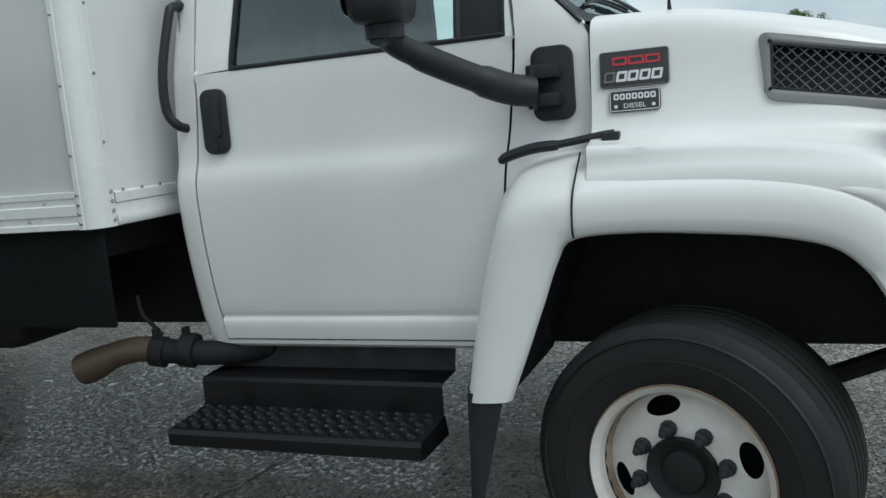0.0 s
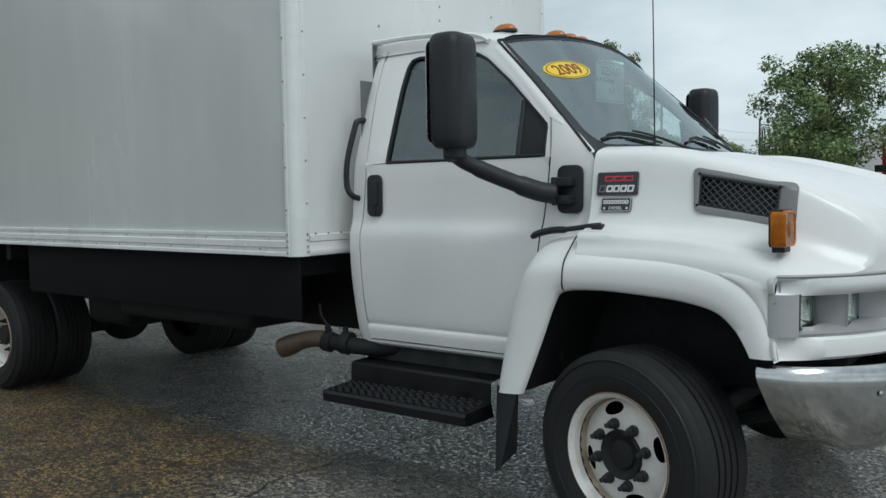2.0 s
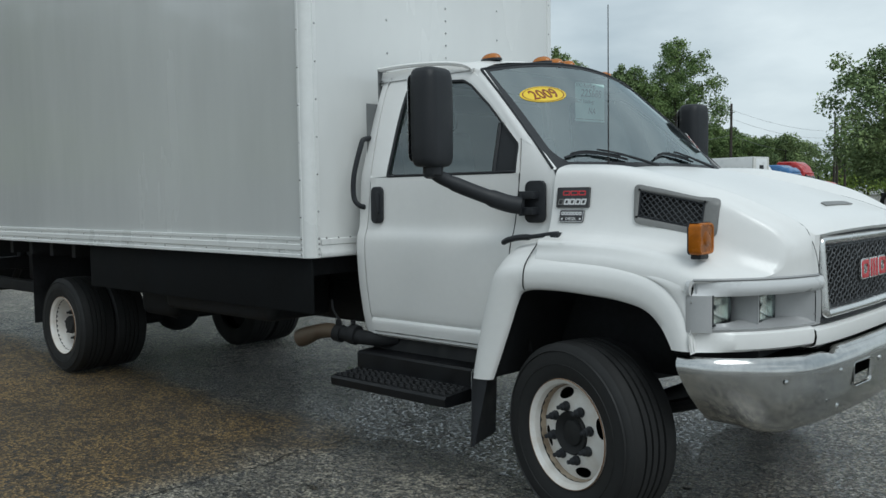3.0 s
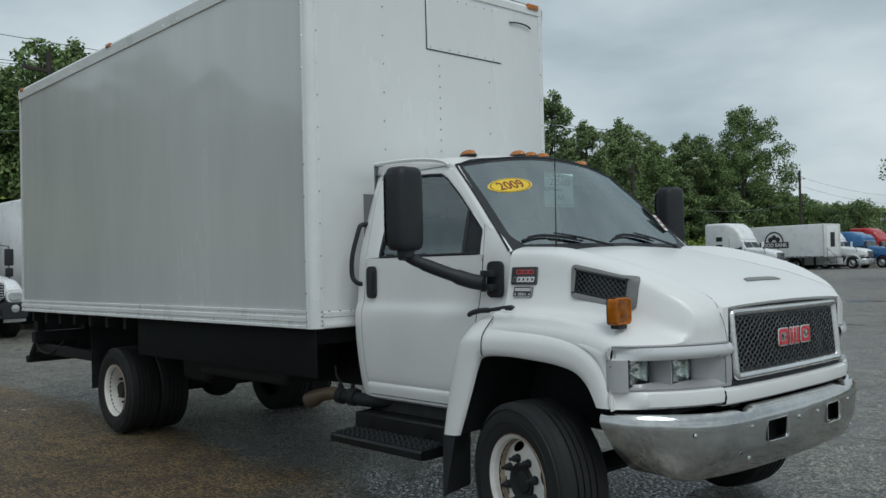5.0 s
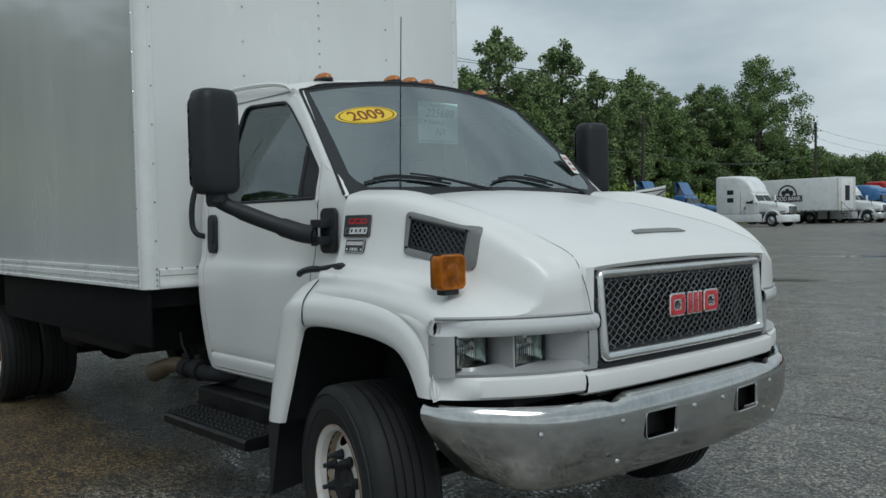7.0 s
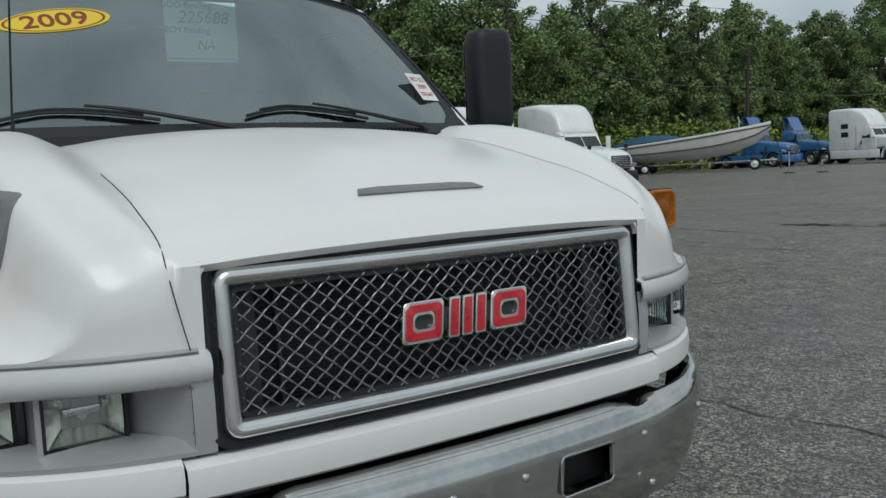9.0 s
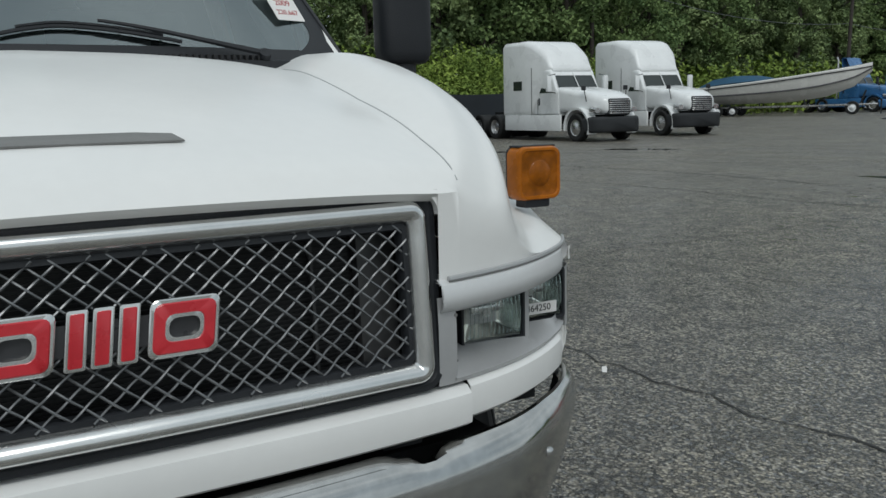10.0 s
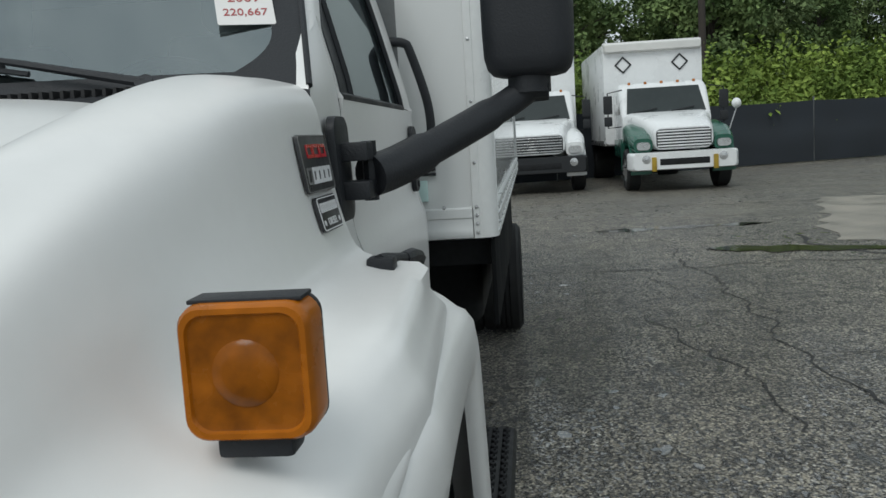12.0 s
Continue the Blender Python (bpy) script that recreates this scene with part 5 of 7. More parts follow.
ex = tube(smooth_line([(-1.63, -0.912, 0.645), (-1.52, -0.885, 0.628), (-1.40, -0.84, 0.618), (-1.28, -0.76, 0.62)], 16), 0.040, 14)
part("exhaust_pipe", ex, CHASSIS, truck, "black exhaust pipe")
for x, y, r in ((-1.635, -0.912, 0.050), (-1.535, -0.890, 0.056)):
    ex = tube([(x, y, 0.640), (x + 0.045, y + 0.010, 0.632)], r, 14)
    block(x + 0.012, x + 0.030, y - 0.012, y + 0.012, 0.66, 0.715, 0.003, bm=ex)
    part("exhaust_clamp", ex, CHASSIS, truck)
ex = tube(smooth_line([(-1.60, -0.90, 0.69), (-1.63, -0.90, 0.72), (-1.67, -0.90, 0.76), (-1.68, -0.90, 0.82)], 8), 0.007, 6)
part("exhaust_hanger", ex, CHASSIS, truck)
flap = bmesh.new()
sheet([[(-0.500 - 0.06 * (0.565 - z) - 0.30 * (1.07 - y), -y + 0.02 * (0.565 - z), z) for y in (0.78, 0.90, 1.00, 1.055)] for z in (0.585, 0.46, 0.34, 0.225)], bm=flap)
sheet([[(-0.500 - 0.06 * (0.565 - z) + (x + 0.50) * (z - 0.12) / 0.45, -1.060 - 0.010 * math.sin((x + 0.5) * 30) + 0.02 * (0.565 - z), z) for x in (-0.505, -0.475, -0.44, -0.405)] for z in (0.580, 0.46, 0.34, 0.235)], bm=flap)
pair("front_mud_flap", thicken(flap, 0.006), PLASTIC, truck, "black rubber mud flap")
flap = bmesh.new()
sheet([[(-5.47 - 0.02 * math.sin(y * 9), -y, z) for y in np.linspace(0.48, 1.01, 6)] for z in np.linspace(1.04, 0.36, 6)], bm=flap)
pair("rear_mud_flap", thicken(flap, 0.006), CHASSIS, truck, "black rear mud flap")

for y in (-0.43, 0.43):
    part("chassis_rail", block(-6.9, 0.75, y - 0.04, y + 0.04, 0.62, 0.86, 0.01), CHASSIS, truck, "black steel chassis rail")
for x in (-6.7, -5.6, -4.0, -2.9, -1.8, -0.6):
    part("chassis_crossmember", block(x - 0.04, x + 0.04, -0.39, 0.39, 0.66, 0.84), CHASSIS, truck)
for x in np.linspace(-6.9, -1.75, 14):
    part("cross_bearer", block(x - 0.03, x + 0.03, -1.08, 1.08, 0.96, 1.06), CHASSIS, truck, "black cross bearer under the box")
for y in (-0.43, 0.43):
    part("subframe_rail", block(-6.95, -1.6, y - 0.04, y + 0.04, 0.86, 0.97), CHASSIS, truck)
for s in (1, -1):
    # skirt coloured near-black to carry the shade of the underside
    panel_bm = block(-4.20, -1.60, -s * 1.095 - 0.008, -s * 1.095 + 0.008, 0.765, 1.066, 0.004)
    part("side_skirt", panel_bm, UNDER, truck, "black skirt panel under the box, underside shade in its colour")
    part("fuel_tank", block(-3.3, -2.1, -s * 0.78 - 0.24, -s * 0.78 + 0.24, 0.66, 0.98, 0.06, 3), CHASSIS, truck, "black fuel tank")
ax = bmesh.new()
tube([(0, -0.95, 0.36), (0, 0.95, 0.36)], 0.055, 10, bm=ax)
tube([(-4.93, -0.9, 0.39), (-4.93, 0.9, 0.39)], 0.075, 12, bm=ax)
own = bmesh.new()
bmesh.ops.create_uvsphere(own, u_segments=20, v_segments=12, radius=0.20)
join(ax, own, Matrix.Translation((-4.93, 0.02, 0.42)))
tube([(-4.73, 0.02, 0.45), (-2.6, 0.0, 0.60), (-0.8, 0, 0.66)], 0.055, 10, bm=ax)
tube([(0.10, -0.62, 0.40), (0.62, -0.50, 0.56)], 0.030, 8, bm=ax)
tube([(-3.9, -0.55, 0.64), (-3.9, -0.62, 0.50)], 0.04, 8, bm=ax)
block(-4.15, -3.65, -0.75, -0.35, 0.52, 0.80, 0.08, 3, bm=ax)
part("axle_set", ax, CHASSIS, truck, "black axles and drive shaft")
eng = bmesh.new()
block(-0.45, 0.62, -0.38, 0.38, 0.55, 1.25, 0.06, bm=eng)
part("engine", eng, CHASSIS, truck)

# ----- the box -----
BX0, BX1, BW, BZ0, BZ1 = -7.08, -1.575, 1.125, 1.070, 3.430
before_box = set(truck.children)
side = bmesh.new()
rows = []
for z in np.linspace(BZ0 + 0.10, BZ1 - 0.06, 24):
    row = []
    for x in np.linspace(BX0 + 0.05, BX1 - 0.06, 60):
        dent = 0.010 * math.exp(-(((x + 3.05) / 0.28) ** 2 + ((z - 2.66 - 0.1 * (x + 3.05)) / 0.035) ** 2)) + 0.0016 * noise.noise((x * 1.3, z * 0.8, 2))
        row.append((x, -(BW - 0.012 - dent), z))
    rows.append(row)
sheet(rows, bm=side)
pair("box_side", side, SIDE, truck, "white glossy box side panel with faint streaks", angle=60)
bx = bmesh.new()
# lower rail with ribs, upper rail, corner posts
prof = ((0.0, 0.0), (-0.004, 0.002), (-0.004, 0.018), (0.0, 0.022), (0.0, 0.040), (-0.005, 0.044), (-0.005, 0.072), (0.0, 0.076), (0.0, 0.092), (-0.004, 0.096), (-0.004, 0.112), (0.012, 0.114))
sheet([[(x, -(BW - o), BZ0 + h) for x in (BX0, BX1 - 0.065)] for o, h in prof], bm=bx)
sheet([[(x, -(BW - o), BZ1 + h) for x in (BX0, BX1 - 0.02)] for o, h in ((0.012, -0.085), (0.0, -0.083), (-0.004, -0.03), (-0.006, 0.0), (0.01, 0.022), (0.06, 0.030))], bm=bx)
pair("box_side_rail", bx, ALU, truck, "white ribbed aluminium rail of the box")
post = bmesh.new()
prof = [(-0.068, 0.014), (-0.068, -0.003), (-0.052, -0.003), (-0.050, 0.0)] + [(-0.050 + 0.050 * math.sin(a), 0.050 - 0.050 * math.cos(a)) for a in np.linspace(0.05, 1.52, 12)] + [(0.0, 0.052), (0.0035, 0.054), (0.0035, 0.078), (-0.006, 0.080)]
sheet([[(BX1 + dx, -(BW - dy), z) for dx, dy in prof] for z in (BZ0, BZ1 + 0.02)], bm=post)
pair("box_corner_post", post, ALU, truck, "white rounded corner post of the box")
fw = bmesh.new()
sheet([[(BX1 - 0.004 + 0.0012 * noise.noise((y, z, 5)), y, z) for y in np.linspace(-BW + 0.075, BW - 0.075, 30)] for z in np.linspace(BZ0 + 0.10, BZ1 + 0.01, 30)], bm=fw)
part("box_front_wall", fw, PANEL, truck, "white riveted front wall of the box", angle=60)
fw = bmesh.new()
top_rail = bmesh.new()
prof = ((-0.02, 0.0), (0.0, 0.0), (0.003, 0.004), (0.003, 0.030), (0.0, 0.034), (0.0, 0.066), (0.004, 0.070), (0.004, 0.098), (-0.004, 0.104))
sheet([[(BX1 + o, y, BZ0 + h) for y in (-BW + 0.081, BW - 0.081)] for o, h in prof], bm=fw)
sheet([[(BX1 + o, y, BZ1 + h) for y in (-BW + 0.05, BW - 0.05)] for o, h in ((-0.004, -0.05), (0.006, -0.048), (0.008, 0.0), (-0.02, 0.028))], bm=top_rail)
part("box_front_rail", fw, ALU, truck)
part("box_top_rail", top_rail, ALU, truck)
rf = bmesh.new()
sheet([[(x, y, BZ1 + 0.03 + 0.012 * math.cos(y * 1.4)) for y in np.linspace(-BW + 0.04, BW - 0.04, 9)] for x in (BX0, BX1 - 0.02)], bm=rf)
sheet([[(x, y, BZ0 - 0.005) for y in np.linspace(-BW + 0.02, BW - 0.02, 5)] for x in (BX0, BX1 - 0.02)], bm=rf)
sheet([[(BX0 + 0.01, y, z) for y in (-BW, BW)] for z in (BZ0, BZ1 + 0.02)], bm=rf)
part("box_roof", rf, ALU, truck, "white box roof, floor and rear frame")
panel = bmesh.new()
block(BX1 - 0.002, BX1 + 0.006, -0.13, 0.62, 2.950, 3.345, 0.002, 1, bm=panel)
part("name_panel", panel, PANEL, truck, "white riveted panel over the cab")
# dark sheet drawn as the panel's shadow along its left and bottom edges
shadow_sheet = bmesh.new()
block(BX1 - 0.002, BX1 + 0.0015, -0.135, 0.610, 2.945, 3.343, bm=shadow_sheet)
part("panel_edge", shadow_sheet, SEAM, truck)
lw = tube(smooth_line([(BX1 + 0.008, 0.715, 3.275), (BX1 + 0.012, 0.80, 3.285), (BX1 + 0.014, 0.90, 3.280), (BX1 + 0.012, 0.945, 3.262)], 10), 0.006, 6)
part("lamp_wire", lw, SEAM, truck)
rivets = bmesh.new()


def rivet(p, n, r=0.0065):
    right = Vector(n).orthogonal()
    up = Vector(n).cross(right)
    join(rivets, lathe([(0, r), (0.003, r * 0.8), (0.0045, 0.0)], 6, axis="z"), facing(p, right, up))


for s in (1, -1):
    for x in np.arange(BX0 + 0.1, BX1 - 0.08, 0.245):
        rivet((x, -s * (BW + 0.0005), BZ0 + 0.031), (0, -s, 0))
        rivet((x + 0.07, -s * (BW + 0.0005), BZ0 + 0.084), (0, -s, 0), 0.005)
        rivet((x, -s * (BW + 0.003), BZ1 - 0.055), (0, -s, 0), 0.005)
    for x in np.arange(BX0 + 0.1, BX1 - 0.08, 0.06):
        rivet((x, -s * (BW + 0.0005), BZ0 + 0.104), (0, -s, 0), 0.0032)
    for z in np.arange(BZ0 + 0.22, BZ1 - 0.1, 0.20):
        rivet((BX1 - 0.060, -s * (BW + 0.003), z), (0, -s, 0))
        rivet((BX1 + 0.003, -s * (BW - 0.066), z + 0.03), (1, 0, 0))
    for k in range(4):
        rivet((BX1 - 0.060, -s * (BW + 0.003), BZ0 + 0.02 + 0.028 * k), (0, -s, 0), 0.008)
        rivet((BX1 + 0.003, -s * (BW - 0.066), BZ0 + 0.02 + 0.028 * k), (1, 0, 0), 0.008)
for y in (-0.52, -0.015, 0.485):
    for z in np.arange(BZ0 + 0.2, 2.92 if y >= -0.1 else BZ1 - 0.1, 0.075 if abs(y) < 0.1 else 0.19):
        rivet((BX1 - 0.002, y, z), (1, 0, 0), 0.007)
for y in np.arange(-BW + 0.12, BW - 0.1, 0.085):
    rivet((BX1 + 0.001, y, BZ0 + 0.105), (1, 0, 0), 0.007)
for y in np.arange(-0.10, 0.60, 0.09):
    rivet((BX1 + 0.006, y, 2.965), (1, 0, 0), 0.006)
    rivet((BX1 + 0.006, y, 3.33), (1, 0, 0), 0.006)
part("box_rivets", rivets, STEEL, truck, "rows of small rivet heads")["kind"] = "stuff"
for x in (BX0 + 0.12, -4.62, BX1 - 0.12):
    for s in (1, -1):
        part("marker_lamp", block(x - 0.05, x + 0.05, -s * BW - 0.014, -s * BW + 0.014, BZ1 - 0.012, BZ1 + 0.022, 0.006), AMBER_DARK, truck, "small amber marker lamp on the box's rail")
for y in (-0.98, 0.98):
    part("marker_lamp", block(BX1 - 0.01, BX1 + 0.022, y - 0.06, y + 0.06, BZ1 - 0.01, BZ1 + 0.028, 0.006), AMBER_DARK, truck)
ply = block(BX1 - 0.003, BX1 + 0.012, 0.78, 0.90, BZ0 + 0.13, BZ0 + 0.20, 0.004)
part("inspection_plate", ply, PAPER, truck, "small pale plate on the box's front")
lou = bmesh.new()
for k in range(9):
    block(BX1 - 0.002, BX1 + 0.010, 0.72, 0.93, BZ0 + 0.215 + k * 0.016, BZ0 + 0.224 + k * 0.016, bm=lou)
part("box_vent", lou, PLASTIC, truck, "black louvred vent on the box's front")

# the box sits a little off the cab's centre line
for ob in set(truck.children) - before_box:
    ob.location.y -= 0.01

# liftgate folded at the rear
lift = bmesh.new()
block(-7.16, -7.04, -1.02, 1.02, 0.72, 0.84, 0.01, bm=lift)
for y in (-0.95, -0.45, 0.45, 0.95):
    tube([(-7.10, y, 0.80), (-7.32, y, 0.60), (-7.40, y, 0.50)], 0.035, 8, bm=lift)
    block(-7.15, -7.05, y - 0.04, y + 0.04, 0.70, 1.06, 0.008, bm=lift)
tube([(-7.38, -1.0, 0.52), (-7.38, 1.0, 0.52)], 0.04, 8, bm=lift)
block(-7.44, -7.36, -0.9, 0.9, 0.50, 1.00, 0.01, bm=lift)
block(-7.3, -5.6, -0.95, -0.87, 0.60, 0.70, 0.01, bm=lift)
tube(smooth_line([(-7.1, -0.98, 0.80), (-7.0, -1.0, 0.66), (-6.7, -0.98, 0.62), (-6.5, -0.9, 0.75)], 12), 0.012, 6, bm=lift)
part("liftgate", lift, CHASSIS, truck, "black folded liftgate at the rear")


# ---------- ground ----------
def ground_material():
    m = bpy.data.materials.new("wet_asphalt")
    m.use_nodes = True
    n, l = m.node_tree.nodes, m.node_tree.links
    b = n["Principled BSDF"]
    co = n.new("ShaderNodeTexCoord")

    def tex(kind, scale, detail=4):
        t = n.new(kind)
        t.inputs["Scale"].default_value = scale
        if kind == "ShaderNodeTexNoise":
            t.inputs["Detail"].default_value = detail
        l.new(co.outputs["Object"], t.inputs["Vector"])
        return t

    def ramp(src, a, ca, bb, cb):
        r = n.new("ShaderNodeValToRGB")
        r.color_ramp.elements[0].position, r.color_ramp.elements[0].color = a, (*ca, 1)
        r.color_ramp.elements[1].position, r.color_ramp.elements[1].color = bb, (*cb, 1)
        l.new(src, r.inputs["Fac"])
        return r

    def mix(f, a, c, mode="MIX"):
        x = n.new("ShaderNodeMix")
        x.data_type, x.blend_type = "RGBA", mode
        for v, key in ((f, "Factor"), (a, "A"), (c, "B")):
            if hasattr(v, "links"):
                l.new(v, x.inputs[key])
            else:
                x.inputs[key].default_value = v
        return x.outputs["Result"]

    def stretched(kind, scale, detail, sc):
        mp = n.new("ShaderNodeMapping")
        mp.inputs["Scale"].default_value = sc
        l.new(co.outputs["Object"], mp.inputs["Vector"])
        t = tex(kind, scale, detail)
        l.new(mp.outputs["Vector"], t.inputs["Vector"])
        return t

    stones = tex("ShaderNodeTexVoronoi", 75)
    grit = tex("ShaderNodeTexNoise", 170, 3)
    chips = stretched("ShaderNodeTexNoise", 27, 5, (1.0, 1.3, 1.0))
    mid = tex("ShaderNodeTexNoise", 3.2, 6)
    patch = tex("ShaderNodeTexNoise", 0.38, 5)
    wet = tex("ShaderNodeTexNoise", 0.9, 7)
    pool = stretched("ShaderNodeTexNoise", 5.5, 7, (1.0, 1.4, 1.0))
    zone = tex("ShaderNodeTexNoise", 0.33, 3)
    brown = tex("ShaderNodeTexNoise", 0.5, 5)
    # stones of many greys in a dark binder; the palest carry wet glints as colour
    pick = n.new("ShaderNodeSeparateColor")
    l.new(stones.outputs["Color"], pick.inputs["Color"])
    stone_col = ramp(pick.outputs["Red"], 0.30, (0.018, 0.017, 0.015), 1.0, (0.86, 0.79, 0.64))
    base = mix(0.38, stone_col.outputs["Color"], ramp(grit.outputs["Fac"], 0.38, (0.020, 0.019, 0.016), 0.64, (0.40, 0.36, 0.29)).outputs["Color"])
    joint = ramp(stones.outputs["Distance"], 0.30, (0, 0, 0), 0.62, (1, 1, 1))
    base = mix(joint.outputs["Color"], base, mix(1.0, base, (0.48, 0.47, 0.45, 1), "MULTIPLY"))
    base = mix(ramp(mid.outputs["Fac"], 0.40, (0, 0, 0), 0.62, (1, 1, 1)).outputs["Color"], mix(1.0, base, (0.60, 0.60, 0.60, 1), "MULTIPLY"), base)
    # mud, and the missing sky sheen put into colour, thickest along the truck's right side
    sep = n.new("ShaderNodeSeparateXYZ")
    l.new(co.outputs["Object"], sep.inputs["Vector"])
    side = n.new("ShaderNodeMapRange")
    side.inputs["From Min"].default_value, side.inputs["From Max"].default_value = -0.1, -0.9
    side.inputs["To Min"].default_value, side.inputs["To Max"].default_value = -0.30, 0.24
    l.new(sep.outputs["Y"], side.inputs["Value"])
    mud = n.new("ShaderNodeMath")
    mud.operation = "ADD"
    l.new(brown.outputs["Fac"], mud.inputs[0])
    l.new(side.outputs["Result"], mud.inputs[1])
    lane = n.new("ShaderNodeMapRange")
    lane.inputs["From Min"].default_value, lane.inputs["From Max"].default_value = -0.42, -0.95
    ragged = n.new("ShaderNodeMath")
    ragged.operation = "MULTIPLY_ADD"
    ragged.inputs[1].default_value = 2.4
    l.new(wet.outputs["Fac"], ragged.inputs[0])
    l.new(sep.outputs["X"], ragged.inputs[2])
    l.new(ragged.outputs[0], lane.inputs["Value"])
    mud_no_sheen = n.new("ShaderNodeMath")
    mud_no_sheen.operation = "MULTIPLY"
    l.new(ramp(mud.outputs[0], 0.44, (0, 0, 0), 0.60, (1, 1, 1)).outputs["Color"], mud_no_sheen.inputs[0])
    l.new(lane.outputs["Result"], mud_no_sheen.inputs[1])
    base = mix(mud_no_sheen.outputs[0], base, mix(1.0, base, (0.86, 0.60, 0.26, 1), "MULTIPLY"))
    base = mix(ramp(patch.outputs["Fac"], 0.44, (0, 0, 0), 0.64, (0.7, 0.7, 0.7)).outputs["Color"], base, mix(1.0, base, (1.45, 1.42, 1.36, 1), "MULTIPLY"))
    holes = stretched("ShaderNodeTexNoise", 7.5, 6, (1.0, 1.35, 1.0))
    worn = ramp(holes.outputs["Fac"], 0.385, (1, 1, 1), 0.42, (0, 0, 0))
    base = mix(worn.outputs["Color"], base, mix(1.0, base, (0.30, 0.29, 0.28, 1), "MULTIPLY"))
    pits = ramp(chips.outputs["Fac"], 0.415, (1, 1, 1), 0.455, (0, 0, 0))
    base = mix(pits.outputs["Color"], base, (0.014, 0.013, 0.012, 1))
    # thin films of standing water in the hollows
    water = n.new("ShaderNodeMath")
    water.operation = "MULTIPLY"
    l.new(ramp(pool.outputs["Fac"], 0.585, (0, 0, 0), 0.640, (1, 1, 1)).outputs["Color"], water.inputs[0])
    l.new(ramp(zone.outputs["Fac"], 0.47, (0, 0, 0), 0.58, (1, 1, 1)).outputs["Color"], water.inputs[1])
    base = mix(water.outputs[0], base, mix(1.0, base, (0.45, 0.44, 0.42, 1), "MULTIPLY"))
    l.new(base, b.inputs["Base Color"])
    b.inputs["Roughness"].default_value = 0.62
    film = ramp(wet.outputs["Fac"], 0.40, (1, 1, 1), 0.62, (0.7, 0.7, 0.7))
    gloss = ramp(wet.outputs["Fac"], 0.38, (0.04, 0.04, 0.04), 0.64, (0.12, 0.12, 0.12))
    # the yard further off has drained and is duller than round the truck
    reach = n.new("ShaderNodeVectorMath")
    reach.operation = "LENGTH"
    l.new(co.outputs["Object"], reach.inputs[0])
    drained = n.new("ShaderNodeMapRange")
    drained.inputs["From Min"].default_value, drained.inputs["From Max"].default_value = 3.0, 14.0
    l.new(reach.outputs["Value"], drained.inputs["Value"])
    thin = mix(drained.outputs["Result"], film.outputs["Color"], mix(1.0, film.outputs["Color"], (0.55, 0.55, 0.55, 1), "MULTIPLY"))
    muddy = mix(mud_no_sheen.outputs[0], thin, mix(1.0, thin, (0.35, 0.35, 0.35, 1), "MULTIPLY"))
    l.new(mix(water.outputs[0], muddy, (1, 1, 1, 1)), b.inputs["Coat Weight"])
    dull = mix(drained.outputs["Result"], gloss.outputs["Color"], (0.30, 0.30, 0.30, 1))
    l.new(mix(water.outputs[0], dull, (0.05, 0.05, 0.05, 1)), b.inputs["Coat Roughness"])
    b.inputs["Coat IOR"].default_value = 2.0
    hgt = mix(0.35, stones.outputs["Distance"], grit.outputs["Fac"])
    glint = tex("ShaderNodeTexNoise", 42, 5)
    chip = ramp(glint.outputs["Fac"], 0.435, (1, 1, 1), 0.470, (0, 0, 0))
    flat = mix(water.outputs[0], mix(chip.outputs["Color"], hgt, (-0.7, -0.7, -0.7, 1)), (0.4, 0.4, 0.4, 1))
    for src, strength, dist, key in ((hgt, 1.0, 0.016, "Normal"), (flat, 1.0, 0.040, "Coat Normal")):
        bump = n.new("ShaderNodeBump")
        bump.inputs["Distance"].default_value, bump.inputs["Strength"].default_value = dist, strength
        l.new(src, bump.inputs["Height"])
        l.new(bump.outputs["Normal"], b.inputs[key])
    return m


ASPHALT = ground_material()


def ground_z(x, y):
    """The yard rises a little towards its far end."""
    u = min(1.0, max(0.0, (math.hypot(x, y) - 30) / 30))
    return 0.28 * u * u * (3 - 2 * u)


def parked(x, y, heading):
    return pose(x, y, ground_z(x, y), 0, 0, heading)


gr = bmesh.new()
radii = [0.0, 2, 4, 6, 8, 11, 15, 20, 26, 30, 34, 38, 42, 46, 50, 54, 58, 62, 70, 95, 130, 200, 400, 900, 2500]
rows = []
for r in radii[1:]:
    rows.append([(r * math.cos(a), r * math.sin(a), ground_z(r, 0)) for a in np.linspace(0, 2 * math.pi, 72, endpoint=False)])
sheet(rows, closed=True, bm=gr)
c = gr.verts.new((0, 0, 0))
gr.verts.ensure_lookup_table()
for i in range(72):
    gr.faces.new([gr.verts[i], gr.verts[(i + 1) % 72], c])
ground = part("ground", gr, ASPHALT)
tagged(ground, "wet worn asphalt yard with puddles and cracks", "ground", kind="structure")

# concrete patch, cracks, joints and puddles of the yard
CONCRETE = material("worn_concrete", (0.30, 0.27, 0.225), 0.45, vary=0.22, scale=1.6, fine=55, bump=0.5, rvar=0.15)
CRACK = material("dark_crack", (0.018, 0.017, 0.016), 0.7, vary=0.3, scale=20, fine=90)
WATER = material("standing_water", (0.045, 0.042, 0.038), 0.10, vary=0.2, scale=2, fine=12, rvar=0.05)


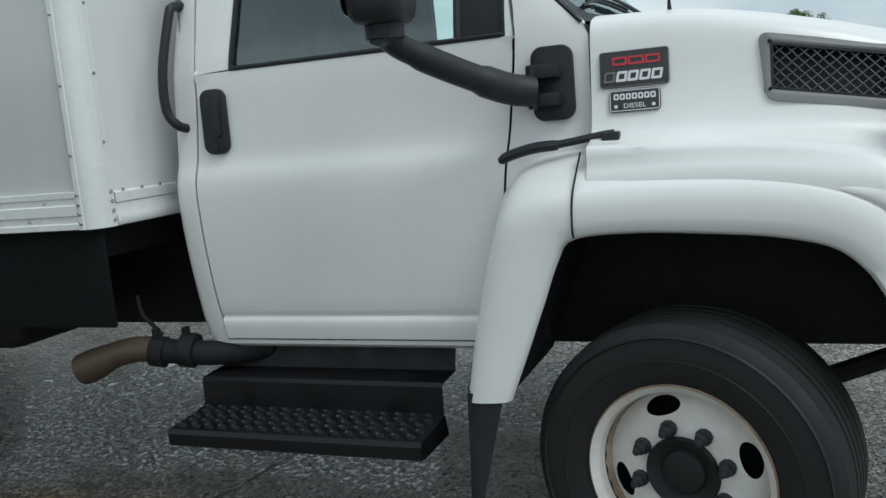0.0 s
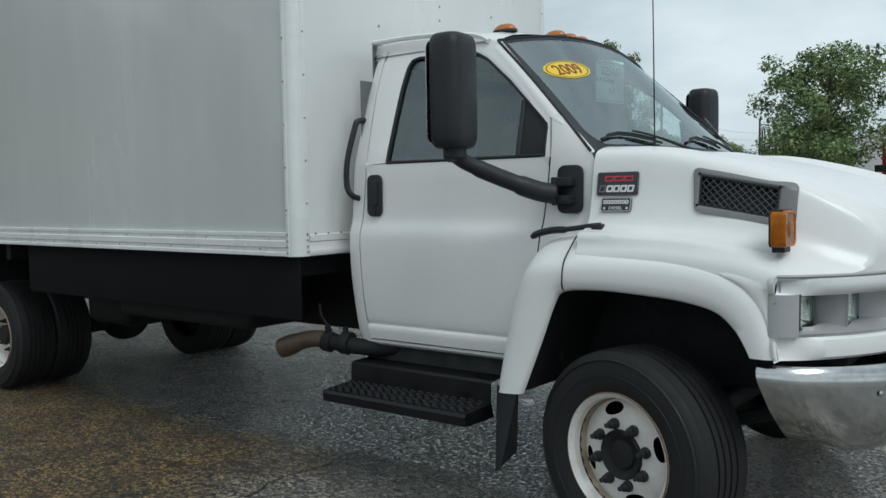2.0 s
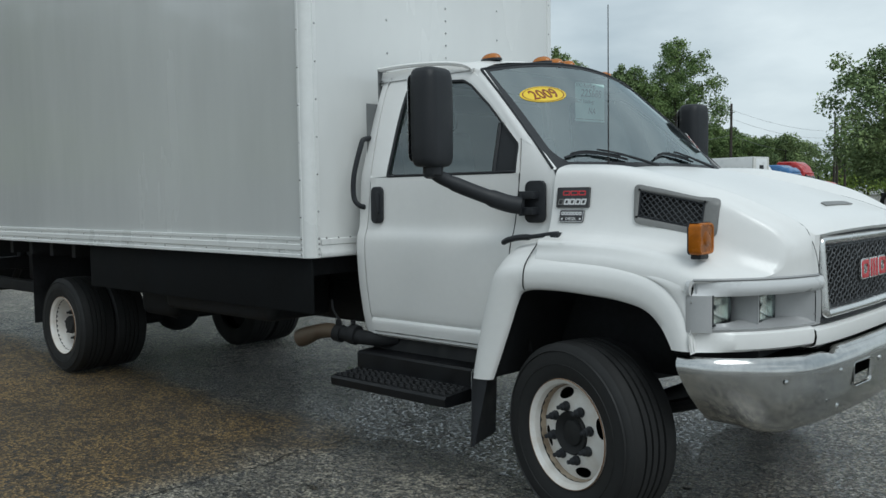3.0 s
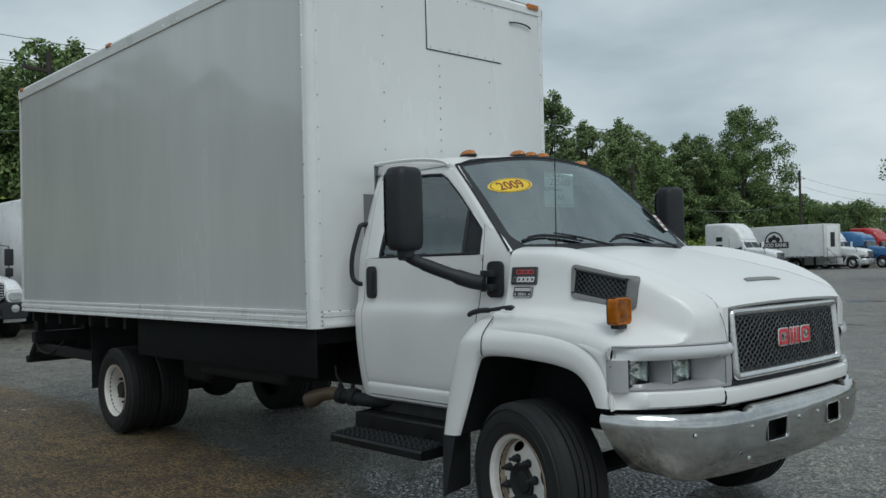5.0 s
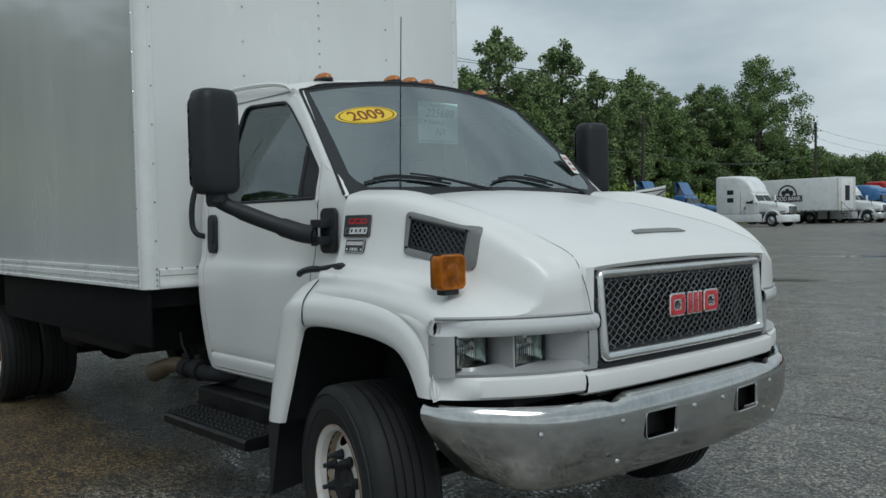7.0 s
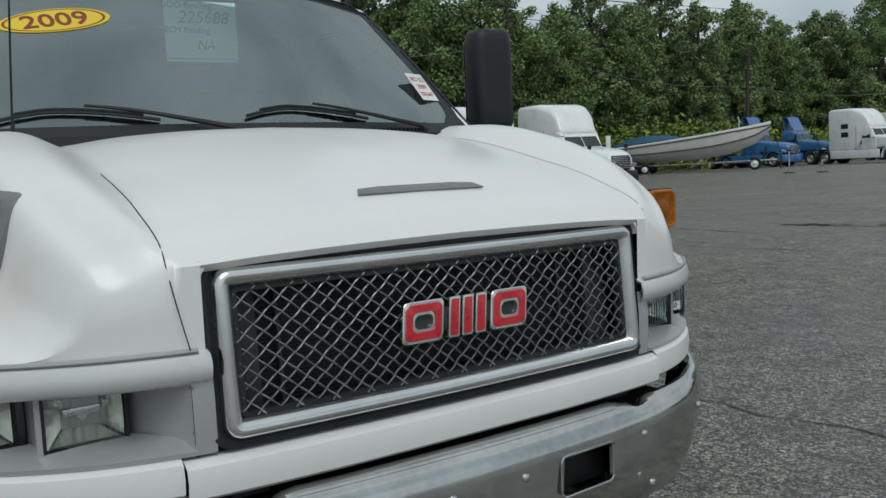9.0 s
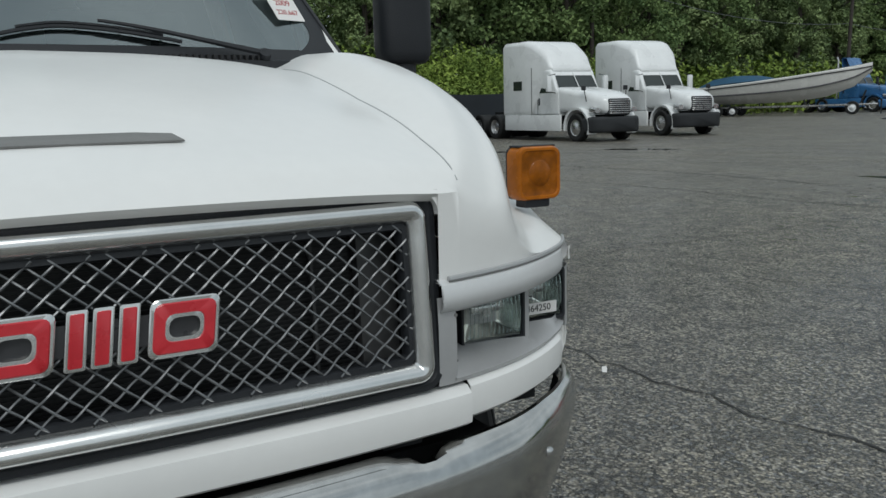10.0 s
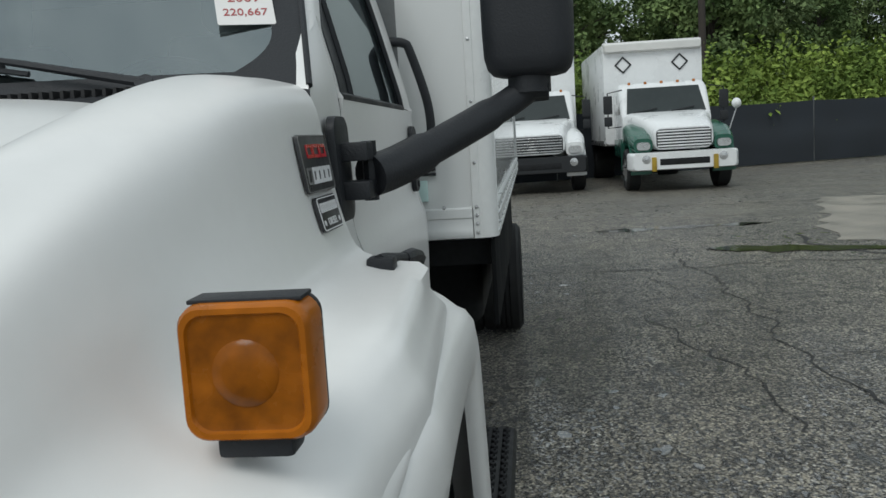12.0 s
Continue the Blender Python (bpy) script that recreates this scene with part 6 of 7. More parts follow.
def flat_patch(name, corners, mat, z, wobble, seed, label, step=0.35):
    rnd = random.Random(seed)
    loop = []
    for (x0, y0), (x1, y1) in zip(corners, corners[1:] + corners[:1]):
        n = max(2, int(math.hypot(x1 - x0, y1 - y0) / step))
        for i in range(n):
            u = i / n
            loop.append((x0 + (x1 - x0) * u + rnd.uniform(-wobble, wobble), y0 + (y1 - y0) * u + rnd.uniform(-wobble, wobble), z))
    bm = bmesh.new()
    f = bm.faces.new([bm.verts.new(p) for p in loop])
    bmesh.ops.triangulate(bm, faces=[f])
    return tagged(part(name, bm, mat), label, "ground", kind="structure")


flat_patch("pavement", [(-14.3, 6.2), (-8.8, 4.55), (-8.4, 5.6), (-8.4, 7.5), (-13.6, 8.9)], CONCRETE, 0.005, 0.14, 3, "pale worn concrete patch in the asphalt")
for k, (x, y, a, b, r) in enumerate(((-10.0, 7.9, 0.8, 0.30, 20), (-8.3, 4.05, 1.0, 0.25, 75), (-20, 14, 1.6, 0.4, 60), (-17.5, 17.5, 1.2, 0.4, 30), (-10.8, 3.3, 1.2, 0.16, 95), (-21, 27, 2.2, 0.5, 50), (-6.0, 14.0, 1.6, 0.3, 15), (-8.0, 24.0, 2.4, 0.5, 25))):
    ring = [(x + (a * math.cos(t) * math.cos(radians(r)) - b * math.sin(t) * math.sin(radians(r))), y + (a * math.cos(t) * math.sin(radians(r)) + b * math.sin(t) * math.cos(radians(r)))) for t in np.linspace(0, 2 * math.pi, 14, endpoint=False)]
    flat_patch("puddle", ring, WATER, 0.009 if k < 2 else 0.004, 0.10, 40 + k, "shallow puddle on the asphalt", 0.15)


def crack(points, width, seed, wander=0.05):
    """A jagged open joint: a ribbon of uneven width."""
    rnd = random.Random(seed)
    line = even_line(points, max(6, int(np.sum(np.linalg.norm(np.diff(np.array(points, float), axis=0), axis=1)) / 0.10)))
    off, left, right = 0.0, [], []
    for i, p in enumerate(line):
        d = line[min(i + 1, len(line) - 1)] - line[max(i - 1, 0)]
        d = d / (np.linalg.norm(d) + 1e-9)
        nrm = np.array([-d[1], d[0]])
        off = off * 0.85 + rnd.uniform(-wander, wander)
        w = width * 0.80 * rnd.uniform(0.4, 1.0)
        left.append((*(p + nrm * (off + w)), 0.004))
        right.append((*(p + nrm * (off - w)), 0.004))
    return sheet([left, right])


for k, (pts, w) in enumerate((([(-9, 2.75), (-4, 2.8), (-1.7, 2.79), (0.12, 2.85), (3, 2.9)], 0.013), ([(-1.70, -6), (-1.70, -0.9), (-1.72, 0), (-1.75, 2.8)], 0.007), ([(-7.2, 0.6), (-7.25, 1.5), (-7.45, 3.8), (-7.3, 6.5)], 0.022), ([(-7.3, -2.2), (-7.5, -1.1), (-7.9, 0.2)], 0.02),
                              ([(-5.2, 2.0), (-4.4, 2.2), (-3.6, 2.4), (-2.6, 2.35)], 0.010), ([(-6.9, 2.3), (-5.6, 2.6), (-4.9, 3.3)], 0.008), ([(-2.5, 5.2), (-1.0, 5.6), (0.5, 5.4)], 0.010), ([(-12, 9.5), (-4, 9.8), (3, 10.2)], 0.022), ([(-20, 16), (-9, 17), (4, 18)], 0.03), ([(-4.0, 3), (-4.1, 9)], 0.012),
                              ([(-14, 3), (-13.8, 6)], 0.025), ([(-9.5, 4.4), (-8.7, 4.3), (-7.6, 4.7)], 0.05), ([(0.8, 9), (1.2, 14)], 0.015), ([(-5, -4.5), (-1.7, -4.3), (1, -4.4)], 0.006), ([(-16, 11), (-12, 12.2), (-7, 12.0)], 0.03))):
    tagged(part("crack", crack(pts, w, 70 + k), CRACK), "dark crack in the asphalt", "ground", kind="structure")

# ---------- fence with dark screen fabric ----------
FABRIC = material("dark_screen_fabric", (0.022, 0.028, 0.036), 0.75, vary=0.22, scale=0.8, fine=30, bump=0.2)
POST = material("galvanised_post", (0.20, 0.21, 0.21), 0.5, metal=0.6, vary=0.2)


def fence_at(s):
    """A point of the fence line by its y."""
    return -22.9 - 0.385 * s if s < 22 else -31.37 - 0.50 * (s - 22)


fence = thing("screen_fence", "yard fence covered with dark slate screen fabric", "fence")
for i, y0 in enumerate(np.arange(-26, 54, 4.0)):
    a, b = (Vector((fence_at(q), q, ground_z(fence_at(q), q))) for q in (y0, y0 + 4))
    rows = []
    for z in (0.03, 0.5, 1.0, 1.06, 1.5, 1.88):
        row = []
        for u in np.linspace(0.004, 0.996, 14):
            p = a.lerp(b, float(u))
            sag = 0.05 * math.sin(math.pi * u) * (z / 1.9)
            row.append((p.x + 0.04 * noise.noise((u * 3 + i * 7, z, 1)) + 0.015 * (z == 1.0), p.y, p.z + z - sag * 0.6))
        rows.append(row)
    part("fabric_panel", thicken(sheet(rows), 0.004), FABRIC, fence)
    part("post", tube([(a.x - 0.03, a.y, a.z), (a.x - 0.03, a.y, a.z + 2.0)], 0.03, 8), POST, fence)

# ---------- other vehicles ----------
FAR_WHITE = material("far_white_paint", (0.80, 0.81, 0.81), 0.32, vary=0.05, scale=1.5, fine=12, coat=0.3)
FAR_BLUE = material("far_blue_paint", (0.045, 0.16, 0.36), 0.3, vary=0.10, scale=1.5, fine=12, coat=0.4)
FAR_RED = material("far_red_paint", (0.46, 0.018, 0.022), 0.3, vary=0.10, scale=1.5, fine=12, coat=0.4)
FAR_GREEN = material("far_green_paint", (0.012, 0.10, 0.065), 0.3, vary=0.10, scale=1.5, fine=12, coat=0.4)
FAR_GLASS = material("far_dark_glass", (0.030, 0.038, 0.038), 0.08, vary=0.1, scale=1, fine=8)
FAR_GREY = material("far_grey_bumper", (0.032, 0.034, 0.037), 0.65, vary=0.15, scale=3, fine=20, spec=0.25)
FAR_ALU = material("far_bright_aluminium", (0.62, 0.62, 0.62), 0.3, metal=0.9, vary=0.1, scale=4, fine=20)
DULL_YELLOW = material("dull_yellow_paint", (0.45, 0.30, 0.03), 0.6, vary=0.2)
HULL = material("boat_gelcoat", (0.68, 0.67, 0.64), 0.25, vary=0.05, scale=1, fine=8, coat=0.4)
STRIPE = material("dark_boat_stripe", (0.10, 0.10, 0.105), 0.35, vary=0.1)
TARP = material("blue_tarpaulin", (0.02, 0.09, 0.17), 0.65, vary=0.15, scale=2, fine=15)
WOODPOLE = material("weathered_pole_wood", (0.055, 0.045, 0.038), 0.85, vary=0.25, scale=4, fine=40)


def hull_bm(stations, n=5, bm=None, cap=True):
    """A body through rounded-rectangle sections: (x, half width, bottom, top, corner radius)."""
    rows = []
    for x, w, z0, z1, r in stations:
        rows.append([(x, u, v + (z0 + z1) / 2) for u, v in rounded(2 * w, z1 - z0, min(r, w * 0.95, (z1 - z0) * 0.48), n)])
    own = sheet(rows, closed=True)
    if cap:
        own.verts.ensure_lookup_table()
        m = len(rows[0])
        own.faces.new([own.verts[i] for i in range(m)][::-1])
        own.faces.new([own.verts[len(own.verts) - m + i] for i in range(m)])
    return join(bm, own)


def tyre_set(parent, x, y, r=0.51, w=0.28, dual=False, bright=FAR_ALU):
    """A far truck wheel whose outer face is at y (its sign tells the side)."""
    s = 1 if y > 0 else -1
    t = part("wheel", lathe([(0.0, r * 0.58), (0.015, r * 0.62), (0.02, r * 0.9), (-0.02, r), (-w + 0.02, r), (-w, r * 0.9), (-w, 0.05)], 28), RUBBER, parent, at=pose(x, y, r, 0, 0, 0 if s > 0 else 180))
    d = -0.10 if dual else 0.0
    part("rim", lathe([(0.005, r * 0.60), (-0.02, r * 0.54), (d - 0.02, r * 0.50), (d + 0.02, r * 0.30), (d + 0.05, r * 0.22), (d + 0.06, 0.0)], 24), bright, t)
    return t


def screen_quad(corners, out=0.0):
    """A pane through four corners, slightly thick."""
    a, b, c, d = (Vector(p) for p in corners)
    rows = [[a.lerp(b, u).lerp(d.lerp(c, u), v) for u in np.linspace(0, 1, 5)] for v in np.linspace(0, 1, 4)]
    return thicken(sheet(rows), 0.012)


def tractor(name, label, paint, at, sleeper=True, roof=3.95, back=-4.7, grille_mat=FAR_ALU, bumper=FAR_GREY, curved=0.0, windows=1, fairing=None, stacks=False, rear=(-5.35, -6.65)):
    """A conventional road tractor, front axle at x = 0, nose to +x."""
    t = thing(name, label, "truck", at=at)
    nose = 1.05
    # bonnet with wheel-arch cut beneath
    part("bonnet", hull_bm([(-1.35, 1.00, 1.10, 2.02, 0.16), (-0.6, 0.98, 1.05, 1.92, 0.20), (0.3, 0.90, 1.05, 1.80, 0.24), (nose - 0.25, 0.74, 0.98, 1.68, 0.26), (nose - 0.02, 0.64, 0.98, 1.58, 0.24), (nose + 0.04, 0.52, 1.02, 1.48, 0.2)]), paint, t, angle=50)
    for s in (1, -1):
        rows = []
        for a in np.linspace(-20, 190, 18):
            c, q = math.cos(radians(a)), math.sin(radians(a))
            rows.append([(0.66 * c, s * y, 0.50 + 0.66 * q) for y in (0.72, 1.12)] + [(0.74 * c, s * y, 0.52 + 0.72 * q) for y in (1.14, 1.10, 0.72)])
        part("fender", sheet(rows), paint, t, angle=50)
        part("headlamp", hull_bm([(0.62, 0.16, 1.02, 1.26, 0.08), (0.92, 0.12, 1.04, 1.22, 0.08)]), FAR_ALU, t, at=Matrix.Translation((0, s * 0.86, 0)))
        tyre_set(t, 0.0, s * 1.15)
        for x in rear:
            tyre_set(t, x, s * 1.22, dual=True, w=0.6)
        # mirrors
        part("mirror", block(-1.42, -1.28, s * 1.36 - 0.10, s * 1.36 + 0.10, 1.85, 2.45, 0.04), paint if paint is FAR_WHITE else FAR_GREY, t)
        part("mirror_bar", tube([(-1.35, s * 1.05, 1.80), (-1.35, s * 1.36, 1.86), (-1.35, s * 1.36, 2.45), (-1.35, s * 1.05, 2.5)], 0.02, 6), FAR_GREY, t)
        part("fender_mirror", tube([(0.35, s * 0.92, 1.45), (0.30, s * 0.98, 1.85)], 0.016, 6), FAR_GREY, t)
        part("fender_mirror_head", block(0.22, 0.30, s * 0.98 - 0.09, s * 0.98 + 0.09, 1.85, 2.02, 0.03), FAR_GREY, t)
        part("side_skirt", block(back + 0.1, -0.85, s * 1.16 - 0.04, s * 1.16 + 0.04, 0.38, 0.98, 0.03), paint, t)
        # door window, door edge, handle
        part("door_window", screen_quad([(-1.62, s * 1.062, 1.82), (-2.38, s * 1.062, 1.82), (-2.34, s * 1.035, 2.42), (-1.80, s * 1.035, 2.42)]), FAR_GLASS, t)
        part("door_edge", tube([(-2.48, s * 1.058, 1.0), (-2.48, s * 1.062, 1.9), (-2.44, s * 1.035, 2.5)], 0.012, 5), FAR_GREY, t)
        part("door_handle", block(-2.42, -2.34, s * 1.055 - 0.02, s * 1.055 + 0.02, 1.36, 1.62, 0.01), FAR_GREY, t)
        for k in range(windows if sleeper else 0):
            z = 1.95 + k * 0.62
            part("sleeper_window", screen_quad([(-3.35, s * 1.206, z), (-3.95, s * 1.206, z), (-3.95, s * 1.206, z + 0.36), (-3.35, s * 1.206, z + 0.36)]), FAR_GLASS, t)
    # cab
    part("cab", hull_bm([(-2.72, 1.05, 0.95, 2.72, 0.10), (-2.0, 1.055, 0.95, 2.74, 0.12), (-1.72, 1.05, 0.95, 2.70, 0.14), (-1.34, 1.04, 0.95, 1.98, 0.12), (-1.20, 1.02, 0.95, 1.90, 0.12)]), paint, t, angle=50)
    part("windscreen", screen_quad([(-1.27, -0.92, 1.98), (-1.27, 0.92, 1.98), (-1.70, 0.86, 2.62), (-1.70, -0.86, 2.62)]), FAR_GLASS, t)
    part("screen_pillar", tube([(-1.245, 0, 2.0), (-1.675, 0, 2.62)], 0.018, 6), paint, t)
    for y in np.linspace(-0.7, 0.7, 5):
        part("roof_lamp", block(-1.80, -1.70, y - 0.03, y + 0.03, 2.72, 2.77, 0.01), AMBER_DARK, t)
    if sleeper:
        mid = (2.80 + roof) / 2
        part("sleeper", hull_bm([(back, 1.18, 0.95, roof - 0.10, 0.12), (back + 0.12, 1.20, 0.92, roof, 0.16), (-3.2, 1.20, 0.92, roof, 0.22), (-2.75, 1.16, 0.93, roof - 0.06, 0.30), (-2.35, 1.08, 1.6, roof - 0.26 - curved, 0.34), (-2.0, 1.04, 2.2, mid - curved, 0.30), (-1.80, 1.00, 2.5, 2.92, 0.18), (-1.66, 0.92, 2.62, 2.76, 0.07)]), paint, t, angle=55)
        part("sleeper_seam", tube([(-2.74, 1.165, 1.0), (-2.74, 1.165, 2.8)], 0.012, 5), FAR_GREY, t)
        part("sleeper_seam", tube([(-2.74, -1.165, 1.0), (-2.74, -1.165, 2.8)], 0.012, 5), FAR_GREY, t)
    if fairing is not None:
        rows = [[(x, y, z) for y in np.linspace(-0.8, 0.8, 5)] for x, z in ((-1.80, 2.72), (-2.15, 3.3), (-2.45, 3.85), (-2.75, 3.92), (-2.80, 3.85), (-2.70, 2.74))]
        part("roof_fairing", sheet(rows), fairing, t)
    if stacks:
        for s in (1, -1):
            part("exhaust_stack", tube([(-2.95, s * 0.98, 0.8), (-2.95, s * 0.98, 3.75), (-3.05, s * 0.98, 3.95)], 0.065, 8), FAR_ALU, t)
    # grille with bars
    part("grille", hull_bm([(nose - 0.10, 0.56, 0.92, 1.58, 0.10), (nose + 0.05, 0.50, 0.96, 1.52, 0.10)]), FAR_GREY, t)
    for k in range(7):
        part("grille_bar", block(nose + 0.03, nose + 0.075, -0.48, 0.48, 1.00 + k * 0.075, 1.035 + k * 0.075, 0.008, 1), grille_mat, t)
    part("bumper", hull_bm([(0.40, 1.16, 0.34, 0.86, 0.10), (0.85, 1.12, 0.32, 0.90, 0.12), (nose + 0.10, 0.86, 0.34, 0.88, 0.12), (nose + 0.18, 0.62, 0.38, 0.84, 0.10)]), bumper, t, angle=50)
    ch2 = block(min(rear) - 0.7, 0.8, -0.42, 0.42, 0.62, 0.95, 0.02)
    part("chassis", ch2, CHASSIS, t)
    part("fifth_wheel", block(rear[-1] + 0.2, rear[0] - 0.2, -0.5, 0.5, 0.98, 1.12, 0.03), CHASSIS, t)
    return t


def box_rig(name, label, paint, trim, at, length=6.0, cab_w=1.05):
    """A medium box truck seen from its front; front axle at x = 0, nose to +x."""
    t = thing(name, label, "truck", at=at)
    part("bonnet", hull_bm([(-1.0, 0.94, 0.95, 1.72, 0.14), (-0.3, 0.84, 0.92, 1.66, 0.18), (0.5, 0.70, 0.88, 1.50, 0.20), (0.86, 0.63, 0.88, 1.38, 0.18), (0.92, 0.60, 0.90, 1.34, 0.16)]), paint, t, angle=50)
    for s in (1, -1):
        rows = []
        for a in np.linspace(-10, 185, 16):
            c, q = math.cos(radians(a)), math.sin(radians(a))
            rows.append([(0.58 * c, s * y, 0.46 + 0.56 * q) for y in (0.66, 1.06)] + [(0.72 * c + 0.06, s * y, 0.50 + 0.66 * q) for y in (1.10, 1.04, 0.66)])
        part("wheel_arch", sheet(rows), trim, t, angle=50)
        part("fender", hull_bm([(-0.95, 0.16, 0.96, 1.44, 0.12), (-0.4, 0.25, 0.98, 1.46, 0.14), (0.3, 0.27, 0.98, 1.36, 0.15), (0.66, 0.24, 0.84, 1.22, 0.14), (0.84, 0.20, 0.84, 1.14, 0.12)]), trim, t, angle=50, at=Matrix.Translation((0, s * 0.84, 0)))
        part("headlamp", hull_bm([(0.66, 0.17, 0.88, 1.10, 0.08), (0.90, 0.14, 0.90, 1.06, 0.07)]), FAR_ALU, t, at=Matrix.Translation((0, s * 0.84, 0)))
        tyre_set(t, 0, s * 1.10, r=0.46)
        tyre_set(t, -length + 0.4, s * 1.18, r=0.46, dual=True, w=0.55)
        part("door_window", screen_quad([(-1.22, s * 1.035, 1.70), (-1.95, s * 1.035, 1.70), (-1.90, s * 0.99, 2.26), (-1.40, s * 0.99, 2.26)]), FAR_GLASS, t)
        part("mirror", block(-1.05, -0.93, s * 1.32 - 0.10, s * 1.32 + 0.10, 1.72, 2.14, 0.03), FAR_GREY, t)
        part("mirror", block(-1.03, -0.93, s * 1.32 - 0.09, s * 1.32 + 0.09, 1.44, 1.66, 0.03), FAR_GREY, t)
        part("mirror_bar", tube([(-1.0, s * 1.0, 1.42), (-1.0, s * 1.32, 1.40), (-1.0, s * 1.32, 2.2), (-1.0, s * 0.98, 2.26)], 0.016, 6), FAR_GREY, t)
        part("lamp_fog", lathe([(0, 0.10), (0.02, 0.09), (0.03, 0)], 14, axis="z"), FAR_ALU, t, at=facing((0.965, s * 0.80, 0.70), (0, 1, 0), (0, 0, 1)))
    part("cab", hull_bm([(-2.25, 1.02, 0.75, 2.36, 0.12), (-1.6, 1.03, 0.75, 2.42, 0.14), (-1.36, 1.02, 0.75, 2.36, 0.16), (-0.98, 1.02, 0.75, 1.72, 0.10), (-0.88, 1.0, 0.75, 1.66, 0.10)]), paint, t, angle=50)
    part("lower_cab", hull_bm([(-2.2, 1.03, 0.70, 1.15, 0.06), (-0.95, 1.04, 0.70, 1.15, 0.06)]), trim, t)
    part("windscreen", screen_quad([(-0.92, -0.90, 1.70), (-0.92, 0.90, 1.70), (-1.30, 0.82, 2.29), (-1.30, -0.82, 2.29)]), FAR_GLASS, t)
    for s in (0.1, -0.75):
        part("wiper", tube([(-0.895, s, 1.72), (-0.95, s + 0.55, 1.80)], 0.012, 5), FAR_GREY, t)
    for y in np.linspace(-0.75, 0.75, 5):
        part("roof_lamp", block(-1.50, -1.42, y - 0.03, y + 0.03, 2.38, 2.44, 0.01), AMBER_DARK, t)
    part("grille", hull_bm([(0.80, 0.60, 0.90, 1.34, 0.07), (0.93, 0.57, 0.93, 1.31, 0.07)]), FAR_GREY, t)
    for k in range(6):
        part("grille_bar", block(0.92, 0.955, -0.55, 0.55, 0.945 + k * 0.062, 0.978 + k * 0.062, 0.008, 1), FAR_WHITE if trim is FAR_GREEN else FAR_ALU, t)
    part("bumper", hull_bm([(0.45, 1.13, 0.46, 0.84, 0.05), (0.90, 1.12, 0.46, 0.84, 0.06), (0.98, 1.06, 0.48, 0.82, 0.06)]), FAR_WHITE if trim is FAR_GREEN else FAR_GREY, t)
    part("bumper_slot", block(0.96, 0.99, -0.52, 0.52, 0.56, 0.70, 0.02), CHASSIS, t)
    if trim is FAR_GREEN:
        for y in (0.64, -0.64):
            part("yellow_hook", block(0.95, 1.02, y - 0.05, y + 0.05, 0.44, 0.74, 0.02), DULL_YELLOW, t)
    part("chassis", block(-length - 1.0, 0.6, -0.42, 0.42, 0.52, 0.84, 0.02), CHASSIS, t)
    part("cargo_box", hull_bm([(-length - 1.6, 1.22, 0.98, 3.46, 0.05), (-2.72, 1.22, 0.98, 3.46, 0.05), (-2.55, 1.20, 1.00, 3.42, 0.08)]), FAR_WHITE, t, "white cargo box")
    part("cargo_cap", hull_bm([(-2.70, 1.20, 3.22, 3.50, 0.04), (-2.50, 1.19, 3.22, 3.48, 0.06), (-2.42, 1.16, 3.26, 3.42, 0.05)]), HULL, t)
    part("box_rail", block(-length - 1.6, -2.6, -1.235, 1.235, 0.96, 1.10, 0.02), FAR_ALU, t)
    return t


green_rig = box_rig("green_box_truck", "green and white box truck with chrome grille facing the yard", FAR_WHITE, FAR_GREEN, pose(-18.45, 4.45, 0, 0, 0, 2), 6.2)
for s in (0.66, -0.72):
    part("placard", frame_ring(0.30, 0.30, 0.02, [(0.0, 0.0), (0.0, 0.012), (0.035, 0.012), (0.035, 0.0)]), FAR_GREY, green_rig, "diamond placard frame", at=facing((-2.54, s, 2.93), (0, 1, 1), (0, -1, 1)))
part("ball_mirror", lathe([(0.10 * math.sin(a), 0.11 * math.cos(a)) for a in np.linspace(-1.57, 1.57, 9)], 16), FAR_WHITE, green_rig, at=Matrix.Translation((0.45, 1.22, 1.78)))
part("mirror_stalk", tube([(0.45, 1.0, 1.05), (0.45, 1.22, 1.68)], 0.014, 6), FAR_ALU, green_rig)
white_rig = box_rig("white_box_truck", "white medium truck with grey bumper parked beside the green one", FAR_WHITE, FAR_WHITE, pose(-19.6, 1.40, 0, 0, 0, 2), 6.2)

tractor("sleeper_tractor", "white sleeper tractor with chrome bar grille and grey bumper", FAR_WHITE, parked(-23.50, 20.90, 0), roof=3.85)
tractor("sleeper_tractor", "white high-roof sleeper tractor beside another white one", FAR_WHITE, parked(-24.30, 25.90, -6), roof=4.0, curved=-0.10)
tractor("blue_tractor", "blue day-cab tractor with a roof fairing and tall stacks", FAR_BLUE, parked(-37.16, 57.58, 2), sleeper=False, fairing=FAR_BLUE, stacks=True, bumper=FAR_BLUE, rear=(-4.0, -5.3))
tractor("blue_tractor", "blue day-cab tractor with a roof fairing parked beside its twin", FAR_BLUE, parked(-37.51, 63.38, 2), sleeper=False, fairing=FAR_BLUE, bumper=FAR_BLUE, rear=(-4.0, -5.3))
tractor("long_sleeper_tractor", "white long-sleeper tractor with two small side windows", FAR_WHITE, parked(-30.20, 61.50, -6), roof=4.05, back=-5.0, windows=2, bumper=FAR_WHITE)
tractor("sleeper_tractor", "white tractor with a dark side parked far off", FAR_WHITE, parked(-29.20, 76.45, -6), roof=3.7, bumper=FAR_ALU)
tractor("dark_blue_tractor", "dark blue sleeper tractor with bright bumper far off", FAR_BLUE, parked(-27.68, 79.17, -6), roof=3.4, bumper=FAR_ALU)
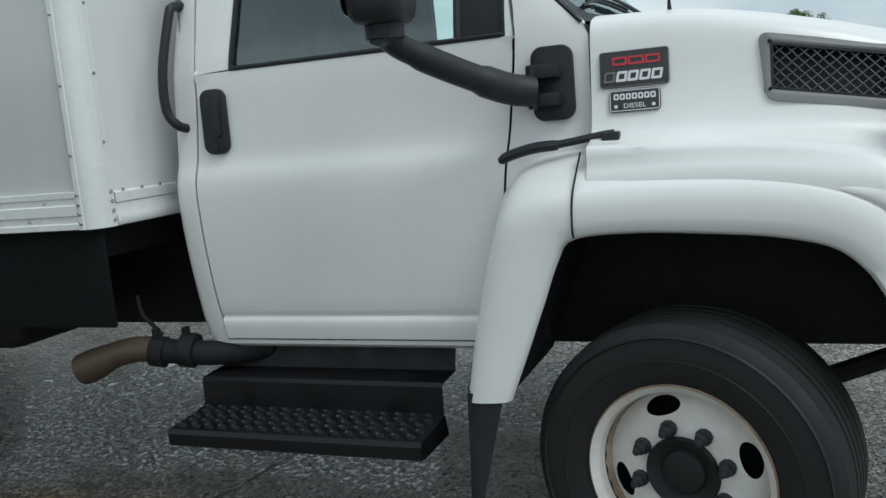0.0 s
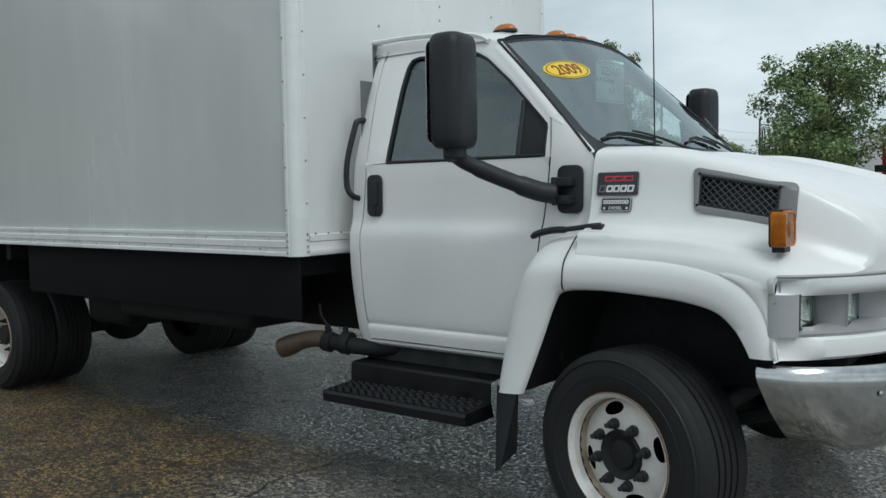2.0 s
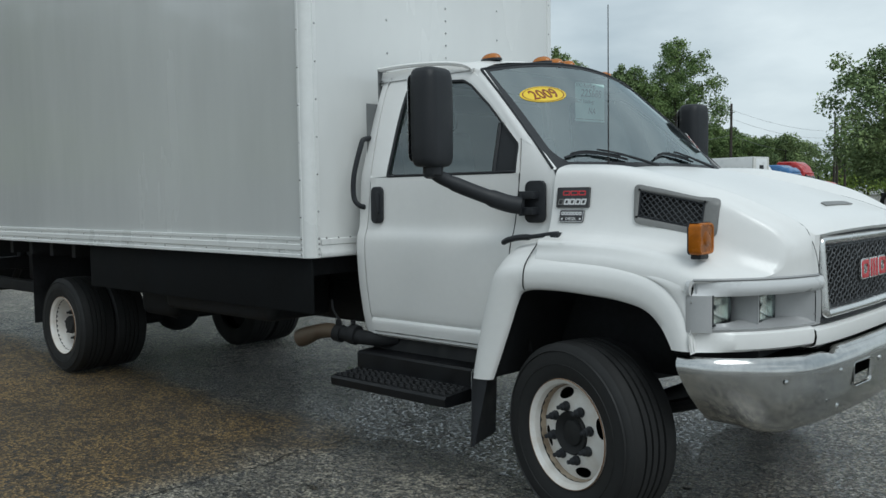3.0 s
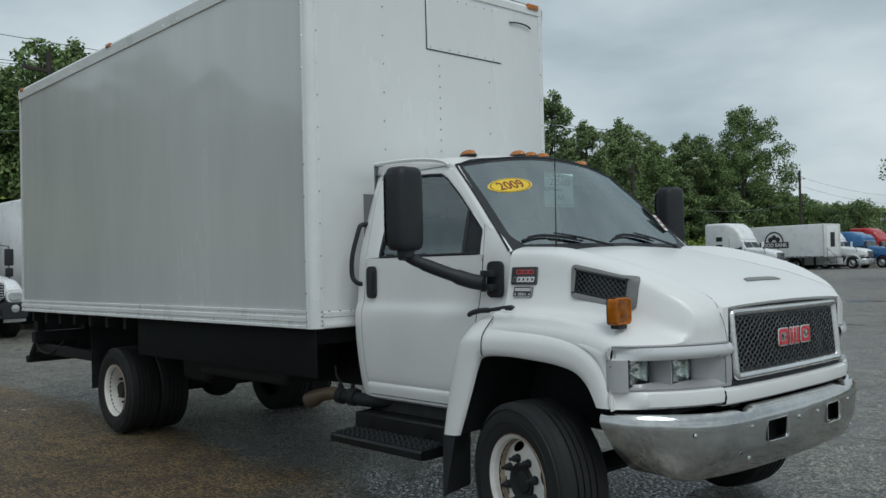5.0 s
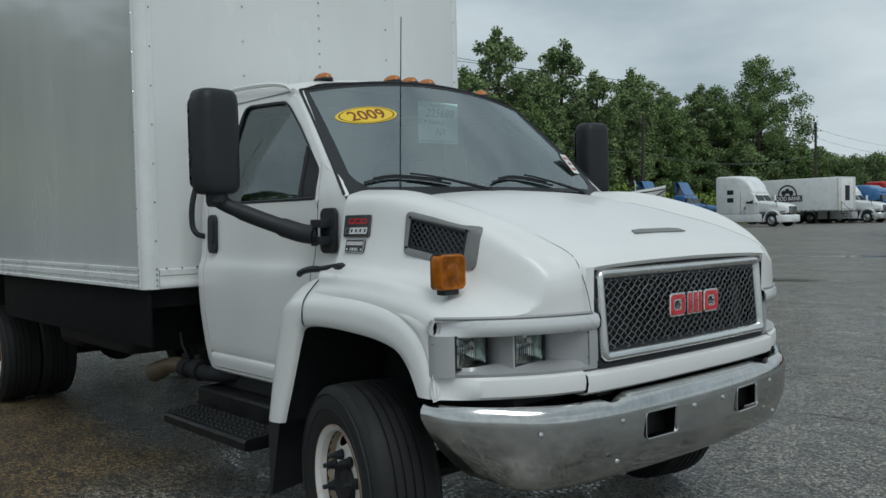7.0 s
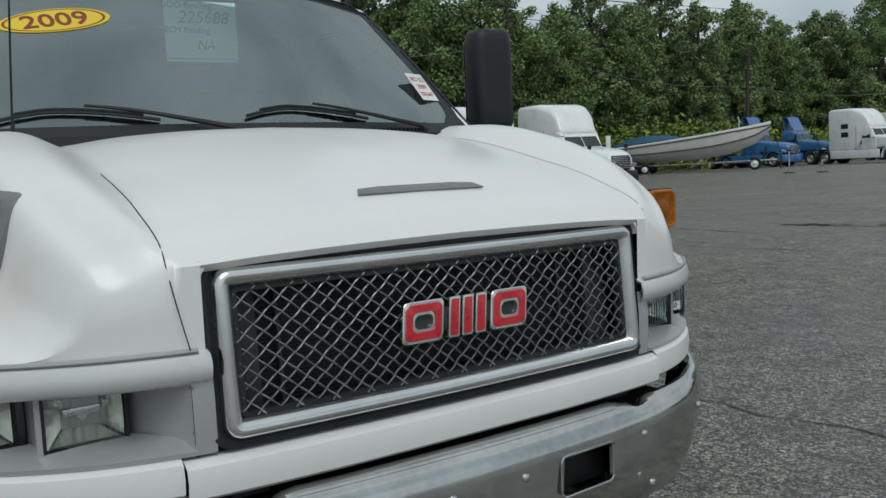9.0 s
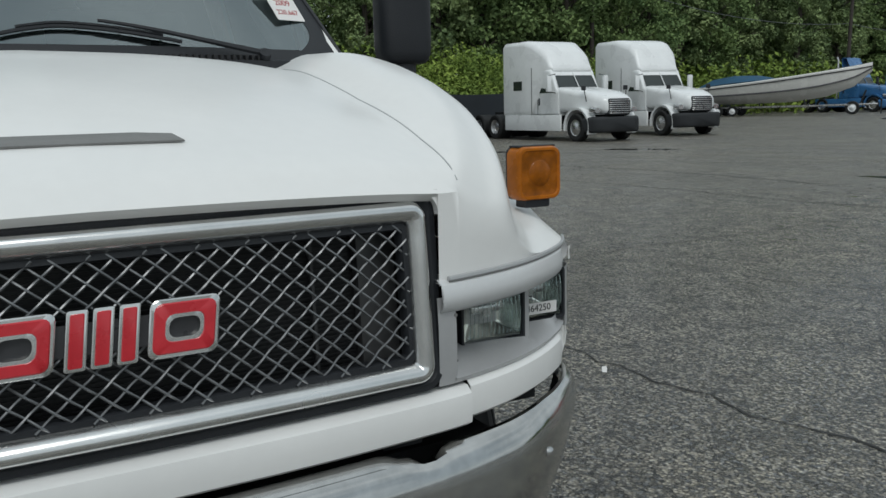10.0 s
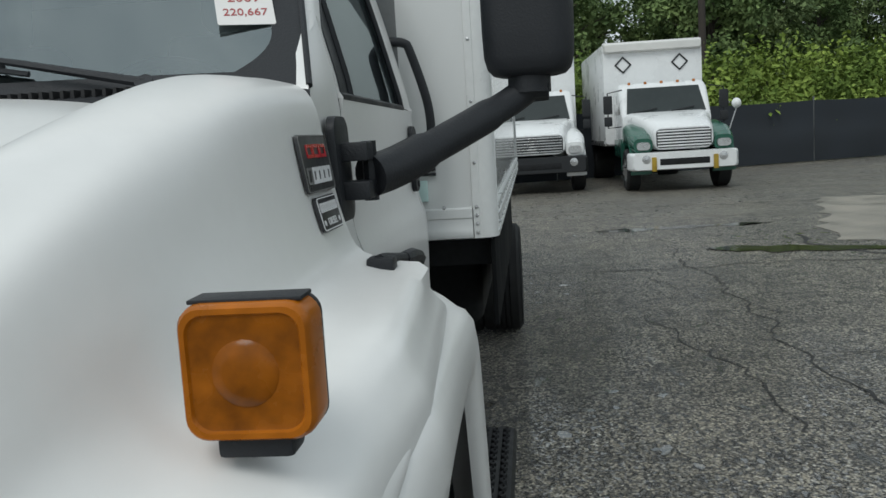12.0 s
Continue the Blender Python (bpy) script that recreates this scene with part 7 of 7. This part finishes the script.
tractor("red_tractor", "red sleeper tractor with a curved high roof", FAR_RED, parked(-30.31, 89.92, -6), roof=4.0, bumper=FAR_RED)
tractor("red_tractor", "red sleeper tractor parked across the yard", FAR_RED, parked(-0.80, 41.60, 0), roof=4.1, bumper=FAR_RED)
tractor("red_tractor", "red short-sleeper tractor behind the other red one", FAR_RED, parked(-4.80, 46.00, 0), roof=3.6, back=-3.6, bumper=FAR_RED)

# short trailer with a round black sign on its side
trailer = thing("box_trailer", "white box trailer with a black round sign and steps", "trailer", at=parked(-30.37, 73.80, -8))
part("trailer_box", hull_bm([(-10.5, 1.27, 1.10, 4.05, 0.05), (-0.05, 1.27, 1.10, 4.05, 0.05), (0.0, 1.24, 1.12, 4.03, 0.05)]), FAR_WHITE, trailer)
part("rail", block(-10.5, 0.0, -1.285, 1.285, 1.08, 1.22, 0.02), FAR_ALU, trailer)
part("front_edge", block(-0.12, 0.01, -1.282, 1.282, 1.2, 4.0, 0.01), HULL, trailer)
part("end_door", block(0.01, 0.03, -0.9, 0.9, 1.3, 3.9, 0.008), FAR_WHITE, trailer)
part("door_notice", block(0.03, 0.036, -0.35, 0.35, 2.0, 3.3, 0.002), FAR_GREY, trailer)
sign = part("sign_arch", sheet([[(r * math.cos(a), r * math.sin(a), 0.01) for a in np.linspace(0, math.pi, 25)] for r in (0.86, 1.0)]), INK, trailer, "black arch of the sign", at=facing((-5.0, -1.275, 2.55), (1, 0, 0), (0, 0, 1)))
part("sign_bar", prism([(-1.55, 0.02), (1.5, 0.02), (1.5, -0.55), (-1.55, -0.55)], 0.008), INK, sign)
words("lettering", "FOOD BANK", 0.50, FAR_WHITE, sign, Matrix.Translation((-0.02, -0.27, 0.014)), depth=0.004, squeeze=0.95, bold=0.03)
for a in (40, 90, 140):
    part("sign_disc", lathe([(0.0, 0.24), (0.006, 0.22), (0.006, 0.0)], 16, axis="z"), INK, sign, at=Matrix.Translation((0.5 * math.cos(radians(a)), 0.5 * math.sin(radians(a)) - 0.06, 0.01)))
for s in (1, -1):
    for x in (-9.0, -7.8):
        tyre_set(trailer, x, s * 1.25, w=0.6, dual=True)
    part("landing_leg", block(-2.4, -2.25, s * 0.9 - 0.07, s * 0.9 + 0.07, 0.05, 1.1, 0.01), FAR_GREY, trailer)
for k in range(4):
    part("entry_step", block(0.15 + k * 0.22, 0.42 + k * 0.22, -1.1, -0.3, 0.82 - k * 0.22, 0.87 - k * 0.22, 0.01), FAR_GREY, trailer)
part("step_rail", tube([(0.15, -1.1, 1.9), (0.15, -1.1, 0.85), (1.0, -1.1, 0.2), (1.0, -1.1, 1.1), (0.15, -1.1, 1.9)], 0.02, 5), FAR_GREY, trailer)
far_van = thing("white_trailer", "white box trailer parked behind the red tractor", "trailer", at=parked(-6.90, 53.00, 0))
part("trailer_box", hull_bm([(-4.5, 1.25, 1.1, 4.25, 0.05), (4.5, 1.25, 1.1, 4.25, 0.05)]), FAR_WHITE, far_van)
for s in (1, -1):
    tyre_set(far_van, -3.2, s * 1.22, w=0.6, dual=True)
    part("landing_leg", block(3.0, 3.15, s * 0.9 - 0.07, s * 0.9 + 0.07, 0.05, 1.1, 0.01), FAR_GREY, far_van)

# boat on its trailer
boat = thing("motor_boat", "white motor boat with dark stripes under a blue tarpaulin", "boat", at=parked(-37.9, 47.6, 28) @ Matrix.Diagonal((1, 1, 1.2, 1)))
rows = []
for x, w, keel, gun in ((-5.2, 1.05, 0.75, 1.55), (-4.0, 1.15, 0.68, 1.62), (-1.5, 1.22, 0.66, 1.80), (1.0, 1.15, 0.72, 2.02), (3.0, 0.88, 0.95, 2.24), (4.6, 0.45, 1.45, 2.42), (5.6, 0.06, 2.20, 2.56)):
    pts = [(0, keel), (w * 0.55, keel + (gun - keel) * 0.22), (w * 0.86, keel + (gun - keel) * 0.48), (w * 0.90, keel + (gun - keel) * 0.55), (w * 0.98, gun - 0.10), (w, gun), (w * 0.94, gun + 0.05)]
    rows.append([(x, -u, v) for u, v in reversed(pts)] + [(x, u, v) for u, v in pts])
part("boat_hull", sheet(rows), HULL, boat, angle=25)
for s in (1, -1):
    line = [(p[0], s * (abs(p[1]) + 0.012), p[2]) for p in (r[9] for r in rows)]
    part("hull_stripe", tube(smooth_line(line, 30), 0.045, 6), STRIPE, boat)
    line = [(p[0], s * (abs(p[1]) + 0.012), p[2]) for p in (r[11] for r in rows)]
    part("hull_stripe", tube(smooth_line(line, 30), 0.03, 6), FAR_GREY, boat)
part("boat_deck", sheet([[r[0] , (r[0][0], 0, r[0][2] + 0.06), r[13]] for r in rows]), HULL, boat)
part("blue_cover", sheet([[(x, y, z + 0.40 * math.cos(y * 1.35) * k) for y in np.linspace(-1.05, 1.05, 9)] for x, z, k in ((-5.0, 1.55, 0.4), (-4.2, 1.62, 1.1), (-2.8, 1.74, 1.25), (-1.2, 1.85, 0.9), (-0.2, 1.92, 0.3))]), TARP, boat, "blue tarpaulin")
boat_trailer = thing("boat_trailer", "grey steel boat trailer with small wheels", "trailer", at=parked(-37.9, 47.6, 28))
for s in (1, -1):
    part("rail", tube([(-5.0, s * 0.8, 0.55), (2.5, s * 0.8, 0.58), (6.0, s * 0.1, 0.62)], 0.06, 6), FAR_ALU, boat_trailer)
    for x in (-3.6, -2.6):
        tyre_set(boat_trailer, x, s * 1.20, r=0.34, w=0.22, bright=FAR_WHITE)
    part("mudguard", sheet([[(-3.1 + 1.0 * math.cos(a), s * y, 0.36 + 0.45 * math.sin(a)) for y in (0.95, 1.25)] for a in np.linspace(0.2, 2.94, 8)]), FAR_GREY, boat_trailer)
    for x in (-4.0, -1.0, 1.8):
        part("bunk_post", tube([(x, s * 0.6, 0.55), (x, s * 0.55, 0.82 if x < 0 else 1.02)], 0.05, 6), FAR_GREY, boat_trailer)
part("winch_post", tube([(5.0, 0, 0.62), (5.3, 0, 1.5)], 0.06, 6), FAR_GREY, boat_trailer)
tyre_set(boat_trailer, 4.6, -0.45, r=0.42, w=0.2, bright=FAR_WHITE)
part("jack", tube([(6.2, 0, 0.02), (6.2, 0, 0.95)], 0.05, 6), FAR_GREY, boat_trailer)

# ---------- poles and wires ----------
def pole(x, y, h, lean=0.0, arms=1):
    t = thing("utility_pole", "weathered wooden utility pole with a crossarm", "utility pole", "yard poles", at=pose(x, y, 0, 0, lean, 20))
    part("mast", tube([(0, 0, 0), (0, 0, h)], [0.17, 0.11], 10), WOODPOLE, t)
    for k in range(arms):
        part("crossarm", block(-0.06, 0.06, -1.2, 1.2, h - 0.9 - 0.9 * k, h - 0.76 - 0.9 * k, 0.01), WOODPOLE, t)
        for y2 in (-1.1, -0.5, 0.5, 1.1):
            part("insulator", tube([(0, y2, h - 0.76 - 0.9 * k), (0, y2, h - 0.60 - 0.9 * k)], 0.04, 6), FAR_GREY, t)
    return t


POLES = ((-42.7, 35.9, 12.6), (-41.4, 59.2, 10.0), (-37.1, 82.2, 10.2), (-33.5, 8.0, 10.5), (-33.0, 100.6, 9.6), (-40.0, 124.0, 10.0), (-30.0, -25.0, 10.5), (-34.2, 105.2, 8.7), (-33.4, 105.5, 8.5))
for k, (x, y, h) in enumerate(POLES):
    pole(x, y, h, 1.5 if k == 1 else 0.4, 2 if k == 0 else 1)
wire_no = 0
for (x0, y0, h0), (x1, y1, h1) in ((POLES[6], POLES[3]), (POLES[3], POLES[0]), (POLES[0], POLES[1]), (POLES[1], POLES[2]), (POLES[2], POLES[5])):
    for dz, sag in ((-0.6, 0.7), (-3.2, 1.0), (-1.5, 0.8)):
        pts = [(x0 + (x1 - x0) * u, y0 + (y1 - y0) * u, h0 + dz + (h1 - h0) * u - sag * 4 * u * (1 - u)) for u in np.linspace(0, 1, 16)]
        tagged(part("power_line", tube(pts, 0.022 if dz < -3 else 0.012, 5), FAR_GREY if dz > -3 else POST), "sagging overhead line between the poles", "power line", "overhead lines")

# lines that cross the sky behind the box
for a, b in (((-51.2, -21.7, 16.07), (-29.6, 44.2, 9.26)), ((-50.8, -22.0, 13.39), (-30.7, 43.1, 9.92)), ((-50.5, -22.0, 13.74), (-31.2, 42.4, 8.33))):
    pts = [tuple(Vector(a).lerp(Vector(b), float(u))) for u in np.linspace(0, 1, 10)]
    tagged(part("power_line", tube(pts, 0.016, 5), FAR_GREY), "overhead line crossing behind the parked trucks", "power line", "overhead lines")

# stands near the boat
for x, y, h in ((-26.1, 41.9, 1.25), (-24.4, 42.3, 0.75)):
    stand = thing("support_stand", "grey steel support stand with a round foot", "stand", "stands by the boat", at=parked(x, y, 0))
    part("foot_plate", lathe([(0.0, 0.30), (0.05, 0.28), (0.06, 0.05), (0.06, 0.0)], 16, axis="z"), FAR_GREY, stand)
    part("post", tube([(0, 0, 0.05), (0, 0, h)], 0.05, 8), FAR_ALU, stand)
    part("head", block(-0.12, 0.12, -0.05, 0.05, h - 0.04, h + 0.04, 0.01), FAR_GREY, stand)

# ---------- trees and undergrowth ----------
def leaf_material(name, dark, light):
    m = bpy.data.materials.new(name)
    m.use_nodes = True
    n, l = m.node_tree.nodes, m.node_tree.links
    b = n["Principled BSDF"]
    geo, ramp = n.new("ShaderNodeNewGeometry"), n.new("ShaderNodeValToRGB")
    ramp.color_ramp.elements[0].color, ramp.color_ramp.elements[1].color = (*dark, 1), (*light, 1)
    l.new(geo.outputs["Random Per Island"], ramp.inputs["Fac"])
    co, tone, shift, mul = n.new("ShaderNodeTexCoord"), n.new("ShaderNodeTexNoise"), n.new("ShaderNodeValToRGB"), n.new("ShaderNodeMix")
    tone.inputs["Scale"].default_value, tone.inputs["Detail"].default_value = 0.55, 3
    shift.color_ramp.elements[0].position, shift.color_ramp.elements[0].color = 0.36, (0.62, 0.68, 0.62, 1)
    shift.color_ramp.elements[1].position, shift.color_ramp.elements[1].color = 0.64, (1.32, 1.28, 1.10, 1)
    mul.data_type, mul.blend_type = "RGBA", "MULTIPLY"
    mul.inputs["Factor"].default_value = 1.0
    l.new(co.outputs["Object"], tone.inputs["Vector"])
    l.new(tone.outputs["Fac"], shift.inputs["Fac"])
    l.new(ramp.outputs["Color"], mul.inputs["A"])
    l.new(shift.outputs["Color"], mul.inputs["B"])
    l.new(mul.outputs["Result"], b.inputs["Base Color"])
    b.inputs["Roughness"].default_value = 0.8
    b.inputs["Specular IOR Level"].default_value = 0.08
    b.inputs["Subsurface Weight"].default_value = 0.0
    return m


# tree greens are lightened so that their colour holds the damp haze
LEAF = leaf_material("hazy_green_leaves", (0.112, 0.170, 0.076), (0.205, 0.280, 0.125))
LEAF_GREY = leaf_material("hazy_grey_green_leaves", (0.140, 0.195, 0.100), (0.245, 0.315, 0.160))
LEAF_LIGHT = leaf_material("bright_green_leaves", (0.125, 0.185, 0.045), (0.245, 0.320, 0.085))
BARK = material("grey_brown_bark", (0.085, 0.072, 0.058), 0.9, vary=0.3, scale=3, fine=25, bump=0.4)


def leaves_mesh(name, centres, count, size, mat, seed):
    """Many small leaf sprays round the given clump centres (x, y, z, radius)."""
    rnd = np.random.RandomState(seed)
    cs = np.array(centres, float)
    share = cs[:, 3] ** 2
    idx = rnd.choice(len(cs), count, p=share / share.sum())
    unit = lambda v: v / np.linalg.norm(v, axis=1, keepdims=True)
    d = unit(rnd.normal(size=(count, 3)))
    p = cs[idx, :3] + d * (cs[idx, 3] * rnd.uniform(0.15, 1.12, count) ** 0.7)[:, None] * np.array([1, 1, 0.85])
    nrm = unit(rnd.normal(size=(count, 3)) + d * 0.7 + np.array([0, 0, 0.6]))
    a = unit(np.cross(nrm, rnd.normal(size=(count, 3))))
    b = np.cross(nrm, a)
    s = (size * rnd.uniform(0.5, 1.3, count))[:, None]
    verts = np.stack([p - a * s, p - b * s * 0.55 + nrm * s * 0.12, p + a * s, p + b * s * 0.55 + nrm * s * 0.12], axis=1).reshape(-1, 3)
    me = bpy.data.meshes.new(name)
    me.from_pydata(verts.tolist(), [], np.arange(count * 4).reshape(-1, 4).tolist())
    me.materials.append(mat)
    return me


def tree(h, spread, seed, mat, base=0.28, count=13000, leaf=0.15, lean=0.0):
    """Tapered trunk, forking limbs and a crown of uneven clumps with gaps."""
    rnd = random.Random(seed)
    bm = bmesh.new()
    trunk = [(lean * u * h + 0.25 * math.sin(u * 4 + seed), 0.25 * math.cos(u * 3 + seed), u * h * 0.92) for u in np.linspace(0, 1, 10)]
    tube(trunk, [0.022 * h * (1 - 0.86 * u) for u in np.linspace(0, 1, 10)], 8, bm=bm)
    centres = []
    for k in range(46):
        u = base + (0.97 - base) * (k + rnd.random()) / 46
        a = k * 2.4 + rnd.uniform(-0.4, 0.4)
        reach = spread * (math.sin(math.pi * min(1, (u - base) / (1 - base) * 0.85 + 0.16)) ** 0.8) * rnd.uniform(0.35, 1.12)
        i = min(8, int(u * 9))
        o = Vector(trunk[i]).lerp(Vector(trunk[i + 1]), u * 9 - i)
        tip = o + Vector((math.cos(a) * reach, math.sin(a) * reach, reach * rnd.uniform(0.25, 0.7)))
        midp = o.lerp(tip, 0.5) + Vector((0, 0, 0.1 * reach))
        tube([o, midp, tip], [0.006 * h * (1.2 - u), 0.004 * h * (1.2 - u), 0.001 * h], 5, bm=bm)
        centres.append((*tip, rnd.uniform(0.16, 0.32) * spread * (1.2 - 0.5 * u)))
        if reach > spread * 0.4:
            q = o.lerp(tip, 0.58) + Vector((rnd.uniform(-.4, .4), rnd.uniform(-.4, .4), rnd.uniform(-0.2, 0.5)))
            centres.append((*q, rnd.uniform(0.14, 0.24) * spread))
    centres.append((*trunk[-1], 0.16 * spread))
    t = thing("tree", "tall leafy green tree behind the yard fence", "tree", "trees round the yard")
    part("trunk", bm, BARK, t, "grey-brown trunk and limbs")
    crown = new("crown", leaves_mesh("crown", centres, count, leaf, mat, seed))
    crown.parent = t
    crown["label"] = "loose crown of small green leaves"
    return t


kinds = [tree(14.0, 3.4, 1, LEAF), tree(16.0, 3.0, 2, LEAF_GREY, base=0.22), tree(12.0, 4.0, 3, LEAF, base=0.18), tree(18.5, 4.8, 4, LEAF, base=0.2, count=20000), tree(13.0, 5.3, 5, LEAF_GREY, base=0.16, count=20000), tree(9.0, 3.6, 6, LEAF_GREY, base=0.08, count=11000)]
spots = []
rnd = random.Random(11)
for k in range(44):
    y = -30 + k * 3.1
    x = -39.5 - 0.20 * max(0, y) + rnd.uniform(-2.5, 2.5)
    spots.append((x, y + rnd.uniform(-1, 1), rnd.choice((0, 1, 2, 0, 1)), rnd.uniform(0.78, 0.95) if y < 25 else (rnd.uniform(0.95, 1.2) if y < 60 else rnd.uniform(1.0, 1.3))))
for k in range(40):
    y = -34 + k * 3.6
    spots.append((-50 - 0.24 * max(0, y) + rnd.uniform(-4, 4), y + rnd.uniform(-1.5, 1.5), rnd.choice((0, 1, 2)), rnd.uniform(0.82, 1.0) if y < 25 else rnd.uniform(1.0, 1.25)))
for x, y, k, s in ((-53.5, 101.5, 3, 1.21), (-56.5, 96, 3, 1.0), (-60, 90, 1, 1.15), (-62, 85, 3, 0.95), (-64, 79, 1, 1.1), (-10.2, 42.5, 4, 0.68), (-50.8, 97, 3, 0.9), (-58, 84, 2, 1.3), (-66, 74, 3, 0.9)):
    spots.append((x, y, k, s))
for k in range(17):
    a, d = radians(121.5 - 0.62 * k), 112 + 4 * (k % 4)
    spots.append((2.9 + d * math.cos(a), -4 + d * math.sin(a), (2, 5, 0)[k % 3], (0.85, 1.10, 0.74)[k % 3] * (1.0 if k < 12 else 0.84)))
for k in range(26):
    a = k / 25
    spots.append((-50 + 95 * a + rnd.uniform(-3, 3), 126 + 18 * math.sin(a * 3) + rnd.uniform(-4, 4), rnd.choice((5, 2, 5)), rnd.uniform(0.85, 1.15)))
used = set()
for x, y, k, s in spots:
    m = pose(x, y, -0.05, 0, 0, rnd.uniform(0, 360)) @ Matrix.Diagonal((s, s, s, 1))
    if k not in used:
        used.add(k)
        kinds[k].matrix_basis = m
    else:
        made = copy_thing(kinds[k], pose(x, y, -0.05, 0, 0, rnd.uniform(0, 360)))
        made.scale = (s, s, s)

# a scrap of white litter on the asphalt
scrap = tagged(part("litter", thicken(sheet([[(-0.055, -0.012, 0.005), (0.0, -0.014, 0.012), (0.055, -0.008, 0.006)], [(-0.050, 0.012, 0.006), (0.0, 0.014, 0.014), (0.048, 0.012, 0.005)]]), 0.001), LABEL, at=pose(-1.21, 2.68, 0, 0, 0, 140)), "small crumpled scrap of white paper on the asphalt", "litter")

# undergrowth behind the fence: weeds and vines in one mass
centres = []
for k in range(300):
    y = -28 + k * 0.36
    lift = 0.9 * noise.noise((y * 0.25, 3, 1)) + 0.5 * noise.noise((y * 0.8, 1, 4))
    for dx, z, r in ((-1.4, 1.5, 1.0), (-2.6, 2.1 + lift, 1.15), (-4.2, 2.9 + lift * 1.3, 1.3)):
        centres.append((fence_at(y) + dx + rnd.uniform(-0.4, 0.4), y + rnd.uniform(-0.3, 0.3), z + rnd.uniform(-0.3, 0.3), r * rnd.uniform(0.7, 1.1)))
weeds = new("undergrowth", leaves_mesh("undergrowth", centres, 120000, 0.11, LEAF_LIGHT, 21))
tagged(weeds, "dense bright green weeds and vines behind the fence", "undergrowth", kind="stuff")
centres = []
for k in range(150):
    a = k / 149
    if a < 0.62:
        x, y = -49.5 + 3.0 * math.sin(k) , 46 + 78 * a / 0.62
    else:
        x, y = -48 + 95 * (a - 0.62) / 0.38, 120 + 3 * math.sin(k * 1.7)
    centres.append((x, y, 1.4 + 1.4 * abs(noise.noise((k * 0.3, 0, 0))), 2.0 + 1.0 * rnd.random()))
for k in range(16):
    centres.append((-43 + rnd.uniform(-2, 2), 47 + k * 0.7, 2.2 + rnd.uniform(-0.8, 1.2), 1.6))
bushes = new("far_bushes", leaves_mesh("far_bushes", centres, 44000, 0.20, LEAF_LIGHT, 22))
tagged(bushes, "green bushes along the far edge of the yard", "bushes", kind="stuff")
# dense dark wood floor behind the trees, seen through their gaps
centres = [(-56 - 0.22 * max(0, y) + rnd.uniform(-3, 3), y, rnd.uniform(1.5, 7.5), rnd.uniform(2.0, 3.2)) for y in np.arange(-40, 112, 1.1)]
centres += [(x, 140 + rnd.uniform(-4, 4), rnd.uniform(1.5, 5.5), rnd.uniform(2.2, 3.4)) for x in np.arange(-60, 60, 1.6)]
wood = new("far_wood", leaves_mesh("far_wood", centres, 60000, 0.40, LEAF, 23))
tagged(wood, "dark distant wood behind the trees", "wood", kind="stuff")
